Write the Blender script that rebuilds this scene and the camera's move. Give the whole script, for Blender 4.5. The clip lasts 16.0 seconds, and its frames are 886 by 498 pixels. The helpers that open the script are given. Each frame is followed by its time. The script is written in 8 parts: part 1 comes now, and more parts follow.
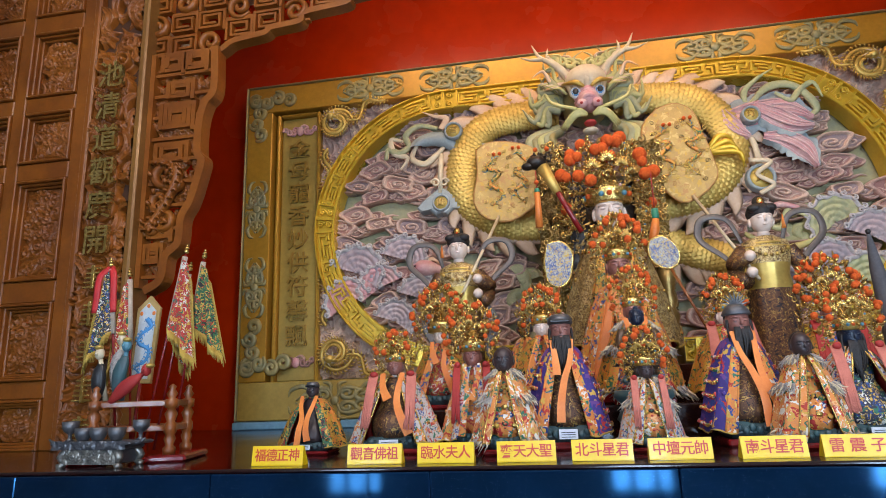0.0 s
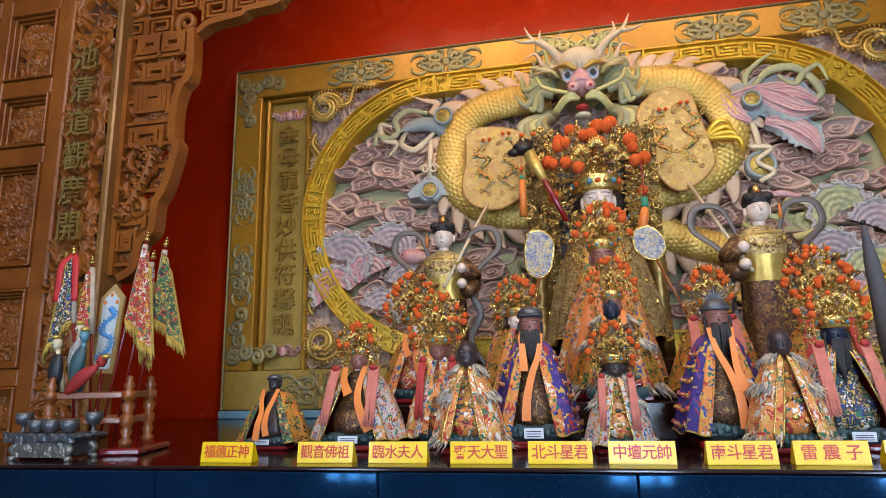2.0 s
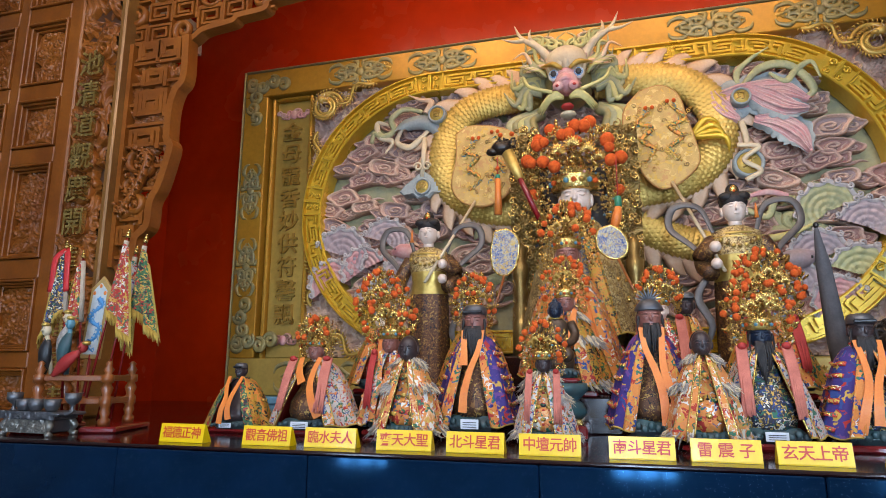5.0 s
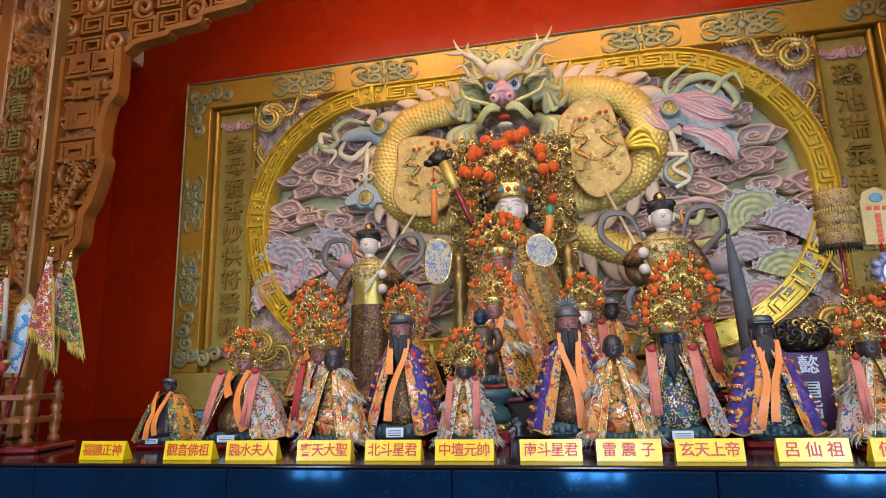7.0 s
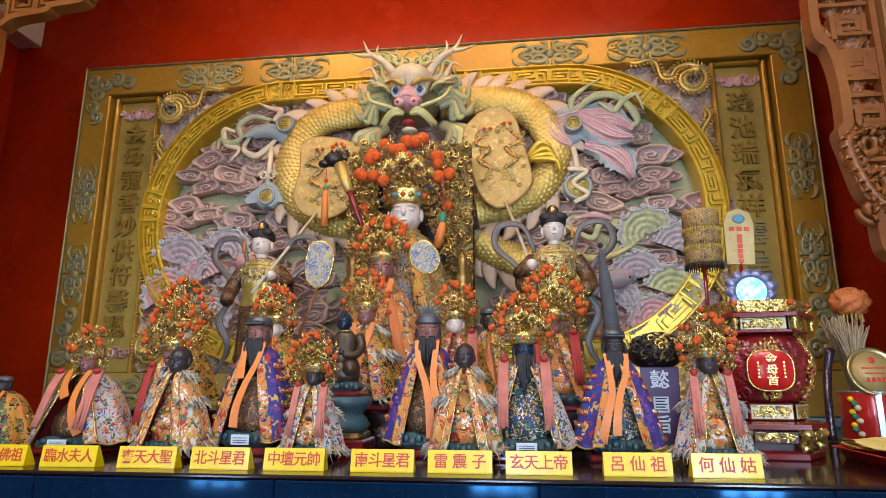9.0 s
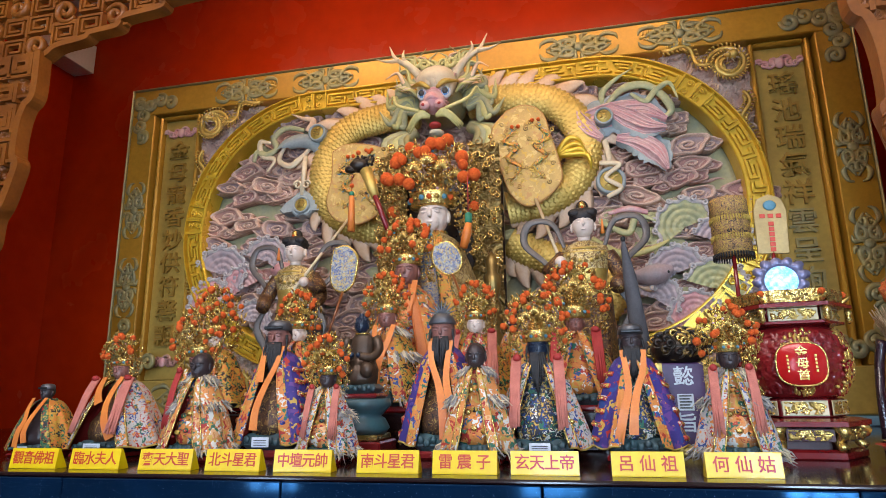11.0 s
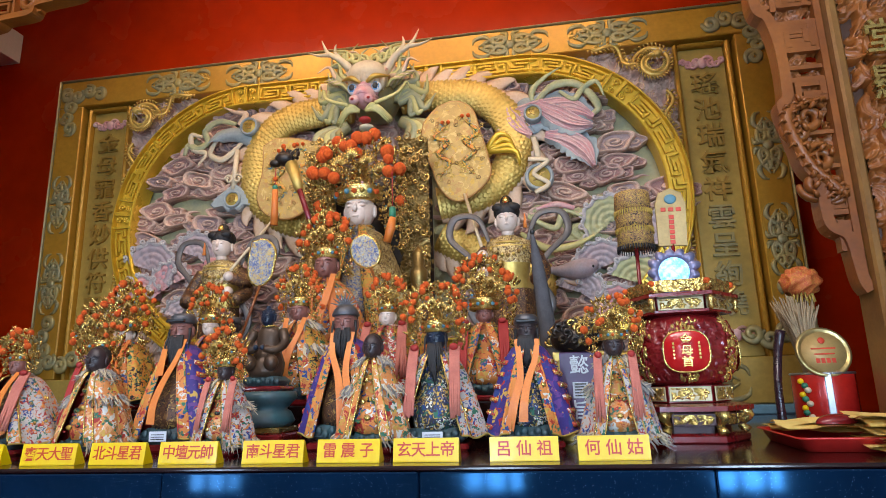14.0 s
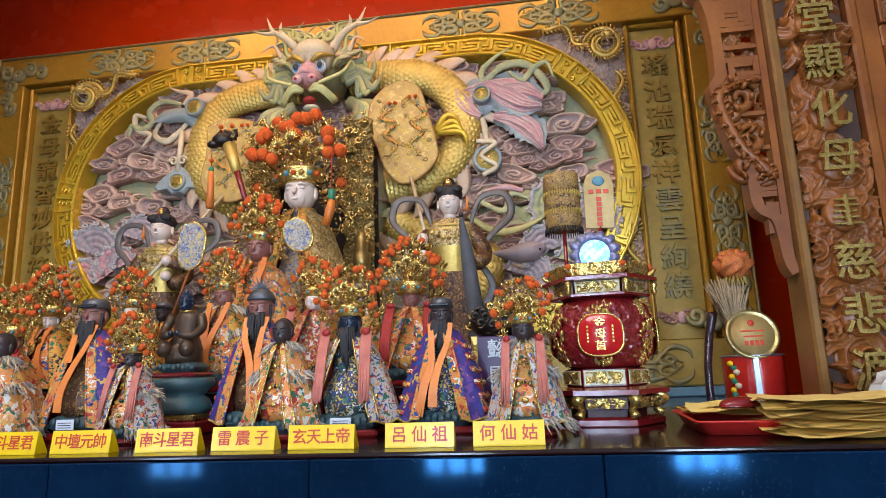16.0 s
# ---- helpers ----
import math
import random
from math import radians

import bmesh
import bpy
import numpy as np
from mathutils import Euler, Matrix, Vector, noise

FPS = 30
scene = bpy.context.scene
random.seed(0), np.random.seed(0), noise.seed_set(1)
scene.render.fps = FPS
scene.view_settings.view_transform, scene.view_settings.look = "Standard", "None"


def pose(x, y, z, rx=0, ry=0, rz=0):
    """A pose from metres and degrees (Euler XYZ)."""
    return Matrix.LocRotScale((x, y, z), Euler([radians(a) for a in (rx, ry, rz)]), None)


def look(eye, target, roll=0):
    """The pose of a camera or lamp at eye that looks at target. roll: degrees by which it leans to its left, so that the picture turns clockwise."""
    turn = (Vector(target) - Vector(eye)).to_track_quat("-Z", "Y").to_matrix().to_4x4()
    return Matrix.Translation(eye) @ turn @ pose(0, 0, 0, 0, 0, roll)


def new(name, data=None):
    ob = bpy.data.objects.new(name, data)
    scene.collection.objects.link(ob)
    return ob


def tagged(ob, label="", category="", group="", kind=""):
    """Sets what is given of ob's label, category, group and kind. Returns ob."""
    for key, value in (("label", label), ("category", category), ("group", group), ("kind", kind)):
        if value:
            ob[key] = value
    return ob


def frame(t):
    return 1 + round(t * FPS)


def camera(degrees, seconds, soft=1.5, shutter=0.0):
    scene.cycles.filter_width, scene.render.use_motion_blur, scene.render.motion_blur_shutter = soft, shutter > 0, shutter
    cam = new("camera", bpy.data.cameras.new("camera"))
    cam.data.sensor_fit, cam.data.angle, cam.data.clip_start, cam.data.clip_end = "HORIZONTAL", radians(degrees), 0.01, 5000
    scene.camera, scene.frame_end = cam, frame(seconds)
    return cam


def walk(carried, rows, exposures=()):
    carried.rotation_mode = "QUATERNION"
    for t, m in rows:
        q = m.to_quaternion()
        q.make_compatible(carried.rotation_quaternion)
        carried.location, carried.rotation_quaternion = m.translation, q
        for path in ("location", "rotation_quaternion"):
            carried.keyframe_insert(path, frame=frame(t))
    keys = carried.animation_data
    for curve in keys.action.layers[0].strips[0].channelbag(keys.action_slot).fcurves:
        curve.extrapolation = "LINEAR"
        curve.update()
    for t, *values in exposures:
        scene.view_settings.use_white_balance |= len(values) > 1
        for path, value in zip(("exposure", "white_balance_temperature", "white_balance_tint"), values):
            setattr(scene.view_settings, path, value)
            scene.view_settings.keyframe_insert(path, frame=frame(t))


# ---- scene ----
cam = camera(71.4, 16.0, soft=0.6)
PATH = [
    (0, (-0.054, 0.151, 1.273), (-0.387, 2.071, 1.722), -2.0),
    (0.5, (-0.015, 0.197, 1.271), (-0.316, 2.131, 1.682), -2.4),
    (1, (0.022, 0.227, 1.272), (-0.279, 2.163, 1.67), -0.4),
    (1.5, (0.07, 0.25, 1.295), (-0.242, 2.183, 1.705), -0.9),
    (2, (0.101, 0.272, 1.298), (-0.286, 2.191, 1.707), -1.3),
    (2.5, (0.134, 0.279, 1.296), (-0.269, 2.198, 1.692), -1.4),
    (3, (0.191, 0.275, 1.303), (-0.255, 2.183, 1.701), -2.5),
    (3.5, (0.239, 0.26, 1.305), (-0.255, 2.153, 1.72), -2.4),
    (3.7, (0.267, 0.253, 1.305), (-0.244, 2.142, 1.719), -2.2),
    (5.8, (0.529, 0.237, 1.296), (0.029, 2.139, 1.663), 1.1),
    (6, (0.543, 0.24, 1.292), (0.053, 2.141, 1.673), 1.1),
    (6.5, (0.564, 0.243, 1.295), (0.105, 2.148, 1.694), -0.0),
    (7, (0.599, 0.232, 1.301), (0.184, 2.145, 1.706), -1.5),
    (7.5, (0.631, 0.233, 1.309), (0.251, 2.152, 1.724), -1.4),
    (8, (0.679, 0.274, 1.31), (0.413, 2.204, 1.762), -1.3),
    (8.5, (0.769, 0.3, 1.294), (0.564, 2.239, 1.739), -1.4),
    (8.7, (0.812, 0.317, 1.292), (0.603, 2.257, 1.732), -0.6),
    (10.8, (1.007, 0.391, 1.274), (0.585, 2.303, 1.678), -1.4),
    (11, (1.017, 0.386, 1.277), (0.59, 2.288, 1.724), -0.9),
    (11.5, (1.037, 0.382, 1.274), (0.618, 2.277, 1.757), -0.6),
    (12, (1.067, 0.388, 1.272), (0.657, 2.284, 1.758), -0.9),
    (12.5, (1.116, 0.397, 1.265), (0.719, 2.299, 1.741), -1.2),
    (13, (1.137, 0.402, 1.252), (0.769, 2.313, 1.713), -0.1),
    (13.5, (1.163, 0.42, 1.25), (0.815, 2.338, 1.698), -0.9),
    (14, (1.219, 0.422, 1.246), (0.902, 2.347, 1.688), -1.6),
    (14.5, (1.281, 0.419, 1.253), (0.997, 2.352, 1.683), -1.8),
    (15, (1.327, 0.468, 1.247), (1.123, 2.411, 1.675), -2.0),
    (15.5, (1.395, 0.497, 1.238), (1.191, 2.443, 1.652), -1.1),
    (16, (1.425, 0.497, 1.245), (1.155, 2.44, 1.634), -2.0),
]
walk(cam, [(t, look(eye, target, roll)) for t, eye, target, roll in PATH], [(0, 0.0, 6550, 20), (16, 0.0, 6550, 20)])

# ---- light ----
world = bpy.data.worlds.new("world")
scene.world = world
world.use_nodes = True
wn = world.node_tree
sky = wn.nodes.new("ShaderNodeTexSky")
sky.sky_type = "NISHITA"
sky.sun_disc = False
sky.sun_elevation, sky.sun_rotation = radians(48), radians(200)
wn.links.new(sky.outputs[0], wn.nodes["Background"].inputs[0])
wn.nodes["Background"].inputs[1].default_value = 0.12

sun = new("sun", bpy.data.lights.new("sun", "SUN"))
sun.data.energy, sun.data.angle, sun.data.color = 3.0, radians(0.5), (1.0, 0.95, 0.88)
sun.matrix_world = look((0, 0, 10), (-3.0, 8.2, 0))


def area(name, eye, target, sx, sy, watts, colour):
    d = bpy.data.lights.new(name, "AREA")
    d.shape, d.size, d.size_y, d.energy, d.color = "RECTANGLE", sx, sy, watts, colour
    o = new(name, d)
    o.matrix_world = look(eye, target)
    return o


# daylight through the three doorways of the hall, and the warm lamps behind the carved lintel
DOORS = ((-2.1, 0.62), (0.65, 0.62), (2.85, 0.62))
for (dx, dw), watts in zip(DOORS, (115, 165, 230)):
    area("doorway_daylight", (dx, -2.58, 1.74), (dx, 0, 1.74), dw - 0.06, 2.86, watts, (0.52, 0.77, 1.0))
# unseen warm overhead fill, added to brighten the altar and its papers
area("hall_overhead_fill", (0.2, 0.3, 4.15), (0.25, 3.2, 1.6), 3.8, 0.5, 92, (1.0, 0.92, 0.81))
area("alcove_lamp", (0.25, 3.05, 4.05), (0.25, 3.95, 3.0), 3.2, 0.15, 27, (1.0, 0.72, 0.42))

# ---- materials ----
MATS = {}


def mat(name, c1, c2=None, rough=0.5, metal=0.0, scale=8.0, bump=0.15, bscale=60.0, rnd=0.0, coat=0.0, wear=None, spec=0.5):
    """A surface of two tones mixed by a broad noise, with a fine grain, a relief and, if wanted, a tint by piece."""
    if name in MATS:
        return MATS[name]
    m = MATS[name] = bpy.data.materials.new(name)
    m.use_nodes = True
    t = m.node_tree
    b = t.nodes["Principled BSDF"]
    b.inputs["Roughness"].default_value, b.inputs["Metallic"].default_value = rough, metal
    b.inputs["Specular IOR Level"].default_value = spec
    b.inputs["Coat Weight"].default_value, b.inputs["Coat Roughness"].default_value = coat, 0.08
    co = t.nodes.new("ShaderNodeTexCoord")
    n1 = t.nodes.new("ShaderNodeTexNoise")
    n1.inputs["Scale"].default_value, n1.inputs["Detail"].default_value = scale, 6
    n2 = t.nodes.new("ShaderNodeTexNoise")
    n2.inputs["Scale"].default_value, n2.inputs["Detail"].default_value = bscale, 4
    for n in (n1, n2):
        t.links.new(co.outputs["Object"], n.inputs["Vector"])
    ramp = t.nodes.new("ShaderNodeValToRGB")
    ramp.color_ramp.elements[0].position, ramp.color_ramp.elements[1].position = 0.35, 0.68
    c2 = c2 or tuple(v * 0.75 for v in c1)
    ramp.color_ramp.elements[0].color, ramp.color_ramp.elements[1].color = (*c1, 1), (*c2, 1)
    t.links.new(n1.outputs[0], ramp.inputs[0])
    out = ramp.outputs[0]
    g = t.nodes.new("ShaderNodeMix")
    g.data_type, g.blend_type = "RGBA", "OVERLAY"
    g.inputs[0].default_value = 0.22
    t.links.new(out, g.inputs[6])
    t.links.new(n2.outputs[0], g.inputs[7])
    out = g.outputs[2]
    if wear:
        n3 = t.nodes.new("ShaderNodeTexNoise")
        n3.inputs["Scale"].default_value, n3.inputs["Detail"].default_value = 23, 8
        t.links.new(co.outputs["Object"], n3.inputs["Vector"])
        r3 = t.nodes.new("ShaderNodeValToRGB")
        r3.color_ramp.elements[0].position, r3.color_ramp.elements[1].position = 0.6, 0.66
        w = t.nodes.new("ShaderNodeMix")
        w.data_type = "RGBA"
        w.inputs[7].default_value = (*wear, 1)
        t.links.new(n3.outputs[0], r3.inputs[0])
        t.links.new(r3.outputs[0], w.inputs[0])
        t.links.new(out, w.inputs[6])
        out = w.outputs[2]
    if rnd:
        oi = t.nodes.new("ShaderNodeObjectInfo")
        hs = t.nodes.new("ShaderNodeHueSaturation")
        mr = t.nodes.new("ShaderNodeMapRange")
        mr.inputs[3].default_value, mr.inputs[4].default_value = 1 - rnd, 1 + rnd
        mh = t.nodes.new("ShaderNodeMapRange")
        mh.inputs[3].default_value, mh.inputs[4].default_value = 0.5 - rnd * 0.06, 0.5 + rnd * 0.06
        t.links.new(oi.outputs["Random"], mr.inputs[0])
        t.links.new(oi.outputs["Random"], mh.inputs[0])
        t.links.new(mr.outputs[0], hs.inputs["Value"])
        t.links.new(mh.outputs[0], hs.inputs["Hue"])
        t.links.new(out, hs.inputs["Color"])
        out = hs.outputs[0]
    t.links.new(out, b.inputs["Base Color"])
    bp = t.nodes.new("ShaderNodeBump")
    bp.inputs["Strength"].default_value, bp.inputs["Distance"].default_value = bump, 0.004
    t.links.new(n2.outputs[0], bp.inputs["Height"])
    t.links.new(bp.outputs[0], b.inputs["Normal"])
    rr = t.nodes.new("ShaderNodeMapRange")
    rr.inputs[3].default_value, rr.inputs[4].default_value = max(rough - 0.08, 0.02), min(rough + 0.1, 1)
    t.links.new(n1.outputs[0], rr.inputs[0])
    t.links.new(rr.outputs[0], b.inputs["Roughness"])
    return m


def brocade(name, ground, threads, scale=38.0, amount=0.5, rough=0.6, metal=0.0):
    """Embroidered cloth: curling patches of coloured thread on a ground colour."""
    if name in MATS:
        return MATS[name]
    m = mat(name, ground, tuple(v * 0.8 for v in ground), rough, metal, 20, 0.5, 320)
    t = m.node_tree
    b = t.nodes["Principled BSDF"]
    co = t.nodes["Texture Coordinate"]
    base = b.inputs["Base Color"].links[0].from_socket
    warp = t.nodes.new("ShaderNodeTexNoise")
    scale = scale * 1.75
    warp.inputs["Scale"].default_value, warp.inputs["Detail"].default_value = scale * 0.7, 2
    t.links.new(co.outputs["Object"], warp.inputs["Vector"])
    add = t.nodes.new("ShaderNodeMix")
    add.data_type, add.blend_type = "RGBA", "LINEAR_LIGHT"
    add.inputs[0].default_value = 0.03
    t.links.new(co.outputs["Object"], add.inputs[6])
    t.links.new(warp.outputs[1], add.inputs[7])
    v = t.nodes.new("ShaderNodeTexVoronoi")
    v.inputs["Scale"].default_value = scale
    t.links.new(add.outputs[2], v.inputs["Vector"])
    ramp = t.nodes.new("ShaderNodeValToRGB")
    ramp.color_ramp.interpolation = "CONSTANT"
    el = ramp.color_ramp.elements
    el[0].color = (*threads[0], 1)
    el[1].position, el[1].color = 1 / len(threads), (*threads[1], 1)
    for k, c in enumerate(threads[2:]):
        e = el.new((k + 2) / len(threads))
        e.color = (*c, 1)
    sep = t.nodes.new("ShaderNodeSeparateColor")
    t.links.new(v.outputs["Color"], sep.inputs[0])
    t.links.new(sep.outputs[0], ramp.inputs[0])
    wave = t.nodes.new("ShaderNodeTexNoise")
    wave.inputs["Scale"].default_value, wave.inputs["Detail"].default_value = scale * 1.3, 1
    t.links.new(add.outputs[2], wave.inputs["Vector"])
    mask = t.nodes.new("ShaderNodeMapRange")
    mask.inputs[1].default_value, mask.inputs[2].default_value = 0.62 - amount * 0.25, 0.64 - amount * 0.25
    t.links.new(wave.outputs[0], mask.inputs[0])
    mx = t.nodes.new("ShaderNodeMix")
    mx.data_type = "RGBA"
    t.links.new(mask.outputs[0], mx.inputs[0])
    t.links.new(base, mx.inputs[6])
    t.links.new(ramp.outputs[0], mx.inputs[7])
    t.links.new(mx.outputs[2], b.inputs["Base Color"])
    return m


M = dict(
    red_wall=mat("red lacquered wall", (0.43, 0.024, 0.001), (0.40, 0.021, 0.001), 0.25, 0, 1.2, 0.03, 9, spec=0.2),
    gold_band=mat("old gold paint", (0.52, 0.27, 0.028), (0.42, 0.21, 0.022), 0.34, 0.28, 2.2, 0.05, 40),
    gold_bright=mat("bright gold leaf", (0.78, 0.50, 0.045), (0.64, 0.39, 0.03), 0.28, 0.4, 4, 0.06, 60),
    gold_scale=mat("gilded scales", (0.72, 0.49, 0.13), (0.52, 0.32, 0.06), 0.42, 0.5, 6, 0.1, 50),
    olive=mat("olive gold panel", (0.47, 0.31, 0.065), (0.38, 0.25, 0.055), 0.38, 0.2, 3, 0.06, 40),
    letter_bronze=mat("bronze lettering", (0.42, 0.25, 0.05), (0.32, 0.18, 0.03), 0.33, 0.35, 12, 0.1, 80),
    verdigris=mat("grey green scrollwork", (0.25, 0.235, 0.125), (0.36, 0.265, 0.08), 0.42, 0.2, 14, 0.15, 80),
    moss=mat("yellow green ground", (0.40, 0.345, 0.165), (0.29, 0.28, 0.165), 0.6, 0, 12, 0.3, 50),
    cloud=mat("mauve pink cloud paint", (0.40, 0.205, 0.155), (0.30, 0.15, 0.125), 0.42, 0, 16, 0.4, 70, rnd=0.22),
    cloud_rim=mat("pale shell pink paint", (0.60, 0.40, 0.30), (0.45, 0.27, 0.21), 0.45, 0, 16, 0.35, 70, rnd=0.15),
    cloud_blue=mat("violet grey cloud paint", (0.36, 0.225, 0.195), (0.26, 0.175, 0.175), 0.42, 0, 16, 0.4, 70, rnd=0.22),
    peach=mat("peach fin paint", (0.62, 0.38, 0.22), (0.68, 0.48, 0.33), 0.5, 0, 9, 0.12, 70),
    wave=mat("lilac wave paint", (0.48, 0.35, 0.34), (0.36, 0.30, 0.31), 0.45, 0, 14, 0.35, 70, rnd=0.15),
    sage=mat("sage green ribbon paint", (0.46, 0.42, 0.20), (0.30, 0.31, 0.17), 0.45, 0, 18, 0.35, 70, rnd=0.15),
    olive_beard=mat("yellow green paint", (0.56, 0.47, 0.17), (0.42, 0.38, 0.14), 0.45, 0, 9, 0.1, 60),
    letter_gold=mat("plain gilding", (0.66, 0.45, 0.12), (0.52, 0.34, 0.08), 0.3, 0.6, 9, 0.1, 60),
    scarf=mat("dark grey scarf paint", (0.095, 0.082, 0.078), (0.15, 0.125, 0.11), 0.35, 0, 9, 0.1, 60),
    orange_rim=mat("orange piping", (0.50, 0.24, 0.06), (0.40, 0.18, 0.04), 0.5, 0, 9, 0.1, 60),
    steel=mat("slate grey paint", (0.33, 0.36, 0.34), (0.26, 0.29, 0.29), 0.45, 0, 9, 0.1, 60),
    teal=mat("sea blue paint", (0.10, 0.28, 0.34), (0.08, 0.20, 0.26), 0.45, 0, 9, 0.1, 60),
    pink=mat("rose pink paint", (0.58, 0.25, 0.25), (0.60, 0.38, 0.34), 0.42, 0, 14, 0.3, 70),
    rose_pale=mat("pale rose paint", (0.66, 0.42, 0.38), (0.52, 0.28, 0.28), 0.45, 0, 22, 0.3, 70),
    cream=mat("cream paint", (0.68, 0.55, 0.36), (0.54, 0.42, 0.27), 0.45, 0, 9, 0.1, 60),
    eggshell=mat("pale lilac foam paint", (0.54, 0.48, 0.44), (0.42, 0.36, 0.35), 0.45, 0, 14, 0.3, 70),
    eye=mat("eye white", (0.75, 0.75, 0.72), (0.7, 0.7, 0.68), 0.2, 0, 9, 0.0, 60),
    black=mat("black lacquer", (0.012, 0.011, 0.012), (0.02, 0.018, 0.018), 0.35, 0, 20, 0.1, 90),
    wood=mat("carved brown hardwood", (0.27, 0.078, 0.010), (0.17, 0.044, 0.006), 0.34, 0, 5, 0.18, 60, spec=0.35),
    # darker than the carved wood: stands in for shade in the recesses
    wood_dark=mat("dark hardwood and recess shade", (0.075, 0.026, 0.009), (0.05, 0.018, 0.007), 0.45, 0, 6, 0.18, 60),
    wood_rose=mat("rosy carved hardwood", (0.30, 0.092, 0.018), (0.19, 0.052, 0.010), 0.32, 0, 5, 0.16, 60, spec=0.4),
    granite=mat("polished blue black granite", (0.002, 0.012, 0.034), (0.0015, 0.008, 0.022), 0.02, 0, 5, 0.012, 7, coat=0.0, wear=None),
    altar_top=mat("polished dark altar top", (0.020, 0.006, 0.005), (0.012, 0.004, 0.004), 0.12, 0, 3, 0.02, 9),
    sky_blue=mat("pale blue edge paint", (0.16, 0.34, 0.46), (0.12, 0.26, 0.36), 0.4, 0, 5, 0.05, 50),
    plaster=mat("white plaster", (0.72, 0.70, 0.66), (0.66, 0.63, 0.58), 0.7, 0, 2, 0.1, 50),
    tile=mat("grey floor slab", (0.10, 0.09, 0.085), (0.07, 0.065, 0.06), 0.25, 0, 2, 0.05, 40),
    plate=mat("yellow plastic plate", (0.86, 0.56, 0.0), (0.82, 0.52, 0.0), 0.32, 0, 5, 0.02, 60, coat=0.2),
    ink=mat("vermilion lettering", (0.62, 0.045, 0.012), (0.56, 0.04, 0.012), 0.45, 0, 9, 0.02, 60),
    paint_gold=mat("gilt metal", (0.74, 0.50, 0.16), (0.46, 0.27, 0.06), 0.26, 0.85, 30, 0.2, 160),
    pom=mat("vermilion wool", (0.74, 0.115, 0.008), (0.60, 0.075, 0.006), 0.9, 0, 60, 0.9, 420),
    skin_dark=mat("smoked dark face", (0.035, 0.022, 0.022), (0.05, 0.03, 0.03), 0.35, 0, 20, 0.1, 90),
    skin_red=mat("red brown face", (0.30, 0.115, 0.085), (0.22, 0.08, 0.062), 0.32, 0, 20, 0.1, 90),
    skin_blue=mat("blue black face", (0.010, 0.022, 0.045), (0.008, 0.014, 0.03), 0.3, 0, 20, 0.1, 90),
    skin_pale=mat("pale enamel face", (0.80, 0.63, 0.52), (0.74, 0.57, 0.47), 0.28, 0, 8, 0.02, 60),
    red_wood=mat("crimson lacquered wood", (0.24, 0.012, 0.012), (0.16, 0.008, 0.009), 0.22, 0, 9, 0.05, 60, coat=0.4),
    fur=mat("grey fur", (0.42, 0.37, 0.33), (0.20, 0.17, 0.16), 0.9, 0, 40, 1.0, 260),
    orange=mat("orange satin", (0.78, 0.22, 0.035), (0.66, 0.17, 0.03), 0.42, 0, 9, 0.2, 200),
    crimson=mat("crimson cloth", (0.45, 0.03, 0.02), (0.34, 0.02, 0.018), 0.6, 0, 12, 0.3, 240),
    salmon=mat("salmon silk tassel", (0.62, 0.19, 0.13), (0.50, 0.14, 0.10), 0.7, 0, 30, 0.6, 300),
    green_base=mat("teal stone base", (0.035, 0.10, 0.11), (0.05, 0.07, 0.075), 0.4, 0, 14, 0.2, 60),
    paper=mat("white paper label", (0.70, 0.74, 0.80), (0.66, 0.70, 0.76), 0.7, 0, 9, 0.05, 60),
    joss=mat("yellow joss paper", (0.95, 0.70, 0.22), (0.90, 0.60, 0.14), 0.75, 0, 9, 0.1, 90, rnd=0.08),
    hair=mat("black hair", (0.012, 0.010, 0.010), (0.03, 0.022, 0.02), 0.55, 0, 60, 0.6, 300),
    pewter=mat("grey pewter", (0.16, 0.16, 0.17), (0.10, 0.10, 0.11), 0.4, 0.7, 15, 0.2, 90),
    pewter_pale=mat("worn pale pewter", (0.34, 0.31, 0.26), (0.16, 0.15, 0.14), 0.35, 0.7, 40, 0.3, 90),
    wood_warm=mat("varnished reddish wood", (0.27, 0.075, 0.013), (0.18, 0.046, 0.009), 0.3, 0, 12, 0.1, 60, coat=0.3),
    sleeve=mat("aged linen sleeve", (0.50, 0.40, 0.30), (0.38, 0.29, 0.22), 0.8, 0, 30, 0.3, 200),
    ribbon_red=mat("red satin ribbon", (0.60, 0.03, 0.03), (0.48, 0.02, 0.02), 0.45, 0, 12, 0.1, 120),
    tablet_gold=mat("yellowed gold board", (0.50, 0.33, 0.12), (0.40, 0.25, 0.085), 0.45, 0.2, 9, 0.1, 70),
    tablet_pale=mat("pale grey painted field", (0.50, 0.55, 0.56), (0.44, 0.48, 0.50), 0.5, 0, 9, 0.05, 70),
    dragon_blue=mat("bright blue paint", (0.05, 0.22, 0.50), (0.08, 0.30, 0.55), 0.4, 0, 20, 0.05, 70),
    red_dark=mat("dark crimson recess", (0.07, 0.004, 0.005), (0.04, 0.003, 0.004), 0.4, 0, 9, 0.1, 60),
    ivory=mat("ivory gilt fret ground", (0.62, 0.50, 0.30), (0.52, 0.38, 0.18), 0.4, 0.2, 15, 0.1, 60),
    signal_red=mat("bright red enamel", (0.55, 0.012, 0.012), (0.44, 0.01, 0.01), 0.25, 0, 9, 0.03, 60, coat=0.4),
    lilac_metal=mat("lilac grey metal", (0.26, 0.24, 0.36), (0.18, 0.17, 0.27), 0.35, 0.5, 15, 0.1, 60),
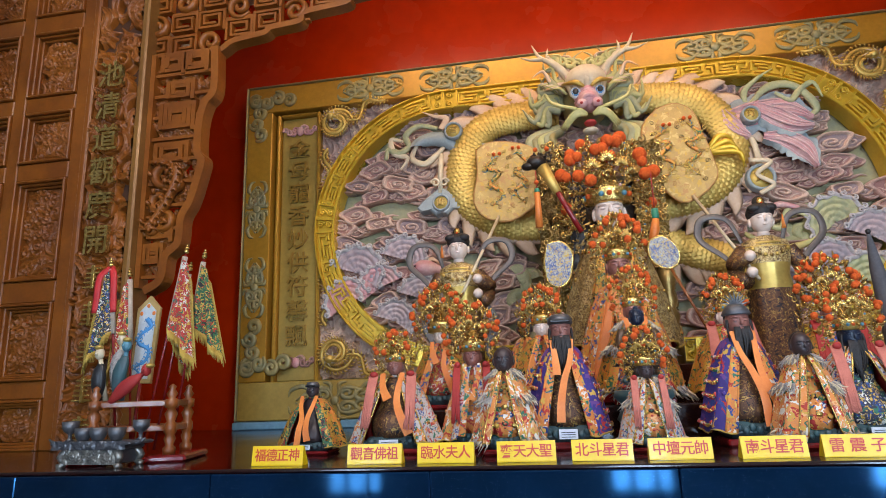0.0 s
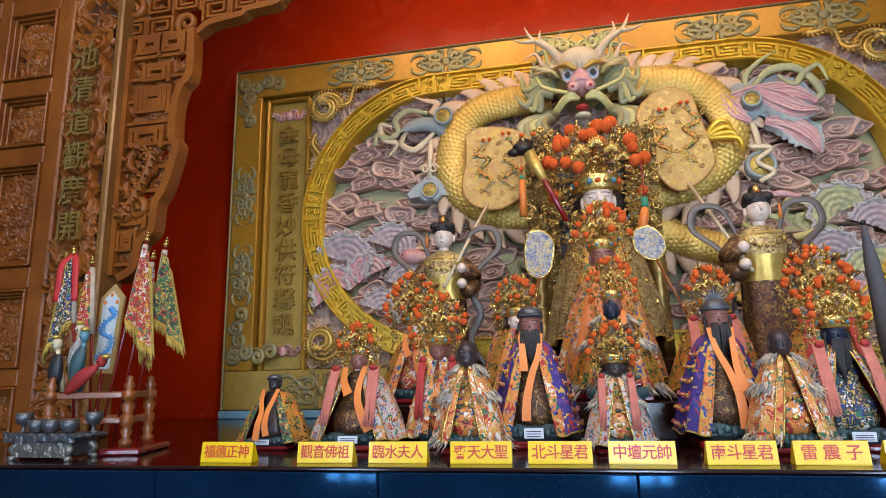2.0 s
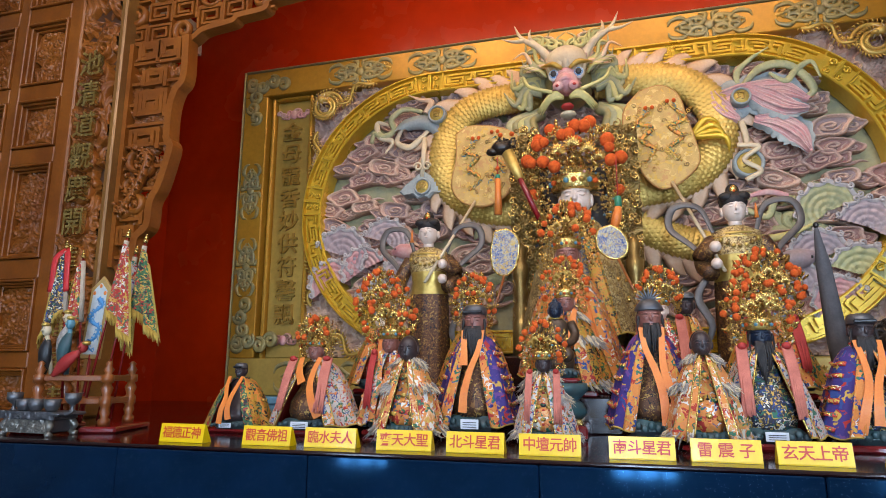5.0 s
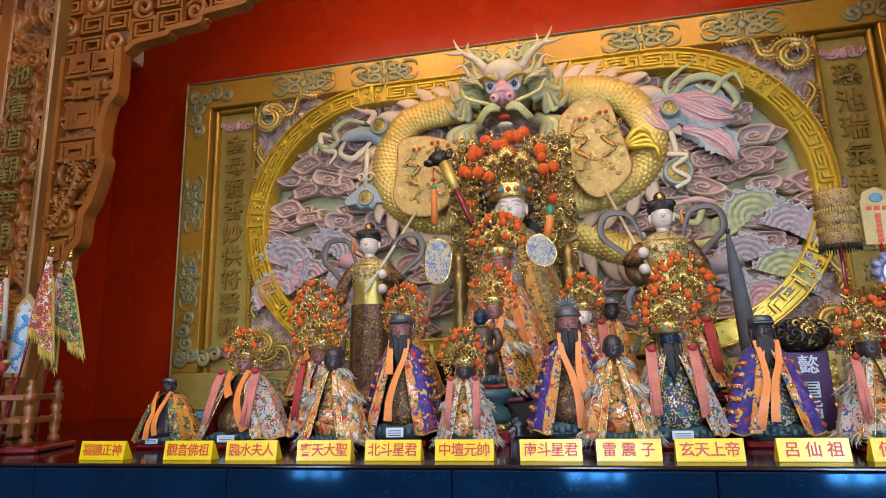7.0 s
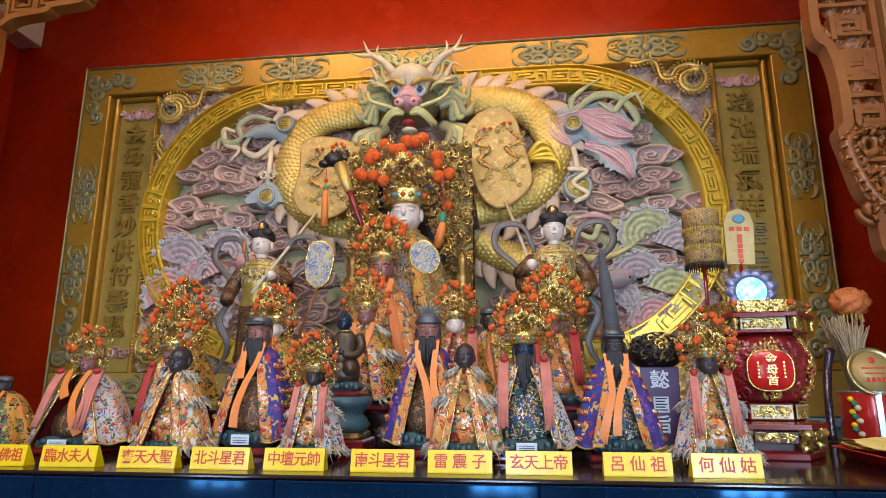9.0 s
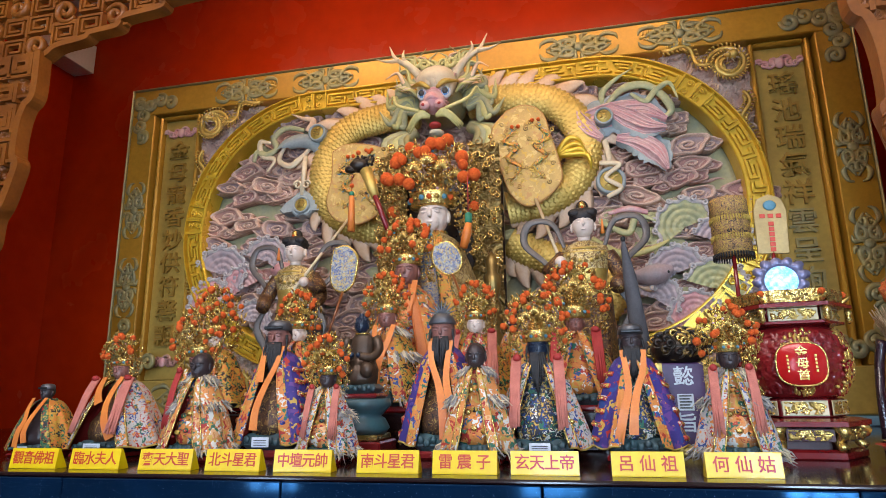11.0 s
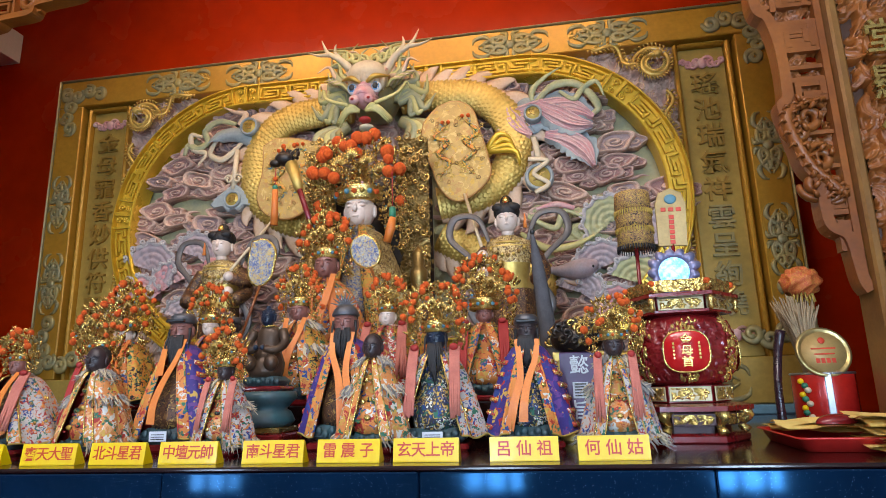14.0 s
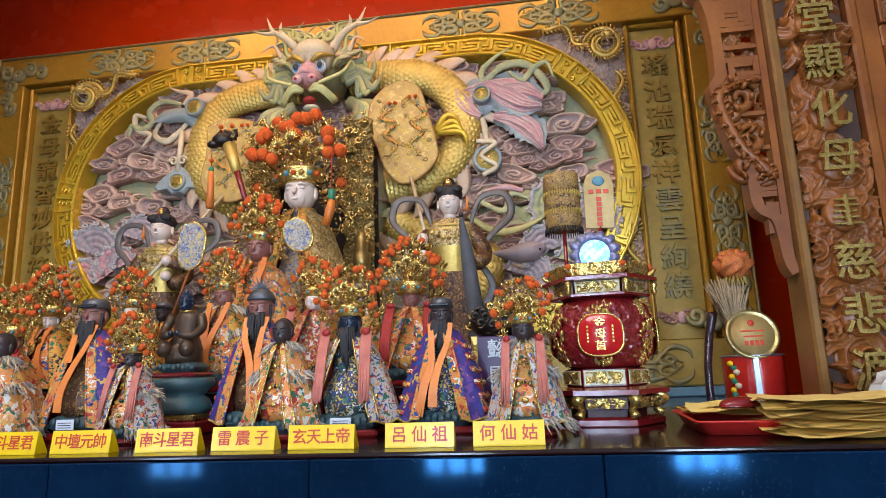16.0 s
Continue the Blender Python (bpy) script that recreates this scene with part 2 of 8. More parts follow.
    violet=mat("violet painted board", (0.09, 0.035, 0.12), (0.065, 0.025, 0.09), 0.35, 0, 9, 0.05, 60),
    black_gilt=mat("black lacquer with gilt rubs", (0.035, 0.022, 0.014), (0.02, 0.014, 0.012), 0.3, 0.3, 30, 0.2, 90, wear=(0.35, 0.22, 0.06)),
    gilt_dark=mat("tarnished gilding", (0.36, 0.23, 0.07), (0.22, 0.13, 0.04), 0.3, 0.7, 12, 0.2, 90),
    grey_cloth=mat("dark grey cloth", (0.07, 0.065, 0.07), (0.10, 0.092, 0.096), 0.8, 0, 20, 0.3, 160),
    tin_red=mat("red printed tin", (0.50, 0.02, 0.012), (0.42, 0.015, 0.01), 0.22, 0.1, 7, 0.03, 60, coat=0.3),
    tin=mat("bare tin", (0.55, 0.56, 0.58), (0.45, 0.46, 0.48), 0.3, 0.9, 20, 0.1, 60),
    brass_lid=mat("brass coloured lid", (0.55, 0.42, 0.18), (0.45, 0.33, 0.12), 0.3, 0.8, 20, 0.1, 60),
    green_leaf=mat("green paint", (0.02, 0.22, 0.12), (0.02, 0.16, 0.09), 0.45, 0, 20, 0.1, 60),
    tow=mat("tan horsetail", (0.42, 0.30, 0.17), (0.30, 0.20, 0.11), 0.7, 0, 40, 0.5, 200),
    black_plum=mat("plum black lacquer", (0.035, 0.012, 0.02), (0.022, 0.009, 0.014), 0.25, 0, 20, 0.05, 60, coat=0.3),
    tray_red=mat("red plastic", (0.55, 0.025, 0.018), (0.48, 0.02, 0.015), 0.3, 0, 6, 0.03, 60),
    crystal=mat("cloudy crystal", (0.62, 0.60, 0.56), (0.46, 0.45, 0.43), 0.2, 0, 14, 0.2, 50, coat=0.4),
    buddha_robe=mat("aged bronze lacquer", (0.10, 0.055, 0.03), (0.06, 0.035, 0.022), 0.35, 0.3, 14, 0.2, 80),
    yellow_fringe=mat("golden silk fringe", (0.55, 0.36, 0.06), (0.40, 0.24, 0.04), 0.7, 0, 40, 0.8, 300),
)
G, R_, B_, W_, Y_, O_, K_, P_ = (0.02, 0.14, 0.08), (0.45, 0.03, 0.02), (0.02, 0.06, 0.24), (0.7, 0.66, 0.58), (0.60, 0.36, 0.06), (0.72, 0.24, 0.05), (0.02, 0.015, 0.02), (0.14, 0.05, 0.22)
BR = dict(
    orange=brocade("orange brocade", (0.74, 0.25, 0.05), (G, Y_, R_, W_, B_, O_), 30, 0.5),
    purple=brocade("violet and gold brocade", (0.05, 0.03, 0.20), (R_, Y_, P_, B_, P_), 20, 0.42),
    white=brocade("white floral brocade", (0.58, 0.52, 0.47), (R_, G, B_, O_, O_), 36, 0.45),
    gold=brocade("gold thread brocade", (0.60, 0.34, 0.05), (G, Y_, K_, O_, O_), 40, 0.7, 0.4, 0.4),
    motley=brocade("many coloured brocade", (0.74, 0.27, 0.08), (G, Y_, W_, (0.75, 0.40, 0.18), R_, O_), 34, 0.65),
    dark=brocade("dark embroidered robe", (0.03, 0.03, 0.05), (Y_, G, B_, W_, Y_), 44, 0.5),
    brown=brocade("gilded brown robe", (0.12, 0.05, 0.025), ((0.4, 0.24, 0.06), (0.25, 0.12, 0.04), K_, (0.2, 0.09, 0.03)), 40, 0.4, 0.4, 0.3),
    blue=brocade("blue and silver brocade", (0.46, 0.40, 0.28), (B_, (0.1, 0.14, 0.30), (0.55, 0.50, 0.40), Y_), 62, 0.75),
    maid=brocade("gilded chased bodice", (0.58, 0.42, 0.16), ((0.22, 0.12, 0.03), (0.66, 0.5, 0.24), (0.32, 0.19, 0.05), (0.10, 0.06, 0.03)), 50, 0.75, 0.42, 0.3),
    brown_silk=brocade("brown embroidered silk", (0.34, 0.17, 0.07), (Y_, (0.5, 0.25, 0.08), K_, Y_), 60, 0.5),
    orange_net=brocade("orange netted cloth", (0.56, 0.115, 0.018), (R_, O_, R_, Y_), 120, 0.55),
    green=brocade("green embroidered silk", (0.03, 0.14, 0.06), (Y_, R_, Y_, K_), 40, 0.5),
    redsilk=brocade("red embroidered silk", (0.50, 0.04, 0.03), (Y_, W_, G, Y_), 40, 0.45),
    tan=brocade("tan embroidered satin", (0.58, 0.365, 0.105), (Y_, (0.5, 0.26, 0.08), (0.66, 0.46, 0.16), (0.5, 0.3, 0.1)), 16, 0.35, 0.5, 0.2),
    drag=brocade("pale tablet painting", (0.55, 0.56, 0.50), ((0.1, 0.25, 0.6), (0.1, 0.35, 0.6), W_, (0.6, 0.5, 0.1)), 30, 0.55),
)
# white flecks in the granite
gt = MATS["polished blue black granite"].node_tree
gt.nodes["Principled BSDF"].inputs["Specular IOR Level"].default_value = 0.5
gt.nodes["Principled BSDF"].inputs["Specular Tint"].default_value = (0.10, 0.48, 1.0, 1)
fl = gt.nodes.new("ShaderNodeTexVoronoi")
fl.inputs["Scale"].default_value = 150
gt.links.new(gt.nodes["Texture Coordinate"].outputs["Object"], fl.inputs["Vector"])
fm = gt.nodes.new("ShaderNodeMapRange")
fm.inputs[1].default_value, fm.inputs[2].default_value = 0.13, 0.07
fx = gt.nodes.new("ShaderNodeMix")
fx.data_type = "RGBA"
fx.inputs[7].default_value = (0.16, 0.26, 0.38, 1)
gb = gt.nodes["Principled BSDF"].inputs["Base Color"]
gt.links.new(gb.links[0].from_socket, fx.inputs[6])
gt.links.new(fl.outputs["Distance"], fm.inputs[0])
gt.links.new(fm.outputs[0], fx.inputs[0])
gt.links.new(fx.outputs[2], gb)

M["glow"] = bpy.data.materials.new("glowing lamp glass")
M["glow"].use_nodes = True
gl = M["glow"].node_tree
gp = gl.nodes["Principled BSDF"]
gp.inputs["Base Color"].default_value = (0.2, 0.5, 0.8, 1)
gn = gl.nodes.new("ShaderNodeTexNoise")
gn.inputs["Scale"].default_value = 60
gr = gl.nodes.new("ShaderNodeValToRGB")
gr.color_ramp.elements[0].position, gr.color_ramp.elements[1].position = 0.38, 0.62
gr.color_ramp.elements[0].color, gr.color_ramp.elements[1].color = (0.06, 0.30, 0.60, 1), (0.55, 0.85, 1.0, 1)
gc = gl.nodes.new("ShaderNodeTexCoord")
gl.links.new(gc.outputs["Object"], gn.inputs["Vector"])
gl.links.new(gn.outputs[0], gr.inputs[0])
gl.links.new(gr.outputs[0], gp.inputs["Emission Color"])
gp.inputs["Emission Strength"].default_value = 1.3

# ---- mesh building ----
class Mesh:
    """Gathers vertices and faces, each face with a material, and links them as one object."""

    def __init__(self):
        self.v, self.f, self.m, self.mats, self.s = [], [], [], [], []

    def slot(self, material):
        if material not in self.mats:
            self.mats.append(material)
        return self.mats.index(material)

    def add(self, verts, faces, material, smooth=True):
        k, o = self.slot(material), len(self.v)
        self.v.extend(tuple(float(c) for c in p) for p in verts)
        for f in faces:
            self.f.append(tuple(i + o for i in f))
            self.m.append(k)
            self.s.append(smooth)

    def grid(self, pts, material, wrap_u=False, wrap_v=False, smooth=True, caps=False):
        """pts: array (nu, nv, 3)."""
        nu, nv = pts.shape[:2]
        faces = []
        for i in range(nu if wrap_u else nu - 1):
            for j in range(nv if wrap_v else nv - 1):
                a, b = i * nv + j, ((i + 1) % nu) * nv + j
                c, d = ((i + 1) % nu) * nv + (j + 1) % nv, i * nv + (j + 1) % nv
                faces.append((a, b, c, d))
        if caps and wrap_v:
            faces.append(tuple(range(nv - 1, -1, -1)))
            faces.append(tuple((nu - 1) * nv + j for j in range(nv)))
        self.add(pts.reshape(-1, 3), faces, material, smooth)

    def ball(self, c, r, material, nu=8, nv=10, rot=None):
        r = (r, r, r) if np.isscalar(r) else r
        th = np.linspace(0, math.pi, nu + 1)
        ph = np.linspace(0, 2 * math.pi, nv, endpoint=False)
        p = np.stack([np.outer(np.sin(th), np.cos(ph)) * r[0], np.outer(np.sin(th), np.sin(ph)) * r[1], np.outer(np.cos(th), np.ones(nv)) * r[2]], -1)
        if rot is not None:
            p = p @ np.array(Euler([radians(a) for a in rot]).to_matrix()).T
        self.grid(p[::-1] + np.array(c), material, wrap_v=True)

    def tube(self, path, radii, material, n=8, flat=1.0, normal=None, caps=True, smooth=True):
        """A tube along path; flat squeezes it along its own side way."""
        path = np.array(path, float)
        radii = np.full(len(path), radii) if np.isscalar(radii) else np.interp(np.linspace(0, 1, len(path)), np.linspace(0, 1, len(radii)), radii)
        tan = np.gradient(path, axis=0)
        tan /= np.linalg.norm(tan, axis=1)[:, None] + 1e-9
        up = np.array(normal if normal is not None else (0.13, -0.95, 0.27), float)
        a = np.cross(tan, up)
        bad = np.linalg.norm(a, axis=1) < 1e-3
        a[bad] = np.cross(tan[bad], (1, 0, 0.2))
        a /= np.linalg.norm(a, axis=1)[:, None]
        b = np.cross(a, tan)
        ph = np.linspace(0, 2 * math.pi, n, endpoint=False) + (math.pi / 4 if n == 4 else 0)
        p = path[:, None] + radii[:, None, None] * (np.cos(ph)[None, :, None] * a[:, None] + flat * np.sin(ph)[None, :, None] * b[:, None])
        self.grid(p, material, wrap_v=True, caps=caps, smooth=smooth)

    def lathe(self, profile, material, c=(0, 0, 0), n=16, sx=1.0, sy=1.0, turn=0.0, smooth=True):
        ph = np.linspace(0, 2 * math.pi, n, endpoint=False) + turn
        pr = np.array(profile, float)
        p = np.stack([np.outer(pr[:, 0], np.cos(ph)) * sx, np.outer(pr[:, 0], np.sin(ph)) * sy, np.outer(pr[:, 1], np.ones(n))], -1) + np.array(c)
        self.grid(p, material, wrap_v=True, caps=True, smooth=smooth)

    def box(self, lo, hi, material, bevel=0.004):
        lo, hi = np.array(lo, float), np.array(hi, float)
        e = min(bevel, *((hi - lo) * 0.45))
        z = [(lo[2], e), (lo[2] + e, 0), (hi[2] - e, 0), (hi[2], e)]
        rings = []
        for zz, d in z:
            x0, x1, y0, y1 = lo[0] + d, hi[0] - d, lo[1] + d, hi[1] - d
            rings.append([(x0 + e, y0, zz), (x1 - e, y0, zz), (x1, y0 + e, zz), (x1, y1 - e, zz), (x1 - e, y1, zz), (x0 + e, y1, zz), (x0, y1 - e, zz), (x0, y0 + e, zz)])
        self.grid(np.array(rings), material, wrap_v=True, caps=True, smooth=False)

    def prism(self, outline, y0, y1, material, smooth=False, bevel=0.0):
        """An outline in x and z (counter-clockwise as seen from -y), pushed from y0 (front) to y1."""
        o = np.array(outline, float)
        n = len(o)
        mid = o.mean(0)
        rings = []
        if bevel:
            d = o - mid
            L = np.linalg.norm(d, axis=1)[:, None] + 1e-9
            rings.append((o - d / L * bevel, y0))
            rings.append((o, y0 + bevel))
        else:
            rings.append((o, y0))
        rings.append((o, y1))
        p = np.array([[(x, y, z) for x, z in r] for r, y in rings])
        k = len(rings)
        faces = [(i * n + j, i * n + (j + 1) % n, (i + 1) * n + (j + 1) % n, (i + 1) * n + j)[::-1] for i in range(k - 1) for j in range(n)]
        faces.append(tuple(range(n)))
        self.add(p.reshape(-1, 3), faces, material, smooth)

    def data(self, name):
        me = bpy.data.meshes.new(name)
        me.from_pydata(self.v, [], self.f)
        for m in self.mats:
            me.materials.append(m)
        me.polygons.foreach_set("material_index", self.m)
        me.polygons.foreach_set("use_smooth", self.s)
        bm = bmesh.new()
        bm.from_mesh(me)
        bmesh.ops.recalc_face_normals(bm, faces=bm.faces)
        bm.to_mesh(me)
        bm.free()
        me.update()
        return me

    def link(self, name, parent=None, at=None):
        o = new(name, self.data(name))
        if parent is not None:
            o.parent = parent
        if at is not None:
            o.matrix_basis = at
        return o


def bezier(pts, n=24):
    """A smooth run through the points (Catmull-Rom)."""
    p = np.array(pts, float)
    p = np.vstack([2 * p[0] - p[1], p, 2 * p[-1] - p[-2]])
    out = []
    segs = len(p) - 3
    for k in range(segs):
        t = np.linspace(0, 1, max(3, n // segs), endpoint=(k == segs - 1))[:, None]
        a, b, c, d = p[k:k + 4]
        out.append(0.5 * (2 * b + (c - a) * t + (2 * a - 5 * b + 4 * c - d) * t ** 2 + (3 * b - a - 3 * c + d) * t ** 3))
    return np.vstack(out)


def empty(name, at=None):
    o = new(name)
    o.empty_display_size = 0.05
    if at is not None:
        o.matrix_basis = at
    return o


def writing(name, body, size, material, parent, at, depth=0.001, label="", sx=1.0):
    """Characters in the built-in font."""
    c = bpy.data.curves.new(name, "FONT")
    c.body, c.size, c.align_x, c.align_y = body, size, "CENTER", "CENTER"
    c.extrude, c.resolution_u, c.offset = depth, 2, size * 0.012
    c.materials.append(material)
    o = new(name, c)
    o.parent = parent
    o.matrix_basis = at @ Matrix.Diagonal((sx, 1, 1, 1))
    return tagged(o, label)


def relief(w, h, seed, depth=0.025, leaf=0.05, count=140, step=0.006, kind="leaf"):
    """Heights of a carved field of leaves, petals and curls: arrays of x, z and height."""
    rg = np.random.default_rng(seed)
    nx, nz = max(8, int(w / step)), max(8, int(h / step))
    x, z = np.meshgrid(np.linspace(-w / 2, w / 2, nx), np.linspace(-h / 2, h / 2, nz), indexing="ij")
    hh = np.zeros_like(x)
    for _ in range(count):
        cx, cz, a = rg.uniform(-w / 2, w / 2), rg.uniform(-h / 2, h / 2), rg.uniform(0, 6.28)
        L = leaf * rg.uniform(0.5, 1.3)
        u = (x - cx) * math.cos(a) + (z - cz) * math.sin(a)
        v = -(x - cx) * math.sin(a) + (z - cz) * math.cos(a)
        r = rg.uniform()
        if r < 0.62:
            v = v - 0.9 * u * u / L * rg.choice((-1, 1))
            wid = 0.34 * L * np.clip(1 - (u / L) ** 2, 0, 1) ** 0.8 + 1e-6
            q = 1 - (v / wid) ** 2
            b = np.where((np.abs(u) < L) & (q > 0), (0.45 + 0.5 * np.sqrt(np.clip(q, 0, 1))) * (0.82 + 0.18 * np.cos(30 * v / L)) * (0.65 + 0.35 * (u / L + 1) / 2) - 0.25 * np.exp(-(v / (0.07 * L)) ** 2), 0)
        elif r < 0.85:
            rad, th = np.hypot(u, v), np.arctan2(v, u)
            b = np.where(rad < L * 0.9, (0.55 + 0.32 * np.cos(2 * math.pi * (rad / (0.34 * L)) - th)) * np.clip(1.25 - rad / L, 0, 1), 0)
        else:
            rad, th = np.hypot(u, v), np.arctan2(v, u)
            R = L * 0.75 * (0.8 + 0.2 * np.cos(6 * th))
            b = np.where(rad < R, (0.9 - 0.5 * np.abs(np.sin(rad / R * 5))) * (1 - 0.4 * rad / R), 0)
        hh = np.maximum(hh, b * rg.uniform(0.6, 1.0))
    return x, z, hh * depth


def relief_mesh(mesh, w, h, seed, material, y=0.0, cx=0.0, cz=0.0, open_ground=False, **kw):
    """Lays a carved field on a board; with open_ground the board shows between the carvings."""
    x, z, hh = relief(w, h, seed, **kw)
    pts = np.stack([x + cx, y - hh, z + cz], -1)
    if not open_ground:
        mesh.grid(pts, material)
        return
    nx, nz = x.shape
    on = hh > 0.0005
    any_on = on[:-1, :-1] | on[1:, :-1] | on[:-1, 1:] | on[1:, 1:]
    faces = [(i * nz + j, (i + 1) * nz + j, (i + 1) * nz + j + 1, i * nz + j + 1) for i, j in zip(*np.nonzero(any_on))]
    mesh.add(pts.reshape(-1, 3), faces, material)


def spiral(cx, cz, r0, r1, turns, start=0.0, n=26, sign=1):
    t = np.linspace(0, 1, n)
    a = start + sign * t * turns * 2 * math.pi
    r = r0 + (r1 - r0) * t
    return np.stack([cx + r * np.cos(a), np.zeros(n), cz + r * np.sin(a)], -1)

# ---- the hall and the altar ----
CX = 0.25          # middle of the altar wall
TOP = 1.07         # altar top
WALL = 4.15        # red back wall
SCREEN = 2.72      # carved wooden screen on both sides of the alcove


def slab(name, lo, hi, material, label, category, parent=None, bevel=0.003):
    b = Mesh()
    b.box(lo, hi, material, bevel)
    return tagged(b.link(name, parent), label, category, kind="structure")


slab("floor", (-6, -12, -0.1), (6.5, 4.5, 0), M["tile"], "grey polished stone slabs of the temple hall floor", "floor")
slab("ground", (-60, -90, -0.25), (60, -12.01, -0.1), M["tile"], "pale paved forecourt outside the temple doors", "ground")
slab("ceiling", (-6, -2.8, 4.3), (6.5, 4.5, 4.4), M["plaster"], "plain white painted plaster ceiling over the hall", "ceiling")
slab("wall_back", (-3.2, WALL, 0), (3.7, WALL + 0.2, 4.3), M["red_wall"], "glossy deep red lacquered wall behind the altar", "wall")
slab("wall_alcove_west", (-3.0, SCREEN + 0.13, 0), (-2.85, WALL - 0.002, 4.3), M["red_wall"], "glossy deep red side wall of the altar alcove", "wall")
slab("wall_alcove_east", (3.35, SCREEN + 0.13, 0), (3.5, WALL - 0.002, 4.3), M["red_wall"], "glossy deep red side wall of the altar alcove", "wall")
slab("wall_hall_west", (-6, -2.8, 0), (-5.8, 2.9, 4.3), M["plaster"], "plain pale plastered side wall of the hall", "wall")
slab("wall_hall_east", (6.3, -2.8, 0), (6.5, 2.9, 4.3), M["plaster"], "plain pale plastered side wall of the hall", "wall")
xs = [-5.8]
for dx, dw in DOORS:
    xs += [dx - dw / 2, dx + dw / 2]
xs.append(6.3)
for k in range(0, len(xs), 2):
    slab("wall_front", (xs[k], -2.8, 0), (xs[k + 1], -2.6, 3.2), M["plaster"], "plain plastered wall between the temple doorways", "wall")
slab("wall_front_lintel", (-5.8, -2.8, 3.203), (6.3, -2.6, 4.3), M["plaster"], "plain plastered wall over the temple doorways", "wall")

for dx, dw in DOORS:
    b = Mesh()
    for e, w in ((-0.28, 0.05), (-0.085, 0.05), (0.13, 0.05), (0.28, 0.05)):
        b.box((dx + e - w / 2, -2.555, 0.0), (dx + e + w / 2, -2.52, 3.2), M["wood_dark"], 0.004)
    for z, h in ((0.0, 0.22), (0.31, 0.03), (1.0, 0.05), (2.1, 0.05)):
        b.box((dx - 0.31, -2.515, z), (dx + 0.31, -2.50, z + h), M["wood_dark"], 0.004)
    tagged(b.link("door_lattice"), "dark wooden lattice standing in a temple doorway", "door", kind="structure")

slab("ceiling_beam", (-2.845, 3.2, 3.78), (-2.66, WALL - 0.005, 4.02), M["plaster"], "white boxed beam end under the alcove ceiling", "beam")

# altar: granite front with joints, overhanging edge, polished top
altar = tagged(empty("altar_table"), "long polished blue-black granite altar with a dark glossy top", "altar")
b = Mesh()
b.box((-5.7, 1.917, TOP - 0.012), (6.2, WALL - 0.003, TOP), M["altar_top"], 0.004)
b.link("altar_top", altar)
gx = [-5.7 + 0.66 * k for k in range(18)] + [6.2]
for k in range(len(gx) - 1):
    b = Mesh()
    b.box((gx[k] + 0.001, 1.915, TOP - 0.235), (gx[k + 1] - 0.001, 1.99, TOP - 0.013), M["granite"], 0.003)
    tagged(b.link("granite_slab", altar), "speckled blue-black granite slab")
b = Mesh()
b.box((-5.7, 2.02, 0.0), (6.2, 2.08, TOP - 0.237), M["granite"], 0.003)
b.link("altar_front", altar)

# ---- the carved mural ----
mural = tagged(empty("relief_mural"), "huge gilded wall relief with dragon, clouds and couplets above the altar", "wall relief")
X0, X1, Z0, Z1 = -2.12, 2.62, 1.07, 3.47


def strip(name, lo, hi, material, label="", bevel=0.006):
    b = Mesh()
    b.box(lo, hi, material, bevel)
    return tagged(b.link(name, mural), label)


FY = 3.99
strip("backing_board", (X0 + 0.01, 4.118, Z0), (X1 - 0.01, WALL - 0.003, Z1 - 0.01), M["moss"])
# outer gold frame
strip("frame_side", (X0, FY, Z0 + 0.30), (X0 + 0.19, 4.115, Z1 - 0.20), M["gold_band"])
strip("frame_side", (X1 - 0.19, FY, Z0 + 0.30), (X1, 4.115, Z1 - 0.20), M["gold_band"])
strip("frame_top", (X0, FY, Z1 - 0.198), (X1, 4.115, Z1), M["gold_band"])
strip("frame_bottom", (X0, FY, Z0 + 0.055), (X1, 4.115, Z0 + 0.298), M["olive"])
strip("plinth_strip", (X0 - 0.02, FY - 0.02, Z0 + 0.001), (X1 + 0.02, 4.115, Z0 + 0.05), M["sky_blue"], "pale blue painted strip")
for lo, hi in (((X0 - 0.014, FY - 0.012, Z0 + 0.053), (X0 - 0.001, 4.11, Z1 + 0.012)), ((X1 + 0.001, FY - 0.012, Z0 + 0.053), (X1 + 0.014, 4.11, Z1 + 0.012)), ((X0, FY - 0.012, Z1 + 0.001), (X1, 4.11, Z1 + 0.013))):
    strip("edge_moulding", lo, hi, M["verdigris"], "thin grey-green edge moulding")

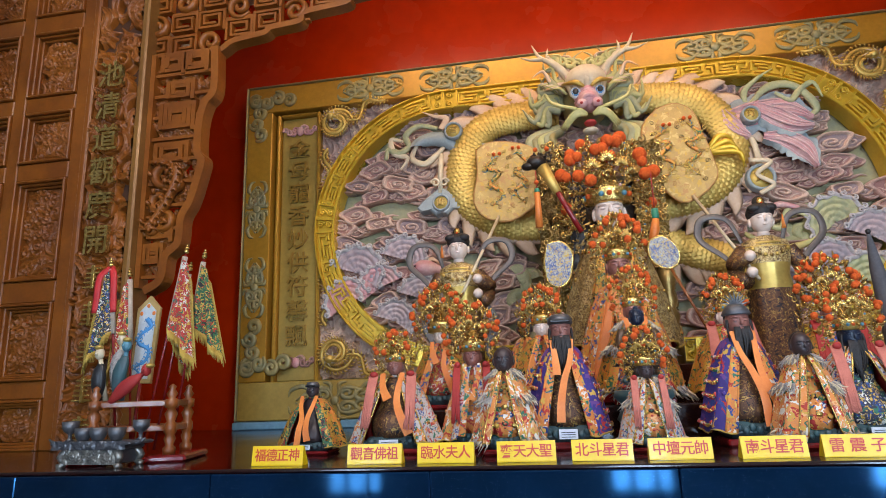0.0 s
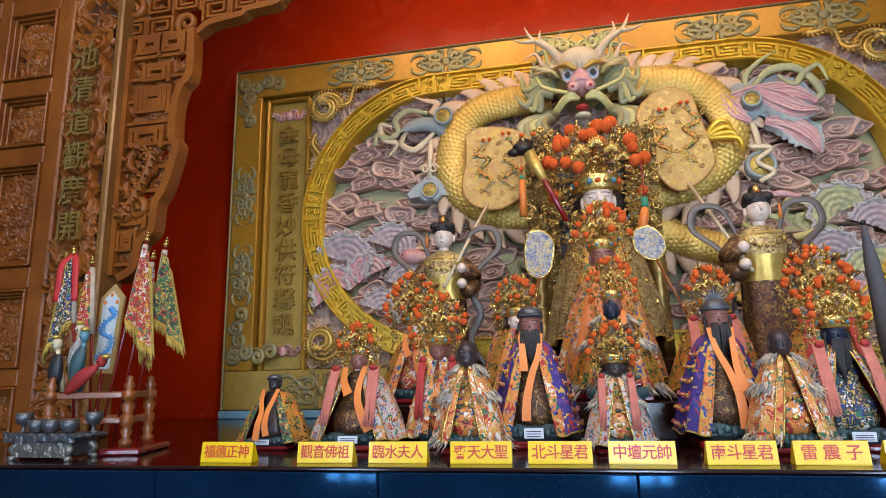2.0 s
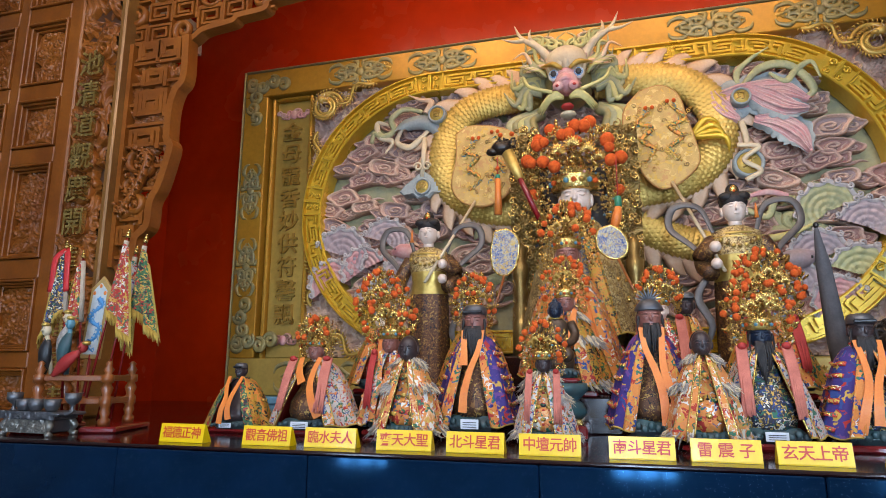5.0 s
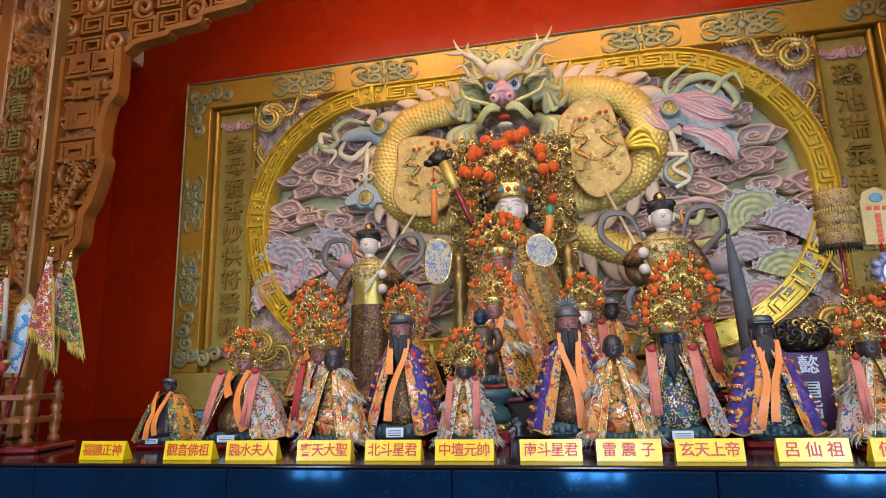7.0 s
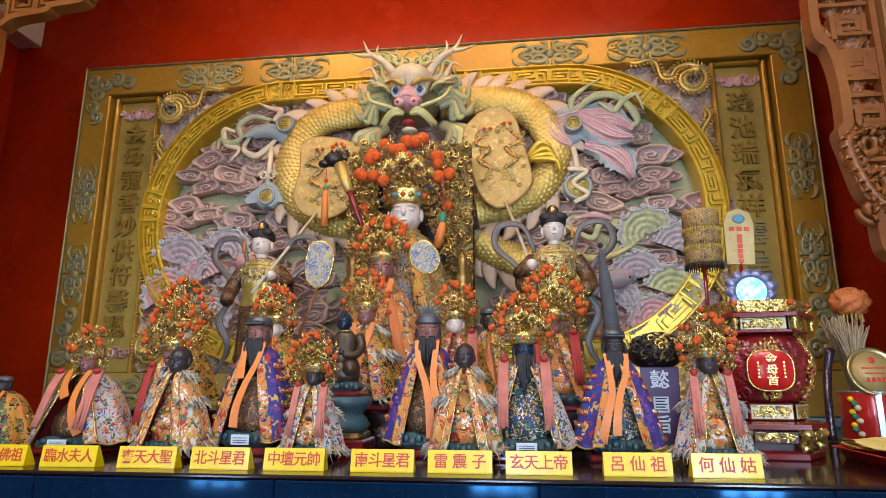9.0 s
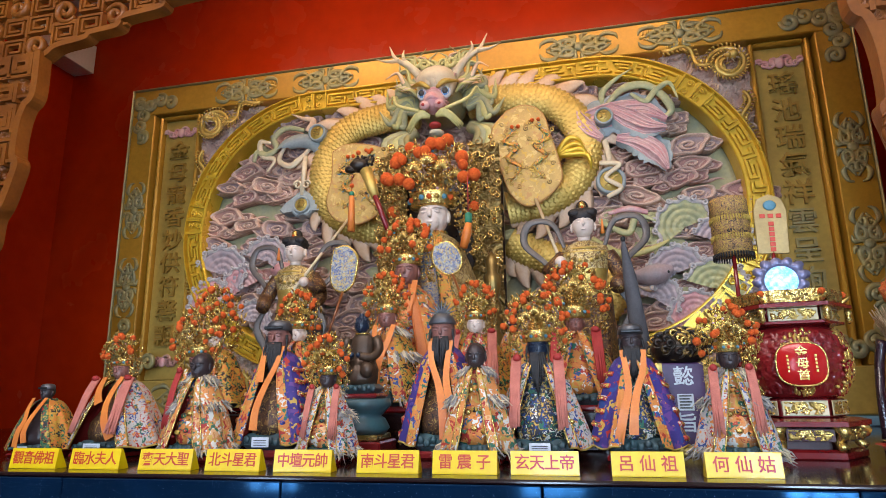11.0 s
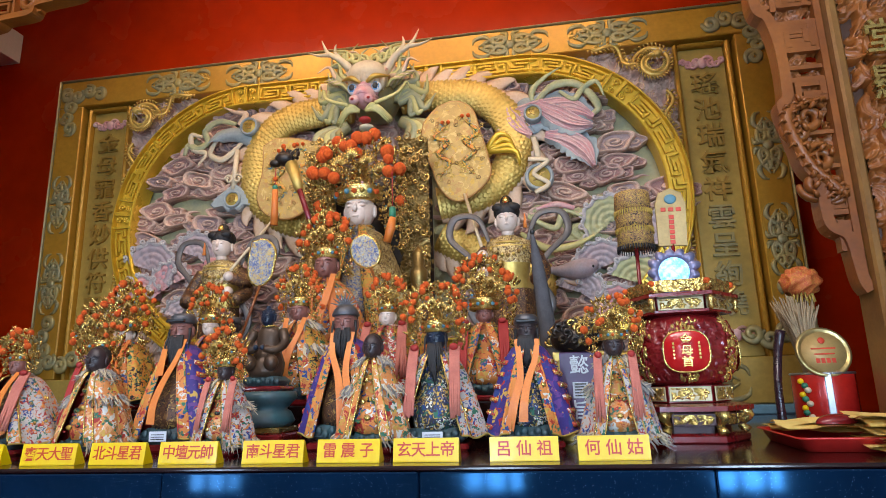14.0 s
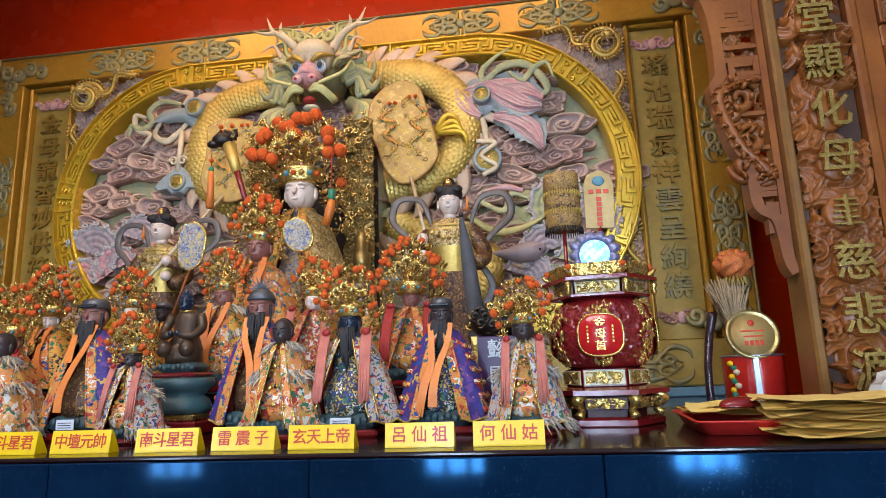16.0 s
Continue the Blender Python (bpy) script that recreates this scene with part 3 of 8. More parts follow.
# couplet boards on both sides
COUP = ("金母寵香妙供符馨飄", "瑤池瑞氣祥雲呈絢繞")
for side, words in ((-1, COUP[0]), (1, COUP[1])):
    cx = CX + side * 1.995
    board = strip("couplet_board", (cx - 0.135, 4.06, 1.37), (cx + 0.135, 4.115, 3.235), M["olive"], "olive gold couplet board")
    for lo, hi in (((cx - 0.165, 4.02, 1.335), (cx - 0.138, 4.114, 3.262)), ((cx + 0.138, 4.02, 1.335), (cx + 0.165, 4.114, 3.262)), ((cx - 0.137, 4.02, 3.237), (cx + 0.137, 4.114, 3.262)), ((cx - 0.137, 4.02, 1.335), (cx + 0.137, 4.114, 1.368))):
        strip("couplet_moulding", lo, hi, M["gold_band"], "stepped gold moulding", 0.010)
    for zc in (3.13, 1.49):
        for s in (-1, 1):
            for k in range(4):
                b = Mesh()
                p = spiral(cx + s * (0.028 + 0.027 * k), zc + 0.015 * math.cos(k * 2.1), 0.032 - 0.004 * k, 0.004, 1.3, start=1.2 * k, sign=s)
                p[:, 1] = 4.05
                b.tube(p, np.linspace(0.011, 0.006, len(p)), M["pink"] if zc > 2 else M["cloud"], 6)
                b.link("floral_curl", mural)
        b = Mesh()
        b.ball((cx, 4.05, zc), (0.03, 0.018, 0.035), M["pink"])
        b.link("floral_boss", mural)
    for k, ch in enumerate(words):
        writing("character", ch, 0.152, M["letter_bronze"] if k < 5 or side < 0 else M["verdigris"], mural, pose(cx, 4.052, 2.985 - k * 0.166, 90, 0, 0), 0.009, sx=1.05)


def scroll(cx, cz, w, h, y, vertical=False, material=None):
    """A symmetrical openwork scroll ornament laid on the frame."""
    b = Mesh()
    m = material or M["verdigris"]
    def put(p, r):
        q = p.copy()
        if vertical:
            q = np.stack([p[:, 2] * w / 0.5, p[:, 1], p[:, 0] * h / 0.5], -1)
        else:
            q = np.stack([p[:, 0] * w / 0.5, p[:, 1], p[:, 2] * h / 0.5], -1)
        q[:, 0] += cx
        q[:, 2] += cz
        q[:, 1] = y
        b.tube(q, tuple(1.05 * v for v in r), m, 6, 0.6, normal=(0, -1, 0))
    for s in (-1, 1):
        for v in (-1, 1):
            put(spiral(s * 0.16, v * 0.12, 0.13, 0.02, 1.4, start=math.pi / 2 * v if s > 0 else math.pi - math.pi / 2 * v, sign=-s * v), (0.006, 0.017, 0.013, 0.012))
            put(spiral(s * 0.36, v * 0.07, 0.11, 0.02, 1.2, start=math.pi * 0.5 * v, sign=s * v), (0.012, 0.015, 0.010, 0.011))
            put(bezier([(s * 0.02, 0, v * 0.02), (s * 0.1, 0, v * 0.2), (s * 0.3, 0, v * 0.18), (s * 0.5, 0, v * 0.02)]), (0.008, 0.015, 0.006))
    for s in (-1, 1):
        for v in (-1, 1):
            put(bezier([(s * 0.30, 0, v * 0.16), (s * 0.42, 0, v * 0.26), (s * 0.56, 0, v * 0.20), (s * 0.60, 0, v * 0.08)]), (0.006, 0.016, 0.012, 0.004))
            put(bezier([(s * 0.05, 0, v * 0.14), (s * 0.06, 0, v * 0.28), (s * 0.15, 0, v * 0.32)]), (0.008, 0.015, 0.004))
    b.ball((cx, y, cz), (0.03, 0.014, 0.03), m)
    return b.link("scroll_ornament", mural)


for fx in (-1.45, -0.85, 0.85, 1.45):
    scroll(CX + fx, Z1 - 0.10, 0.20, 0.135, FY - 0.004)
for side in (-1, 1):
    for fz in (2.55, 2.0):
        scroll(CX + side * 2.275, fz, 0.125, 0.17, FY - 0.004, True)
    for fz, n in ((Z1 - 0.06, 1), (Z0 + 0.36, -1)):
        ex = CX + side * 2.33
        for k in range(4):
            for p in (spiral(ex - side * (0.02 + 0.085 * k), fz - n * 0.03 - n * 0.03 * (k % 2), 0.05, 0.01, 1.4, start=k, sign=side), spiral(ex - side * (0.03 + 0.03 * (k % 2)), fz - n * (0.05 + 0.085 * k), 0.05, 0.01, 1.4, start=k + 1, sign=-side)):
                p[:, 1] = FY - 0.004
                b = Mesh()
                b.tube(p, (0.010, 0.024, 0.017, 0.019), M["verdigris"], 6, 0.6, normal=(0, -1, 0))
                b.link("corner_curl", mural)
    scroll(CX + side * 1.7, Z0 + 0.17, 0.26, 0.18, FY - 0.004)

# rounded ring with a key fret
RZ, RR, HALF, BAND = 2.335, 0.945, 0.90, 0.142


def ring(s, off):
    """Place on the ring: s metres along its outer line from the middle of the top, off inwards."""
    r = RR - BAND / 2
    quarter = HALF + r * math.pi
    sign = 1 if s >= 0 else -1
    a = abs(s)
    if a <= HALF:
        return CX + sign * a, RZ + RR - off
    if a <= quarter:
        th = (a - HALF) / r
        return CX + sign * (HALF + (RR - off) * math.sin(th)), RZ + (RR - off) * math.cos(th)
    return CX + sign * (HALF - (a - quarter)), RZ - RR + off


LENGTH = 2 * (HALF * 2 + (RR - BAND / 2) * math.pi)
b = Mesh()
N = 200
prof = [(0.0, 4.10), (0.0, 3.965), (0.006, 3.957), (0.013, 3.957), (0.016, 3.992), (BAND - 0.016, 3.992), (BAND - 0.013, 3.957), (BAND - 0.006, 3.957), (BAND, 3.965), (BAND, 4.10)]
pts = np.array([[(ring(s, o)[0], y, ring(s, o)[1]) for o, y in prof] for s in np.linspace(-LENGTH / 2, LENGTH / 2, N)])
b.grid(pts, M["gold_bright"], smooth=False)
tagged(b.link("ring_band", mural), "broad bright gold ring band")
unit = 0.205
count = int(LENGTH / unit)
key = [[(0.02, 0.2), (0.02, 0.8), (0.62, 0.8), (0.62, 0.42), (0.24, 0.42)], [(0.4, 0.6), (0.4, 0.6)], [(0.12, 0.62), (0.5, 0.62)], [(0.14, 0.2), (0.9, 0.2), (0.9, 0.62), (0.74, 0.62)], [(0.74, 0.8), (1.0, 0.8)]]
for k in range(count):
    s0 = -LENGTH / 2 + (k + 0.5) * LENGTH / count - unit / 2
    b = Mesh()
    if k % 6 == 5:
        for o in (0.3, 0.7):
            for e in (0.3, 0.7):
                x, z = ring(s0 + unit * e, BAND * o)
                p = spiral(x, z, 0.022, 0.004, 1.4, start=k + o * 5)
                p[:, 1] = 3.978
                b = Mesh()
                b.tube(p, 0.006, M["gold_bright"], 5, 1.6)
                b.link("curl_boss", mural)
        for e in (0.04, 0.47, 0.53, 0.96):
            b = Mesh()
            ends = [ring(s0 + unit * e, BAND * o) for o in (0.1, 0.5, 0.9)]
            b.tube([(x, 3.974, z) for x, z in ends], 0.008, M["gold_bright"], 4, 1.9, normal=(0, -1, 0), smooth=False)
            b.link("ring_bar", mural)
        continue
    flip = k % 2
    for line in key:
        if line[0] == line[1]:
            continue
        dense = []
        for (a0, o0), (a1, o1) in zip(line[:-1], line[1:]):
            m = 6 if a0 != a1 else 2
            for t in np.linspace(0, 1, m, endpoint=False):
                dense.append((a0 + (a1 - a0) * t, o0 + (o1 - o0) * t))
        dense.append(line[-1])
        row = []
        for a, o in dense:
            o = 1 - o if flip else o
            x, z = ring(s0 + unit * a, 0.016 + (BAND - 0.032) * o)
            row.append((x, 3.977, z))
        b.tube(row, 0.0088, M["gold_bright"], 4, 1.9, normal=(0, -1, 0), smooth=False)
    b.link("fret_key", mural)

# clouds, each a terraced swirl


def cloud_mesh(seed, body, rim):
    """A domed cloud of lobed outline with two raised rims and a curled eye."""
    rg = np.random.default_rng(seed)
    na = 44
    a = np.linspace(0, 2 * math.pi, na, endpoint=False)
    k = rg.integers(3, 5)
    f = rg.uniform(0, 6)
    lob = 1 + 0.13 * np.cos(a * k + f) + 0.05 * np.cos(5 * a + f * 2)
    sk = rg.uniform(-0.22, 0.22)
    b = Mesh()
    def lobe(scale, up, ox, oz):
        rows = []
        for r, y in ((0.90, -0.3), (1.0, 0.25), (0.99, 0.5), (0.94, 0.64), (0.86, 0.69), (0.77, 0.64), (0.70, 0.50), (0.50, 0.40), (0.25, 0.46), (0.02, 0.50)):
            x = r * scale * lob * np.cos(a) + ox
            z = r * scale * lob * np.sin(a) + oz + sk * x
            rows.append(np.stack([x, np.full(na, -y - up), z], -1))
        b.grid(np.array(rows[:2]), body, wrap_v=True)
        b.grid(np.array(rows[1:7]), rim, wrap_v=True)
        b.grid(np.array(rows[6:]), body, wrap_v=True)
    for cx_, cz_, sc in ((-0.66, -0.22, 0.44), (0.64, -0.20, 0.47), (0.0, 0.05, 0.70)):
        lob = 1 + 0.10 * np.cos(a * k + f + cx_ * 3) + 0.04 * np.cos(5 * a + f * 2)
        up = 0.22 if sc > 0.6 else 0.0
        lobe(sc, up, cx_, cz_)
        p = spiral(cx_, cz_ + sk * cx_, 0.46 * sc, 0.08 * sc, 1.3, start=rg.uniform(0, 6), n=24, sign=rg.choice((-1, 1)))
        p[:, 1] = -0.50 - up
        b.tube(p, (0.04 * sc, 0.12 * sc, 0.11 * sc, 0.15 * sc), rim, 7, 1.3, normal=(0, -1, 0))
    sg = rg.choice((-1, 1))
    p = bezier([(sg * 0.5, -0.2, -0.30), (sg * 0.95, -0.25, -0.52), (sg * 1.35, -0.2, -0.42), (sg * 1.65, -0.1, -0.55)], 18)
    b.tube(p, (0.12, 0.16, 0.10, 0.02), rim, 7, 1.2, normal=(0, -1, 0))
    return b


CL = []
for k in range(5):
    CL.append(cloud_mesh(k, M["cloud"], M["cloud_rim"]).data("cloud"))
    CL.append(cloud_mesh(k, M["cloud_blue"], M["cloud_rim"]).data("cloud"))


def inside(x, z, margin=0.0):
    dx = max(abs(x - CX) - HALF, 0.0)
    return math.hypot(dx, z - RZ) < RR - BAND + margin


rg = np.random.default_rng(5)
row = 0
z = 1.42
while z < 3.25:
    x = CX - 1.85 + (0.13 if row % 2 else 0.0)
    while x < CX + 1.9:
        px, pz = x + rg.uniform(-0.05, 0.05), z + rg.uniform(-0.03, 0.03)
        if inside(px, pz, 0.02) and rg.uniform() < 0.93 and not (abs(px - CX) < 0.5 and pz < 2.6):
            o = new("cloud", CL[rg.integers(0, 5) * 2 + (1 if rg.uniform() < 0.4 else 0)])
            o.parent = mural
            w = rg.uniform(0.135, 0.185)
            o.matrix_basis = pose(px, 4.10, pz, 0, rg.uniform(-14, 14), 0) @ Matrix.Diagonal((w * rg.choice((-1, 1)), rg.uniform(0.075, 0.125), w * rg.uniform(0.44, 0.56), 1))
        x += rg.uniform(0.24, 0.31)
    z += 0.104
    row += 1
# corner fields between ring and couplets: small dragons among clouds
for sx in (-1, 1):
    for sz in (-1, 1):
        b = Mesh()
        x, z, hh = relief(0.86, 0.86, 31 + sx + 3 * sz, depth=0.10, leaf=0.068, count=300, step=0.006)
        x, z = x + CX + sx * 1.43, z + RZ + sz * 0.53
        nx, nz = x.shape
        pts = np.stack([x, 4.11 - hh, z], -1)
        faces = [], []
        for i in range(nx - 1):
            for j in range(nz - 1):
                mx, mz = x[i, j], z[i, j]
                if not inside(mx, mz, BAND - 0.01) and abs(mx - CX) < 1.83 and mz < Z1 - 0.2:
                    q = i * nz + j
                    faces[int(hh[i, j] > 0.052)].append((q, q + nz, q + nz + 1, q + 1))
        b.add(pts.reshape(-1, 3), faces[0], M["cloud_rim"])
        b.add(pts.reshape(-1, 3), faces[1], M["peach"])
        # a coiled gilded dragon and its tail among the clouds
        t = np.linspace(0, 1, 90)
        coil = np.stack([CX + sx * (1.70 + (0.045 + 0.075 * t) * np.cos(1.0 + t * 8.6)), 4.005 - 0.03 * (1 - t), RZ + sz * (0.80 + (0.045 + 0.075 * t) * np.sin(1.0 + t * 8.6))], -1)
        t = np.linspace(0, 1, 60)
        th = 0.30 + 0.50 * t
        rr0 = 1.075 + 0.035 * np.sin(t * 15) + 0.09 * (0.55 - th) ** 2
        tail = np.stack([CX + sx * (HALF + rr0 * np.sin(th)), 4.0 - 0.012 * np.cos(t * 15), RZ + sz * rr0 * np.cos(th)], -1)
        t = np.linspace(0, 1, 40)
        low = np.stack([CX + sx * (1.765 + 0.03 * np.sin(t * 9)), np.full(40, 4.0), RZ + sz * (0.62 - 0.34 * t)], -1)
        for path, r in ((coil, (0.007, 0.013, 0.015, 0.014, 0.009)), (tail, (0.010, 0.013, 0.011, 0.004)), (low, (0.010, 0.012, 0.009, 0.003))):
            b.tube(path, r, M["gold_scale"], 9)
            for i in range(2, len(path) - 3, 2):
                T = path[i + 2] - path[i]
                T /= np.linalg.norm(T) + 1e-9
                nrm = np.array((-T[2], 0, T[0]))
                for d_ in (-1, 1):
                    p0 = path[i] + nrm * d_ * 0.013
                    b.tube([p0, p0 + nrm * d_ * 0.014 + T * 0.004 + np.array((0, -0.012, 0)), p0 + nrm * d_ * 0.022 + T * 0.016], (0.007, 0.006, 0.001), M["peach"] if i % 2 else M["gold_scale"], 4)
        hd = coil[0]
        b.ball(hd + np.array((0, -0.02, 0)), (0.034, 0.03, 0.028), M["gold_scale"], 7, 9)
        b.ball(hd + np.array((-sx * 0.03, -0.03, -0.008)), (0.022, 0.02, 0.014), M["gold_scale"], 6, 8)
        for k in range(7):
            a_ = k * 0.9
            b.tube(bezier([hd, hd + np.array((0.03 * math.cos(a_), -0.025, 0.03 * math.sin(a_))), hd + np.array((0.055 * math.cos(a_ + 0.4), -0.01, 0.055 * math.sin(a_ + 0.4)))], 6), (0.008, 0.007, 0.001), M["cream"], 5)
        tagged(b.link("corner_carving", mural), "pink and gold carved dragon among clouds")

# ---- the great dragon and the emblems on the mural ----
DY = 3.95


def flatpath(pts, y, n=30):
    return bezier([(x, y, z) for x, z in pts], n)


def scaled_body(pts, radius, y, fins, flip=1):
    """A dragon's body along the points with overlapping gilded scales and a finned back."""
    path = flatpath(pts, y, 90)
    n = len(path)
    seg = np.r_[0, np.cumsum(np.linalg.norm(np.diff(path, axis=0), axis=1))]
    m = int(seg[-1] / 0.0042)
    s = np.linspace(0, seg[-1], m)
    P = np.stack([np.interp(s, seg, path[:, k]) for k in range(3)], -1)
    T = np.gradient(P, axis=0)
    T /= np.linalg.norm(T, axis=1)[:, None]
    A = np.cross(T, (0, -1, 0))
    ph = np.linspace(0, 2 * math.pi, 120, endpoint=False)
    cell = 0.027
    cols = 20
    rowi = s[:, None] / cell
    best = np.zeros((m, 120))
    for d in (0, 1):
        base = np.floor(rowi) - d
        u = rowi - base
        off = (base % 2) * 0.5
        v = (ph[None, :] / (2 * math.pi) * cols + off) % 1.0 - 0.5
        r = np.hypot((u - 0.75) / 1.05, v / 0.62)
        best = np.maximum(best, np.where(r < 1, 0.25 + 0.75 * u / 2.0, 0))
    R = radius * (0.84 + 0.40 * best)
    pts3 = P[:, None] + R[..., None] * (np.cos(ph)[None, :, None] * A[:, None] + np.sin(ph)[None, :, None] * np.array((0, -0.48, 0)))
    b = Mesh()
    b.grid(pts3, M["gold_scale"], wrap_v=True, caps=True)
    body = tagged(b.link("dragon_body", mural), "gilded scaly dragon body")
    b = Mesh()
    k = 0
    for i in range(8, m - 14, 24):
        base = P[i] + A[i] * radius * 0.9 * flip
        tip = base + A[i] * flip * (0.10 + 0.03 * (k % 2)) + T[i] * 0.10
        q = bezier([base - T[i] * 0.02, (base + tip) / 2 + A[i] * flip * 0.03, tip], 8)
        q[:, 1] = y + 0.02
        b.tube(q, (0.055, 0.05, 0.03, 0.003), M["peach"], 6, 0.35, normal=(0, -1, 0))
        k += 1
    rim = P + A * radius * 1.0 * flip
    rim[:, 1] = y + 0.02
    b.tube(rim[::4], 0.034, M["peach"], 6, 0.5, normal=(0, -1, 0))
    tagged(b.link("dragon_fin", mural), "peach painted fin with pointed flames")
    return body


scaled_body([(0.40, 3.05), (0.58, 3.05), (0.85, 3.02), (1.02, 2.90), (1.10, 2.70), (1.03, 2.50), (0.86, 2.38), (0.62, 2.34)], 0.09, DY, True, -1)
scaled_body([(0.08, 3.02), (-0.06, 3.02), (-0.28, 3.00), (-0.43, 2.94), (-0.54, 2.80), (-0.57, 2.59), (-0.49, 2.42), (-0.30, 2.30), (-0.05, 2.27)], 0.09, DY, True, 1)
scaled_body([(0.62, 2.15), (0.80, 2.05), (1.0, 1.98), (1.2, 1.85), (1.1, 1.65)], 0.085, 4.0, True, 1)

b = Mesh()
for k in range(4):
    b.tube(bezier([(0.93, 3.88, 2.62), (1.00 + 0.03 * k, 3.84, 2.70 - 0.035 * k), (1.06 + 0.02 * k, 3.84, 2.69 - 0.05 * k), (1.09 + 0.01 * k, 3.86, 2.65 - 0.05 * k)], 14), (0.022, 0.018, 0.014, 0.002), M["gold_bright"], 7)
b.ball((0.92, 3.89, 2.62), (0.05, 0.035, 0.045), M["gold_scale"], 8, 10)
tagged(b.link("dragon_claw", mural), "gilded dragon claw with curved talons")

# dragon's head, thrust forward over the ring
b = Mesh()
hx, hy, hz = 0.25, 3.78, 2.965
b.ball((hx, hy + 0.10, hz + 0.06), (0.115, 0.15, 0.105), M["verdigris"], 12, 16)
b.ball((hx, hy - 0.045, hz + 0.105), (0.096, 0.085, 0.072), M["cream"], 12, 16)
for k in range(7):
    a = (k - 3) * 0.32
    q = bezier([(hx + 0.08 * math.sin(a), hy - 0.09 * math.cos(a), hz + 0.04), (hx + 0.088 * math.sin(a), hy - 0.115 * math.cos(a), hz + 0.09), (hx + 0.06 * math.sin(a), hy - 0.05, hz + 0.15)], 8)
    b.tube(q, (0.012, 0.017, 0.008), M["cream"], 6)
b.ball((hx, hy - 0.095, hz - 0.010), (0.052, 0.075, 0.045), M["pink"], 12, 16)
for k in range(5):
    q = bezier([(hx - 0.06, hy - 0.09, hz - 0.03 + 0.018 * k), (hx, hy - 0.17 + 0.018 * k, hz - 0.008 + 0.018 * k), (hx + 0.06, hy - 0.09, hz - 0.03 + 0.018 * k)], 10)
    b.tube(q, (0.006, 0.011, 0.006), M["pink"], 6)
for s in (-1, 1):
    b.ball((hx + s * 0.033, hy - 0.150, hz - 0.038), (0.024, 0.024, 0.020), M["pink"], 8, 10)
    b.ball((hx + s * 0.036, hy - 0.172, hz - 0.042), (0.008, 0.006, 0.006), M["crimson"], 5, 8)
    b.ball((hx + s * 0.054, hy - 0.100, hz + 0.032), 0.025, M["eye"], 9, 12)
    b.ball((hx + s * 0.054, hy - 0.112, hz + 0.032), (0.020, 0.012, 0.020), M["dragon_blue"], 8, 12)
    b.ball((hx + s * 0.054, hy - 0.120, hz + 0.032), (0.014, 0.008, 0.014), M["black"], 6, 10)
    q = bezier([(hx + s * 0.015, hy - 0.12, hz + 0.05), (hx + s * 0.055, hy - 0.125, hz + 0.072), (hx + s * 0.11, hy - 0.08, hz + 0.085)], 9)
    b.tube(q, (0.007, 0.014, 0.004), M["gold_scale"], 6)
    # yellow-green beard fanning from the lips
    for k in range(10):
        a = -0.35 + 0.16 * k
        p0 = np.array((hx + s * 0.015, hy - 0.13, hz - 0.08))
        tip = p0 + np.array((s * 0.115 * math.cos(a - 0.5), 0.03, -0.02 - 0.04 * math.sin(a)))
        b.tube(bezier([p0, (p0 + tip) / 2 + np.array((0, -0.03, 0.02)), tip], 8), (0.010, 0.012, 0.002), M["olive_beard"], 6)
    # ears, horns with tines
    b.tube(bezier([(hx + s * 0.10, hy, hz + 0.07), (hx + s * 0.15, hy - 0.02, hz + 0.12), (hx + s * 0.19, hy, hz + 0.20)], 8), (0.014, 0.022, 0.003), M["sage"], 8, 0.5)
    q = bezier([(hx + s * 0.07, hy, hz + 0.14), (hx + s * 0.13, hy - 0.02, hz + 0.21), (hx + s * 0.20, hy - 0.02, hz + 0.27), (hx + s * 0.235, hy - 0.01, hz + 0.36)], 16)
    b.tube(q, (0.022, 0.018, 0.012, 0.002), M["cream"], 9)
    b.tube(bezier([q[5], q[5] + np.array((s * 0.035, 0, 0.06)), q[5] + np.array((s * 0.03, 0, 0.11))], 7), (0.016, 0.011, 0.002), M["cream"], 7)
    b.tube(bezier([q[9], q[9] + np.array((s * 0.06, 0, 0.005)), q[9] + np.array((s * 0.11, 0, 0.03))], 7), (0.014, 0.009, 0.002), M["cream"], 7)
    # crest of small curls between the horns and feathered mane
    for k in range(4):
        p = spiral(hx + s * (0.03 + 0.035 * k), hz + 0.20 + 0.012 * k, 0.03, 0.006, 1.3, start=1.5 + k, sign=s)
        p[:, 1] = hy - 0.02
        b.tube(p, (0.008, 0.012, 0.007), M["olive_beard"], 6)
    for k in range(9):
        a = -0.5 + 0.19 * k
        p0 = np.array((hx + s * 0.12, hy + 0.06, hz + 0.02))
        d = np.array((s * math.cos(a), -0.1, math.sin(a)))
        n_ = np.array((-s * math.sin(a), 0, math.cos(a)))
        L = 0.115 + 0.03 * (k % 3)
        q = bezier([p0, p0 + d * L * 0.4 + n_ * 0.035, p0 + d * L * 0.75 - n_ * 0.03, p0 + d * L + n_ * 0.04], 18)
        b.tube(q, (0.022, 0.02, 0.014, 0.003), (M["sage"], M["olive_beard"])[k % 2], 7)
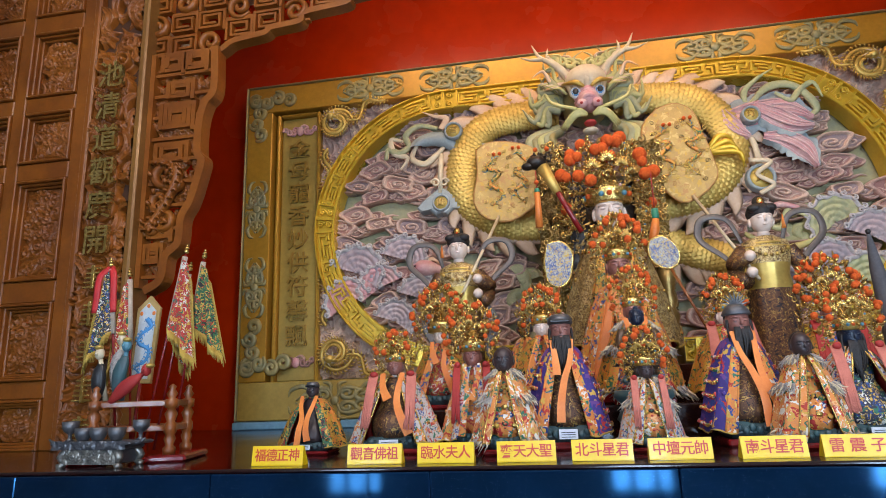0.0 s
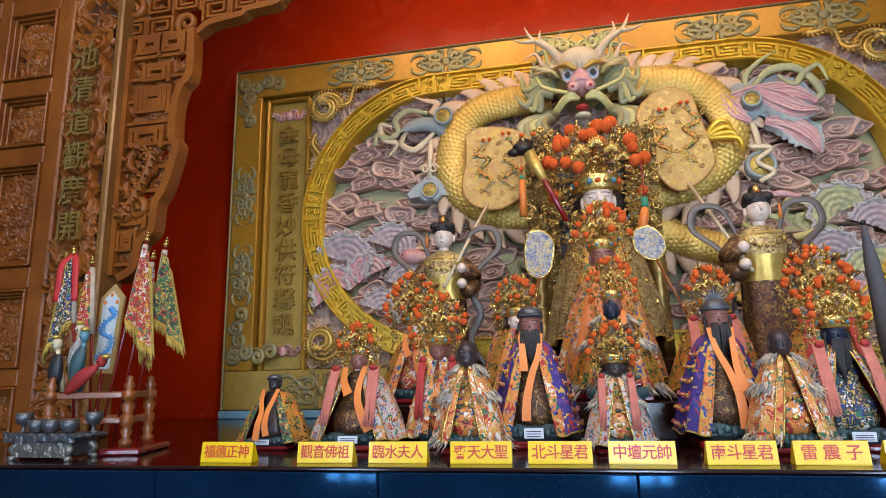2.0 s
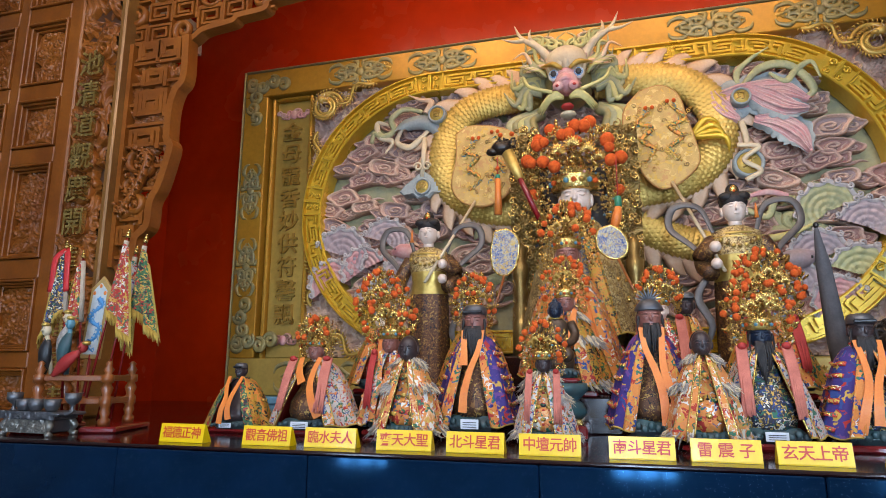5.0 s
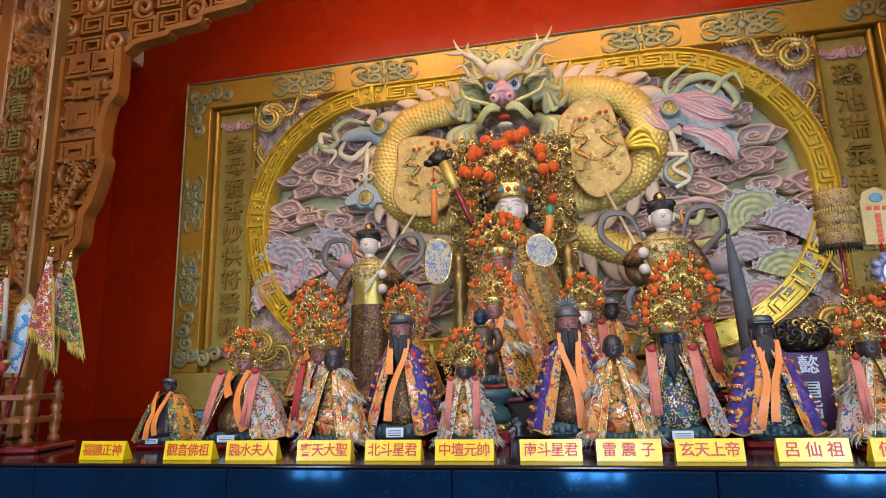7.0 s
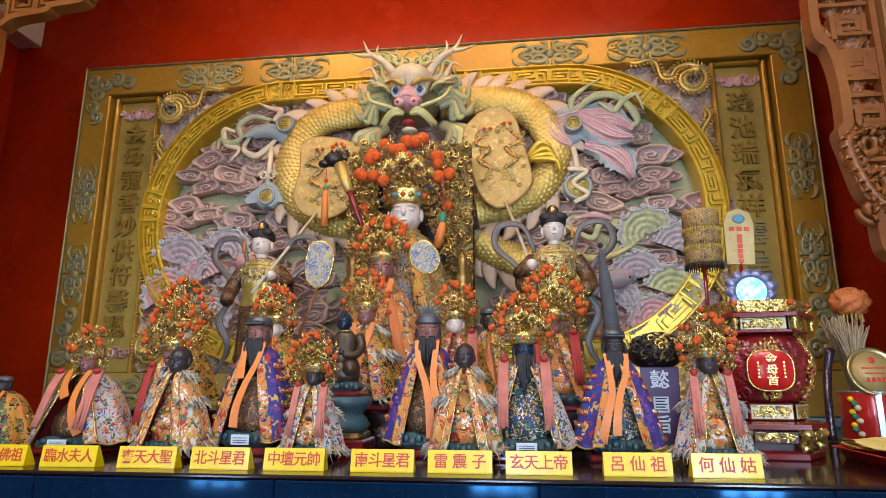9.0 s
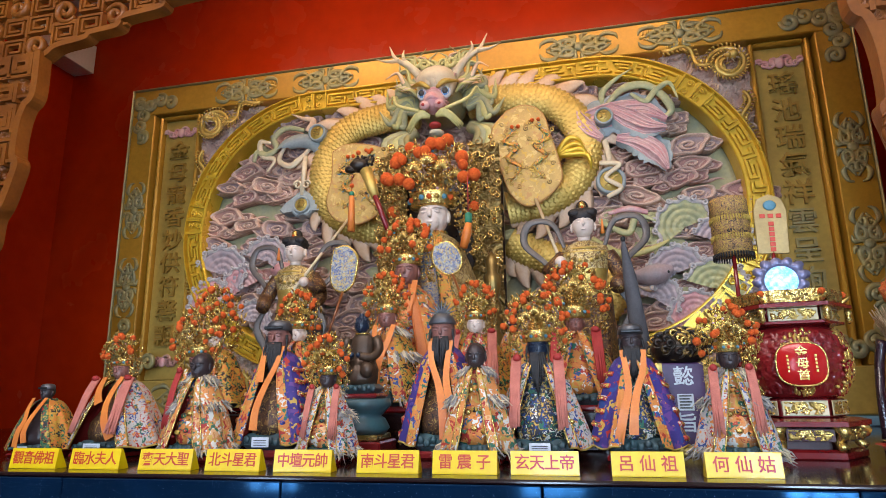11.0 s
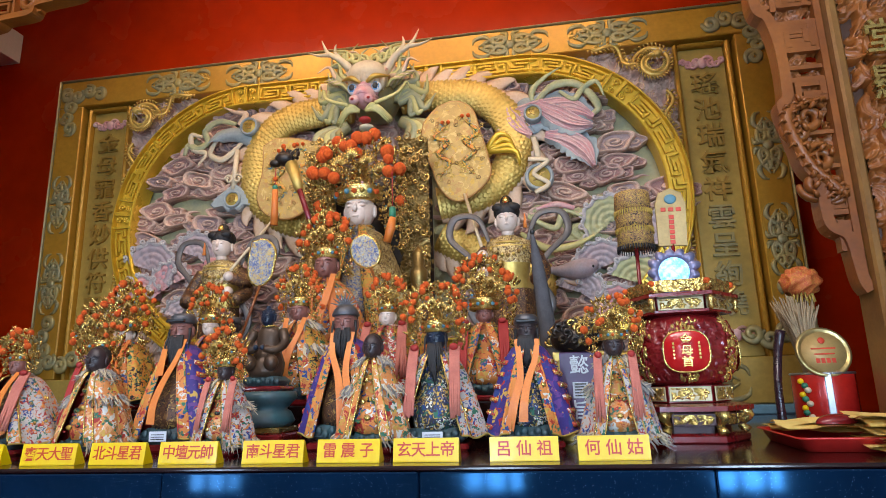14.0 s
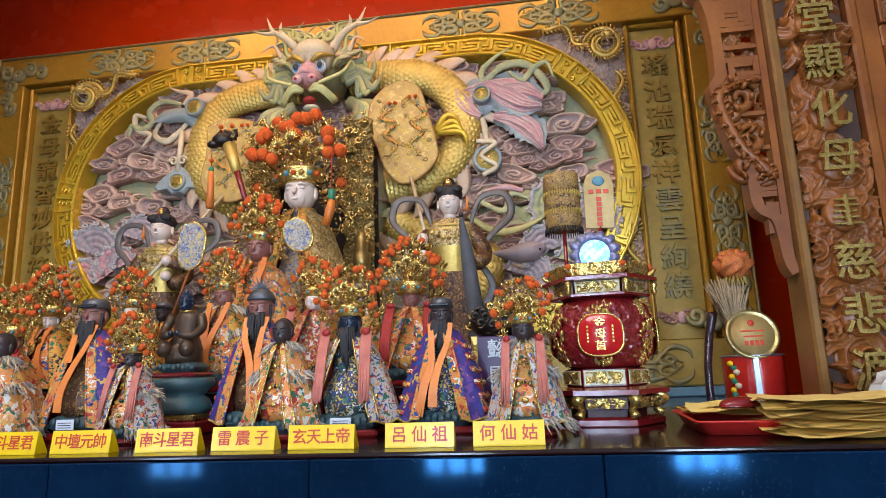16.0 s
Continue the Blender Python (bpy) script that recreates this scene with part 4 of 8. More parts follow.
    for k in range(14):
        a = 0.15 + 0.10 * k
        p0 = np.array((hx + s * 0.09 * math.cos(a), hy + 0.02 - 0.01 * (k % 3), hz + 0.10 + 0.06 * math.sin(a)))
        d = np.array((s * math.cos(a), -0.25 + 0.2 * (k % 2), math.sin(a)))
        n_ = np.array((-s * math.sin(a), 0, math.cos(a))) * (1 if k % 2 else -1)
        L = 0.10 + 0.03 * (k * 7 % 3)
        b.tube(bezier([p0, p0 + d * L * 0.4 + n_ * 0.022, p0 + d * L * 0.75 - n_ * 0.02, p0 + d * L + n_ * 0.024], 16), (0.011, 0.011, 0.008, 0.002), (M["olive_beard"], M["sage"], M["peach"], M["verdigris"])[k % 4], 6)
    for k in range(6):
        q0 = np.array((hx + s * (0.012 + 0.014 * k), hy - 0.115 + 0.008 * k, hz + 0.118 - 0.004 * k))
        b.tube(bezier([q0, q0 + np.array((s * 0.004, 0.012, 0.03)), q0 + np.array((s * 0.006, 0.06, 0.05))], 7), (0.004, 0.007, 0.003), M["rose_pale"] if k % 2 else M["cream"], 5)
        q1 = np.array((hx + s * (0.09 + 0.012 * k), hy - 0.05 + 0.01 * k, hz + 0.05 + 0.01 * k))
        b.tube(bezier([q1, q1 + np.array((s * 0.03, -0.01, 0.03)), q1 + np.array((s * 0.075, 0, 0.03))], 7), (0.007, 0.010, 0.001), M["cream"] if k % 2 else M["olive_beard"], 5, 0.5)
    for k in range(5):
        p0 = np.array((hx + s * 0.13, hy + 0.09, hz - 0.06))
        q = bezier([p0, p0 + np.array((s * (0.04 + 0.025 * k), -0.02, -0.04)), p0 + np.array((s * (0.02 + 0.03 * k), -0.03, -0.12)), p0 + np.array((s * (0.06 + 0.035 * k), 0, -0.22 + 0.03 * k))], 20)
        b.tube(q, (0.03, 0.024, 0.016, 0.003), (M["verdigris"], M["sage"], M["olive_beard"])[k % 3], 7)
    q = bezier([(hx + s * 0.06, hy - 0.15, hz - 0.06), (hx + s * 0.16, hy - 0.14, hz - 0.02), (hx + s * 0.19, hy - 0.1, hz + 0.04), (hx + s * 0.21, hy - 0.1, hz + 0.01)], 18)
    b.tube(q, (0.009, 0.008, 0.003), M["olive_beard"], 6)
b.ball((hx, hy - 0.09, hz - 0.105), (0.028, 0.03, 0.014), M["crimson"], 8, 10)
b.ball((hx, hy - 0.06, hz - 0.13), (0.036, 0.04, 0.014), M["cream"], 8, 10)
b.v = [(hx + 1.32 * (x - hx), hy + 1.2 * (y - hy) - 0.03, hz - 0.03 + (1.42 * (z - hz) if z - hz < 0.2 else 0.284 + 1.1 * (z - hz - 0.2))) for x, y, z in b.v]
tagged(b.link("dragon_head", mural), "pale green and cream horned dragon head")


def coin(x, z, r, y, word, parent=None):
    b = Mesh()
    ph = np.linspace(0, 2 * math.pi, 32, endpoint=False)
    rows = [(1.0, 0.05), (1.0, 0.0), (0.93, -0.012), (0.78, -0.012), (0.74, 0.0), (0.72, -0.004), (0.02, -0.006)]
    pts = np.array([np.stack([x + q * r * np.cos(ph), np.full(32, y + d), z + q * r * np.sin(ph)], -1) for q, d in rows])
    b.grid(pts[:5], M["steel"], wrap_v=True)
    b.grid(pts[4:], M["gold_scale"], wrap_v=True)
    o = tagged(b.link("round_medallion", mural), "grey medallion with a gold centre")
    writing("character", word, r * 0.95, M["letter_bronze"], mural, pose(x, y - 0.008, z, 90, 0, 0), 0.003)
    return o


coin(-0.61, 2.945, 0.062, 3.90, "吉")
coin(1.215, 2.84, 0.055, 3.885, "玎")
coin(1.23, 2.45, 0.085, 3.92, "文")
# halberd blade, shaft and bell plaque
b = Mesh()
out = [(-0.93, 2.865), (-0.86, 2.935), (-0.76, 2.965), (-0.66, 2.945), (-0.58, 2.87), (-0.545, 2.77), (-0.55, 2.62), (-0.60, 2.76), (-0.66, 2.84), (-0.74, 2.875), (-0.83, 2.875)]
q = np.array(out)
dense = bezier(np.stack([q[:, 0], 0 * q[:, 0], q[:, 1]], -1), 44)[:, [0, 2]]
half = len(dense) // 2
top, bot = dense[:half + 6], dense[half + 6:][::-1]
bot = np.stack([np.interp(np.linspace(0, 1, len(top)), np.linspace(0, 1, len(bot)), bot[:, k]) for k in (0, 1)], -1)
mid = (top + bot) / 2
b.grid(np.array([np.c_[top[:, 0], np.full(len(top), 3.965), top[:, 1]], np.c_[top[:, 0], np.full(len(top), 3.935), top[:, 1]], np.c_[mid[:, 0], np.full(len(top), 3.915), mid[:, 1]], np.c_[bot[:, 0], np.full(len(top), 3.935), bot[:, 1]], np.c_[bot[:, 0], np.full(len(top), 3.965), bot[:, 1]]]), M["steel"])
b.tube([(-0.70, 3.93, 2.80), (-0.715, 3.93, 2.53)], 0.017, M["cream"], 8)
for s in (-1, 1):
    p = spiral(-0.713 + s * 0.03, 2.60, 0.03, 0.01, 1.2, start=0 if s > 0 else math.pi, sign=s)
    p[:, 1] = 3.92
    b.tube(p, 0.008, M["cream"], 6)
b.tube([(-0.55, 3.93, 2.905), (-0.40, 3.93, 2.83)], 0.012, M["cream"], 8)
tagged(b.link("halberd", mural), "slate grey crescent halberd blade")
b = Mesh()
outline = [(-0.13, -0.02), (-0.10, 0.025), (-0.05, 0.07), (0.0, 0.115), (0.05, 0.07), (0.10, 0.025), (0.13, -0.02), (0.11, -0.045), (0.06, -0.04), (0.03, -0.075), (0, -0.06), (-0.03, -0.075), (-0.06, -0.04), (-0.11, -0.045)]
b.prism([(-0.71 + x * 1.25, 2.46 + z) for x, z in outline[::-1]], 3.92, 4.02, M["steel"], bevel=0.012)
tagged(b.link("bell_plaque", mural), "slate grey bell-shaped plaque")
coin(-0.71, 2.462, 0.058, 3.915, "嚴")


def ribbon(pts, r, material, y, name="painted_ribbon", label="", flat=0.35):
    b = Mesh()
    r = tuple(0.68 * v for v in r) if isinstance(r, tuple) else r
    b.tube(flatpath(pts, y, 40), r, material, 8, flat * 1.7, normal=(0, -1, 0))
    return tagged(b.link(name, mural), label)


ribbon([(-0.72, 2.99), (-0.85, 3.02), (-0.94, 2.96), (-0.92, 2.88), (-0.99, 2.84), (-1.06, 2.87), (-1.08, 2.80)], (0.02, 0.034, 0.03, 0.036, 0.02), M["sage"], 3.94)
ribbon([(-0.86, 2.90), (-0.90, 2.80), (-0.82, 2.75), (-0.74, 2.80), (-0.68, 2.86)], (0.02, 0.03, 0.034, 0.02), M["cream"], 3.95)
ribbon([(-0.96, 2.92), (-1.04, 2.94), (-1.02, 2.84), (-0.93, 2.80), (-0.98, 2.72)], (0.014, 0.03, 0.028, 0.01), M["cream"], 3.94)
ribbon([(-0.70, 2.98), (-0.66, 3.05), (-0.74, 3.08), (-0.82, 3.12)], (0.03, 0.035, 0.02, 0.004), M["peach"], 3.94)
ribbon([(1.24, 2.93), (1.34, 3.02), (1.46, 3.03), (1.55, 2.96), (1.60, 2.85), (1.52, 2.80)], (0.02, 0.04, 0.036, 0.038, 0.012), M["sage"], 3.93)
ribbon([(1.22, 2.92), (1.22, 3.02), (1.30, 3.10), (1.40, 3.16)], (0.02, 0.03, 0.02, 0.004), M["sage"], 3.96)
ribbon([(1.38, 2.98), (1.46, 2.92), (1.52, 2.98), (1.60, 3.02), (1.64, 2.92)], (0.014, 0.028, 0.026, 0.008), M["sage"], 3.92)
# rose banner: overlapping pleated leaves with a frayed grey rim
def petal(pts, widths, y, frill=0.014):
    nu, nv = 52, 15
    path = bezier([(x, 0, z) for x, z in pts], nu)[:, [0, 2]]
    sp = np.stack([np.interp(np.linspace(0, 1, nu), np.linspace(0, 1, len(path)), path[:, k]) for k in (0, 1)], -1)
    tn = np.gradient(sp, axis=0)
    tn /= np.linalg.norm(tn, axis=1)[:, None]
    nm = np.stack([-tn[:, 1], tn[:, 0]], -1)
    wid = np.interp(np.linspace(0, 1, nu), np.linspace(0, 1, len(widths)), widths)
    U, V = np.meshgrid(np.linspace(0, 1, nu), np.linspace(-1, 1, nv), indexing="ij")
    tooth = 1 + 0.20 * np.abs(np.sin(U * 21)) * (np.abs(V) > 0.99)
    off = V * wid[:, None] * tooth
    py = y - 0.03 * np.cos(V * 1.5) - frill * np.cos(V * 9 + 3 * U) * np.abs(V) ** 0.5
    g = np.stack([sp[:, :1] + nm[:, :1] * off, py, sp[:, 1:] + nm[:, 1:] * off], -1)
    b = Mesh()
    b.grid(g[:, 2:-2], M["pink"])
    for part_ in (g[:, :3], g[:, -3:]):
        b.grid(part_, M["steel"])
    for j in (3, 5, 7, 9, 11):
        b.tube(g[2:-2, j], (0.003, 0.008, 0.003), M["rose_pale"], 5)
    return tagged(b.link("banner_leaf", mural), "rose pink pleated banner leaf with frayed grey rim")


petal([(1.00, 2.77), (1.12, 2.83), (1.28, 2.87), (1.44, 2.87), (1.57, 2.80)], (0.03, 0.10, 0.11, 0.10, 0.03), 3.95)
petal([(1.06, 2.90), (1.08, 2.83), (1.13, 2.76), (1.20, 2.71)], (0.03, 0.075, 0.08, 0.03), 3.935)
petal([(1.24, 2.90), (1.36, 2.82), (1.46, 2.76), (1.56, 2.74)], (0.05, 0.085, 0.07, 0.02), 3.925)
petal([(1.28, 2.71), (1.40, 2.68), (1.50, 2.60), (1.55, 2.49)], (0.03, 0.075, 0.085, 0.015), 3.945)
ribbon([(1.21, 2.70), (1.225, 2.62), (1.23, 2.53)], 0.018, M["cream"], 3.92, "banner_shaft")
ribbon([(1.17, 2.55), (1.28, 2.53), (1.20, 2.46), (1.28, 2.39), (1.20, 2.34)], 0.014, M["cream"], 3.885)

# waves, scalloped leaves and fish along the lower rim
def wave_curl(x, z, r, sx, material, y=4.03):
    """A fan of concentric ripples with a beaded foam edge, tilted the way it breaks."""
    b = Mesh()
    rr = np.linspace(0.03, 1, 30)
    ph = np.linspace(-1.75, 1.75, 34)
    Rg, P = np.meshgrid(rr, ph, indexing="ij")
    hgt = 0.055 * (0.45 + 0.55 * Rg) + 0.010 * np.abs(np.sin(Rg * 15)) + 0.006 * np.cos(P * 14) * Rg
    edge = 1 + 0.05 * np.cos(P * 11) * (Rg > 0.85)
    g = np.stack([r * Rg * edge * np.sin(P), -hgt, r * Rg * edge * np.cos(P)], -1)
    b.grid(g[:26], material)
    b.grid(g[25:], M["eggshell"])
    skirt = g[-1].copy()
    skirt[:, 1] = 0.06
    b.grid(np.stack([g[-1], skirt]), material)
    for k in range(9):
        a = -1.6 + 0.4 * k
        q = spiral(r * math.sin(a), r * math.cos(a), r * 0.11, r * 0.02, 1.2, start=a, n=12, sign=sx)
        q[:, 1] = -0.066
        b.tube(q, (r * 0.03, r * 0.05, r * 0.035), M["eggshell"], 5)
    return tagged(b.link("wave_curl", mural, pose(x, y, z, 0, sx * 28, 0)), "curling painted wave with a foam crest")


for x, z, r, sx, m in ((-1.30, 2.05, 0.19, 1, "wave"), (-1.36, 1.86, 0.16, -1, "pink"), (-0.98, 2.12, 0.16, 1, "wave"), (-1.14, 1.95, 0.15, -1, "pink"), (-0.88, 1.86, 0.15, 1, "wave"), (-1.05, 1.72, 0.14, 1, "wave"), (1.62, 2.16, 0.17, -1, "sage"), (1.80, 2.06, 0.16, 1, "wave"), (1.55, 1.90, 0.16, -1, "wave"), (1.74, 1.80, 0.17, 1, "sage"), (1.42, 1.76, 0.14, 1, "wave"), (-0.7, 1.72, 0.14, -1, "wave"), (1.62, 1.66, 0.14, -1, "pink")):
    wave_curl(x, z, r, sx, M[m])


def fish(x, z, L, turn, material):
    b = Mesh()
    q = bezier([(-0.5, 0, 0), (-0.2, 0, 0.05), (0.15, 0, 0.03), (0.5, 0, -0.06)], 20) * L
    b.tube(q, (L * 0.06, L * 0.19, L * 0.2, L * 0.12, L * 0.03), material, 12)
    for s in (-1, 1):
        b.tube(bezier([q[-1], q[-1] + np.array((L * 0.1, 0, s * L * 0.08)), q[-1] + np.array((L * 0.22, 0, s * L * 0.16))], 6), (L * 0.03, L * 0.06, L * 0.004), M["pink"], 6, 0.4)
    b.tube(bezier([(-0.1 * L, -0.01, 0.2 * L), (0.0, 0, 0.3 * L), (0.2 * L, 0, 0.2 * L)], 7), (0.01, L * 0.07, 0.004), M["peach"], 6, 0.4)
    b.ball((-0.38 * L, -L * 0.12, L * 0.06), L * 0.03, M["black"], 6, 8)
    return tagged(b.link("carp", mural, pose(x, 3.97, z, 0, turn, 0)), "pink carp leaping from the waves")


fish(-0.80, 2.03, 0.26, 8, M["pink"])
fish(1.38, 1.90, 0.30, 172, M["wave"])
# scalloped sage leaves at the right foot of the relief
rg = np.random.default_rng(9)
lb = Mesh()
ph = np.linspace(-1.7, 1.7, 15)
rows = []
for r, d in ((0.05, 0.0), (0.5, -0.35), (0.85, -0.3), (1.0, 0.1)):
    rows.append(np.stack([r * np.sin(ph) * (1 + 0.04 * np.cos(ph * 12)), np.full(15, d), r * np.cos(ph)], -1))
for i in range(4):
    rows[i][:, 1] += 0.05 * np.cos(ph * 12)
lb.grid(np.array(rows), M["sage"])
LEAF = lb.data("scallop_leaf")
for k in range(34):
    x, z = rg.uniform(1.22, 1.62), rg.uniform(1.75, 2.33)
    if k % 3 == 0:
        x = rg.uniform(-0.5, -0.15) if k % 2 else rg.uniform(0.6, 0.8)
        z = rg.uniform(1.8, 2.2)
    o = new("scallop_leaf", LEAF)
    o.parent = mural
    s = rg.uniform(0.05, 0.085)
    o.matrix_basis = pose(x, 4.06 - 0.03 * rg.uniform(), z, 0, rg.uniform(-80, 80), 0) @ Matrix.Diagonal((s, 0.07, s, 1))
ribbon([(1.10, 2.12), (1.25, 2.02), (1.40, 2.03), (1.52, 2.08)], (0.02, 0.035, 0.03, 0.01), M["olive_beard"], 3.95)
ribbon([(1.15, 2.22), (1.30, 2.14), (1.36, 2.24), (1.46, 2.2)], (0.02, 0.03, 0.03, 0.008), M["sage"], 3.96)
ribbon([(1.20, 2.26), (1.32, 2.28), (1.42, 2.25)], (0.015, 0.03, 0.02), M["pink"], 3.95)


# ---- attendants with their fans ----
def attendant(name, x, y, z, H, side, label):
    """A standing maid in one mesh: gilded dress, black hair in a knot, floating scarf."""
    b = Mesh()
    n = 26
    ph = np.linspace(0, 2 * math.pi, n, endpoint=False)
    rows = []
    for zz, rx, ry in ((0.0, 0.14, 0.12), (0.12, 0.13, 0.11), (0.35, 0.125, 0.10), (0.52, 0.12, 0.09), (0.60, 0.105, 0.085), (0.66, 0.115, 0.09), (0.74, 0.135, 0.085), (0.79, 0.12, 0.07), (0.82, 0.05, 0.05)):
        f = 1 + (0.07 * np.cos(8 * ph) if zz < 0.55 else 0)
        rows.append(np.stack([H * rx * np.cos(ph) * f, H * ry * np.sin(ph) * f, np.full(n, H * zz)], -1))
    b.grid(np.array(rows[:4]), BR["brown"], wrap_v=True)
    b.grid(np.array(rows[3:6]), M["letter_gold"], wrap_v=True)
    b.grid(np.array(rows[5:]), BR["maid"], wrap_v=True)
    b.lathe([(H * 0.035, 0), (H * 0.032, H * 0.06)], M["skin_pale"], (0, -0.005, H * 0.81), 10)
    hz = H * 0.915
    b.ball((0, -0.012, hz), (H * 0.060, H * 0.064, H * 0.078), M["skin_pale"], 14, 16)
    for s in (-1, 1):
        b.tube(bezier([(s * H * 0.010, -0.012 - H * 0.060, hz + H * 0.016), (s * H * 0.027, -0.012 - H * 0.060, hz + H * 0.021), (s * H * 0.044, -0.012 - H * 0.048, hz + H * 0.015)], 7), (H * 0.002, H * 0.004, H * 0.002), M["skin_pale"], 5)
        b.ball((s * H * 0.025, -0.012 - H * 0.055, hz + H * 0.004), (H * 0.013, H * 0.008, H * 0.006), M["skin_pale"], 6, 8)
    b.ball((0, -0.012 - H * 0.056, hz - H * 0.036), (H * 0.013, H * 0.009, H * 0.006), M["skin_pale"], 6, 8)
    b.tube([(0, -0.012 - H * 0.06, hz + H * 0.015), (0, -0.012 - H * 0.07, hz - H * 0.012), (0, -0.012 - H * 0.06, hz - H * 0.02)], (H * 0.005, H * 0.010, H * 0.004), M["skin_pale"], 6)
    b.ball((0, 0.002, hz + H * 0.046), (H * 0.074, H * 0.080, H * 0.060), M["hair"], 12, 14)
    for s in (-1, 1):
        b.ball((s * H * 0.040, -0.042, hz + H * 0.062), (H * 0.040, H * 0.030, H * 0.026), M["hair"], 8, 10)
        b.ball((s * H * 0.062, 0, hz - H * 0.01), (H * 0.010, H * 0.014, H * 0.026), M["skin_pale"], 6, 8)
        # sleeves and scarf
        b.tube(bezier([(s * H * 0.12, 0, H * 0.75), (s * H * 0.18, -0.02, H * 0.62), (s * H * 0.15, -H * 0.12, H * 0.55)], 10), (H * 0.042, H * 0.046, H * 0.042), BR["brown"], 9)
        b.tube(bezier([(s * H * 0.10, 0.03, H * 0.78), (s * H * 0.17, 0.05, H * 0.95), (s * H * 0.30, 0.05, H * 0.96), (s * H * 0.33, 0.04, H * 0.84), (s * H * 0.22, 0.0, H * 0.72), (s * H * 0.14, -0.04, H * 0.60)], 30), (H * 0.010, H * 0.019, H * 0.022, H * 0.018, H * 0.012), M["scarf"], 8, 0.35)
        b.tube(bezier([(s * H * 0.14, -0.05, H * 0.58), (s * H * 0.22, -0.05, H * 0.44), (s * H * 0.16, -0.04, H * 0.28), (s * H * 0.24, -0.02, H * 0.12)], 22), (H * 0.016, H * 0.024, H * 0.01), M["scarf"], 8, 0.3)
    for zz, w in ((0.775, 0.10), (0.755, 0.125)):
        b.tube(np.array([(H * w * math.cos(t), H * 0.075 * math.sin(t), H * zz) for t in np.linspace(0, 2 * math.pi, 20)]), H * 0.008, M["letter_gold"], 5)
    for k in range(7):
        b.ball((H * 0.03 * (k - 3), -H * 0.088, H * (0.70 + 0.004 * (k - 3) ** 2)), (H * 0.012, H * 0.008, H * 0.012), M["gilt_dark"] if k % 2 else M["letter_gold"], 5, 7)
    b.ball((0, 0.0, hz + H * 0.105), (H * 0.035, H * 0.035, H * 0.04), M["hair"], 9, 10)
    b.ball((0, -0.035, hz + H * 0.10), (H * 0.02, H * 0.012, H * 0.03), M["paint_gold"], 8, 10)
    b.ball((0, -0.047, hz + H * 0.092), H * 0.008, M["pom"], 6, 8)
    for hzz in (0.60, 0.69):
        b.ball((side * H * 0.13, -H * 0.15, H * hzz), (H * 0.03, H * 0.035, H * 0.03), M["skin_pale"], 8, 10)
    b.tube(bezier([(side * H * 0.12, 0, H * 0.75), (side * H * 0.2, -0.05, H * 0.66), (side * H * 0.13, -H * 0.13, H * 0.69)], 8), H * 0.036, BR["brown"], 8)
    b.tube([(-side * H * 0.10, -0.04, hz + H * 0.02), (-side * H * 0.10, -0.04, hz - H * 0.06)], (0.003, 0.011), M["orange"], 7)
    b.lathe([(H * 0.2, -0.12), (H * 0.2, 0.0)], BR["brown"], (0, 0, 0), 14)
    o = b.link(name, None, pose(x, y, z, 0, 0, 0))
    return tagged(o, label, "statue", "temple statues")


for x, H in ((-0.555, 0.90), (1.05, 0.92)):
    b = Mesh()
    b.lathe([(0.24, 0), (0.25, 0.02), (0.2, 0.06), (0.19, 0.04), (0.23, 0.05)], M["altar_top"], (x, 3.56, TOP), 16)
    tagged(b.link("statue_pedestal"), "dark round pedestal under an attendant statue", "pedestal")
attendant("maid_statue", -0.555, 3.56, TOP + 0.17, 0.90, 1, "standing pale-faced attendant statue in gilded dress with dark scarf")
attendant("maid_statue", 1.05, 3.50, TOP + 0.17, 0.92, -1, "standing pale-faced attendant statue in gilded dress and long scarf")


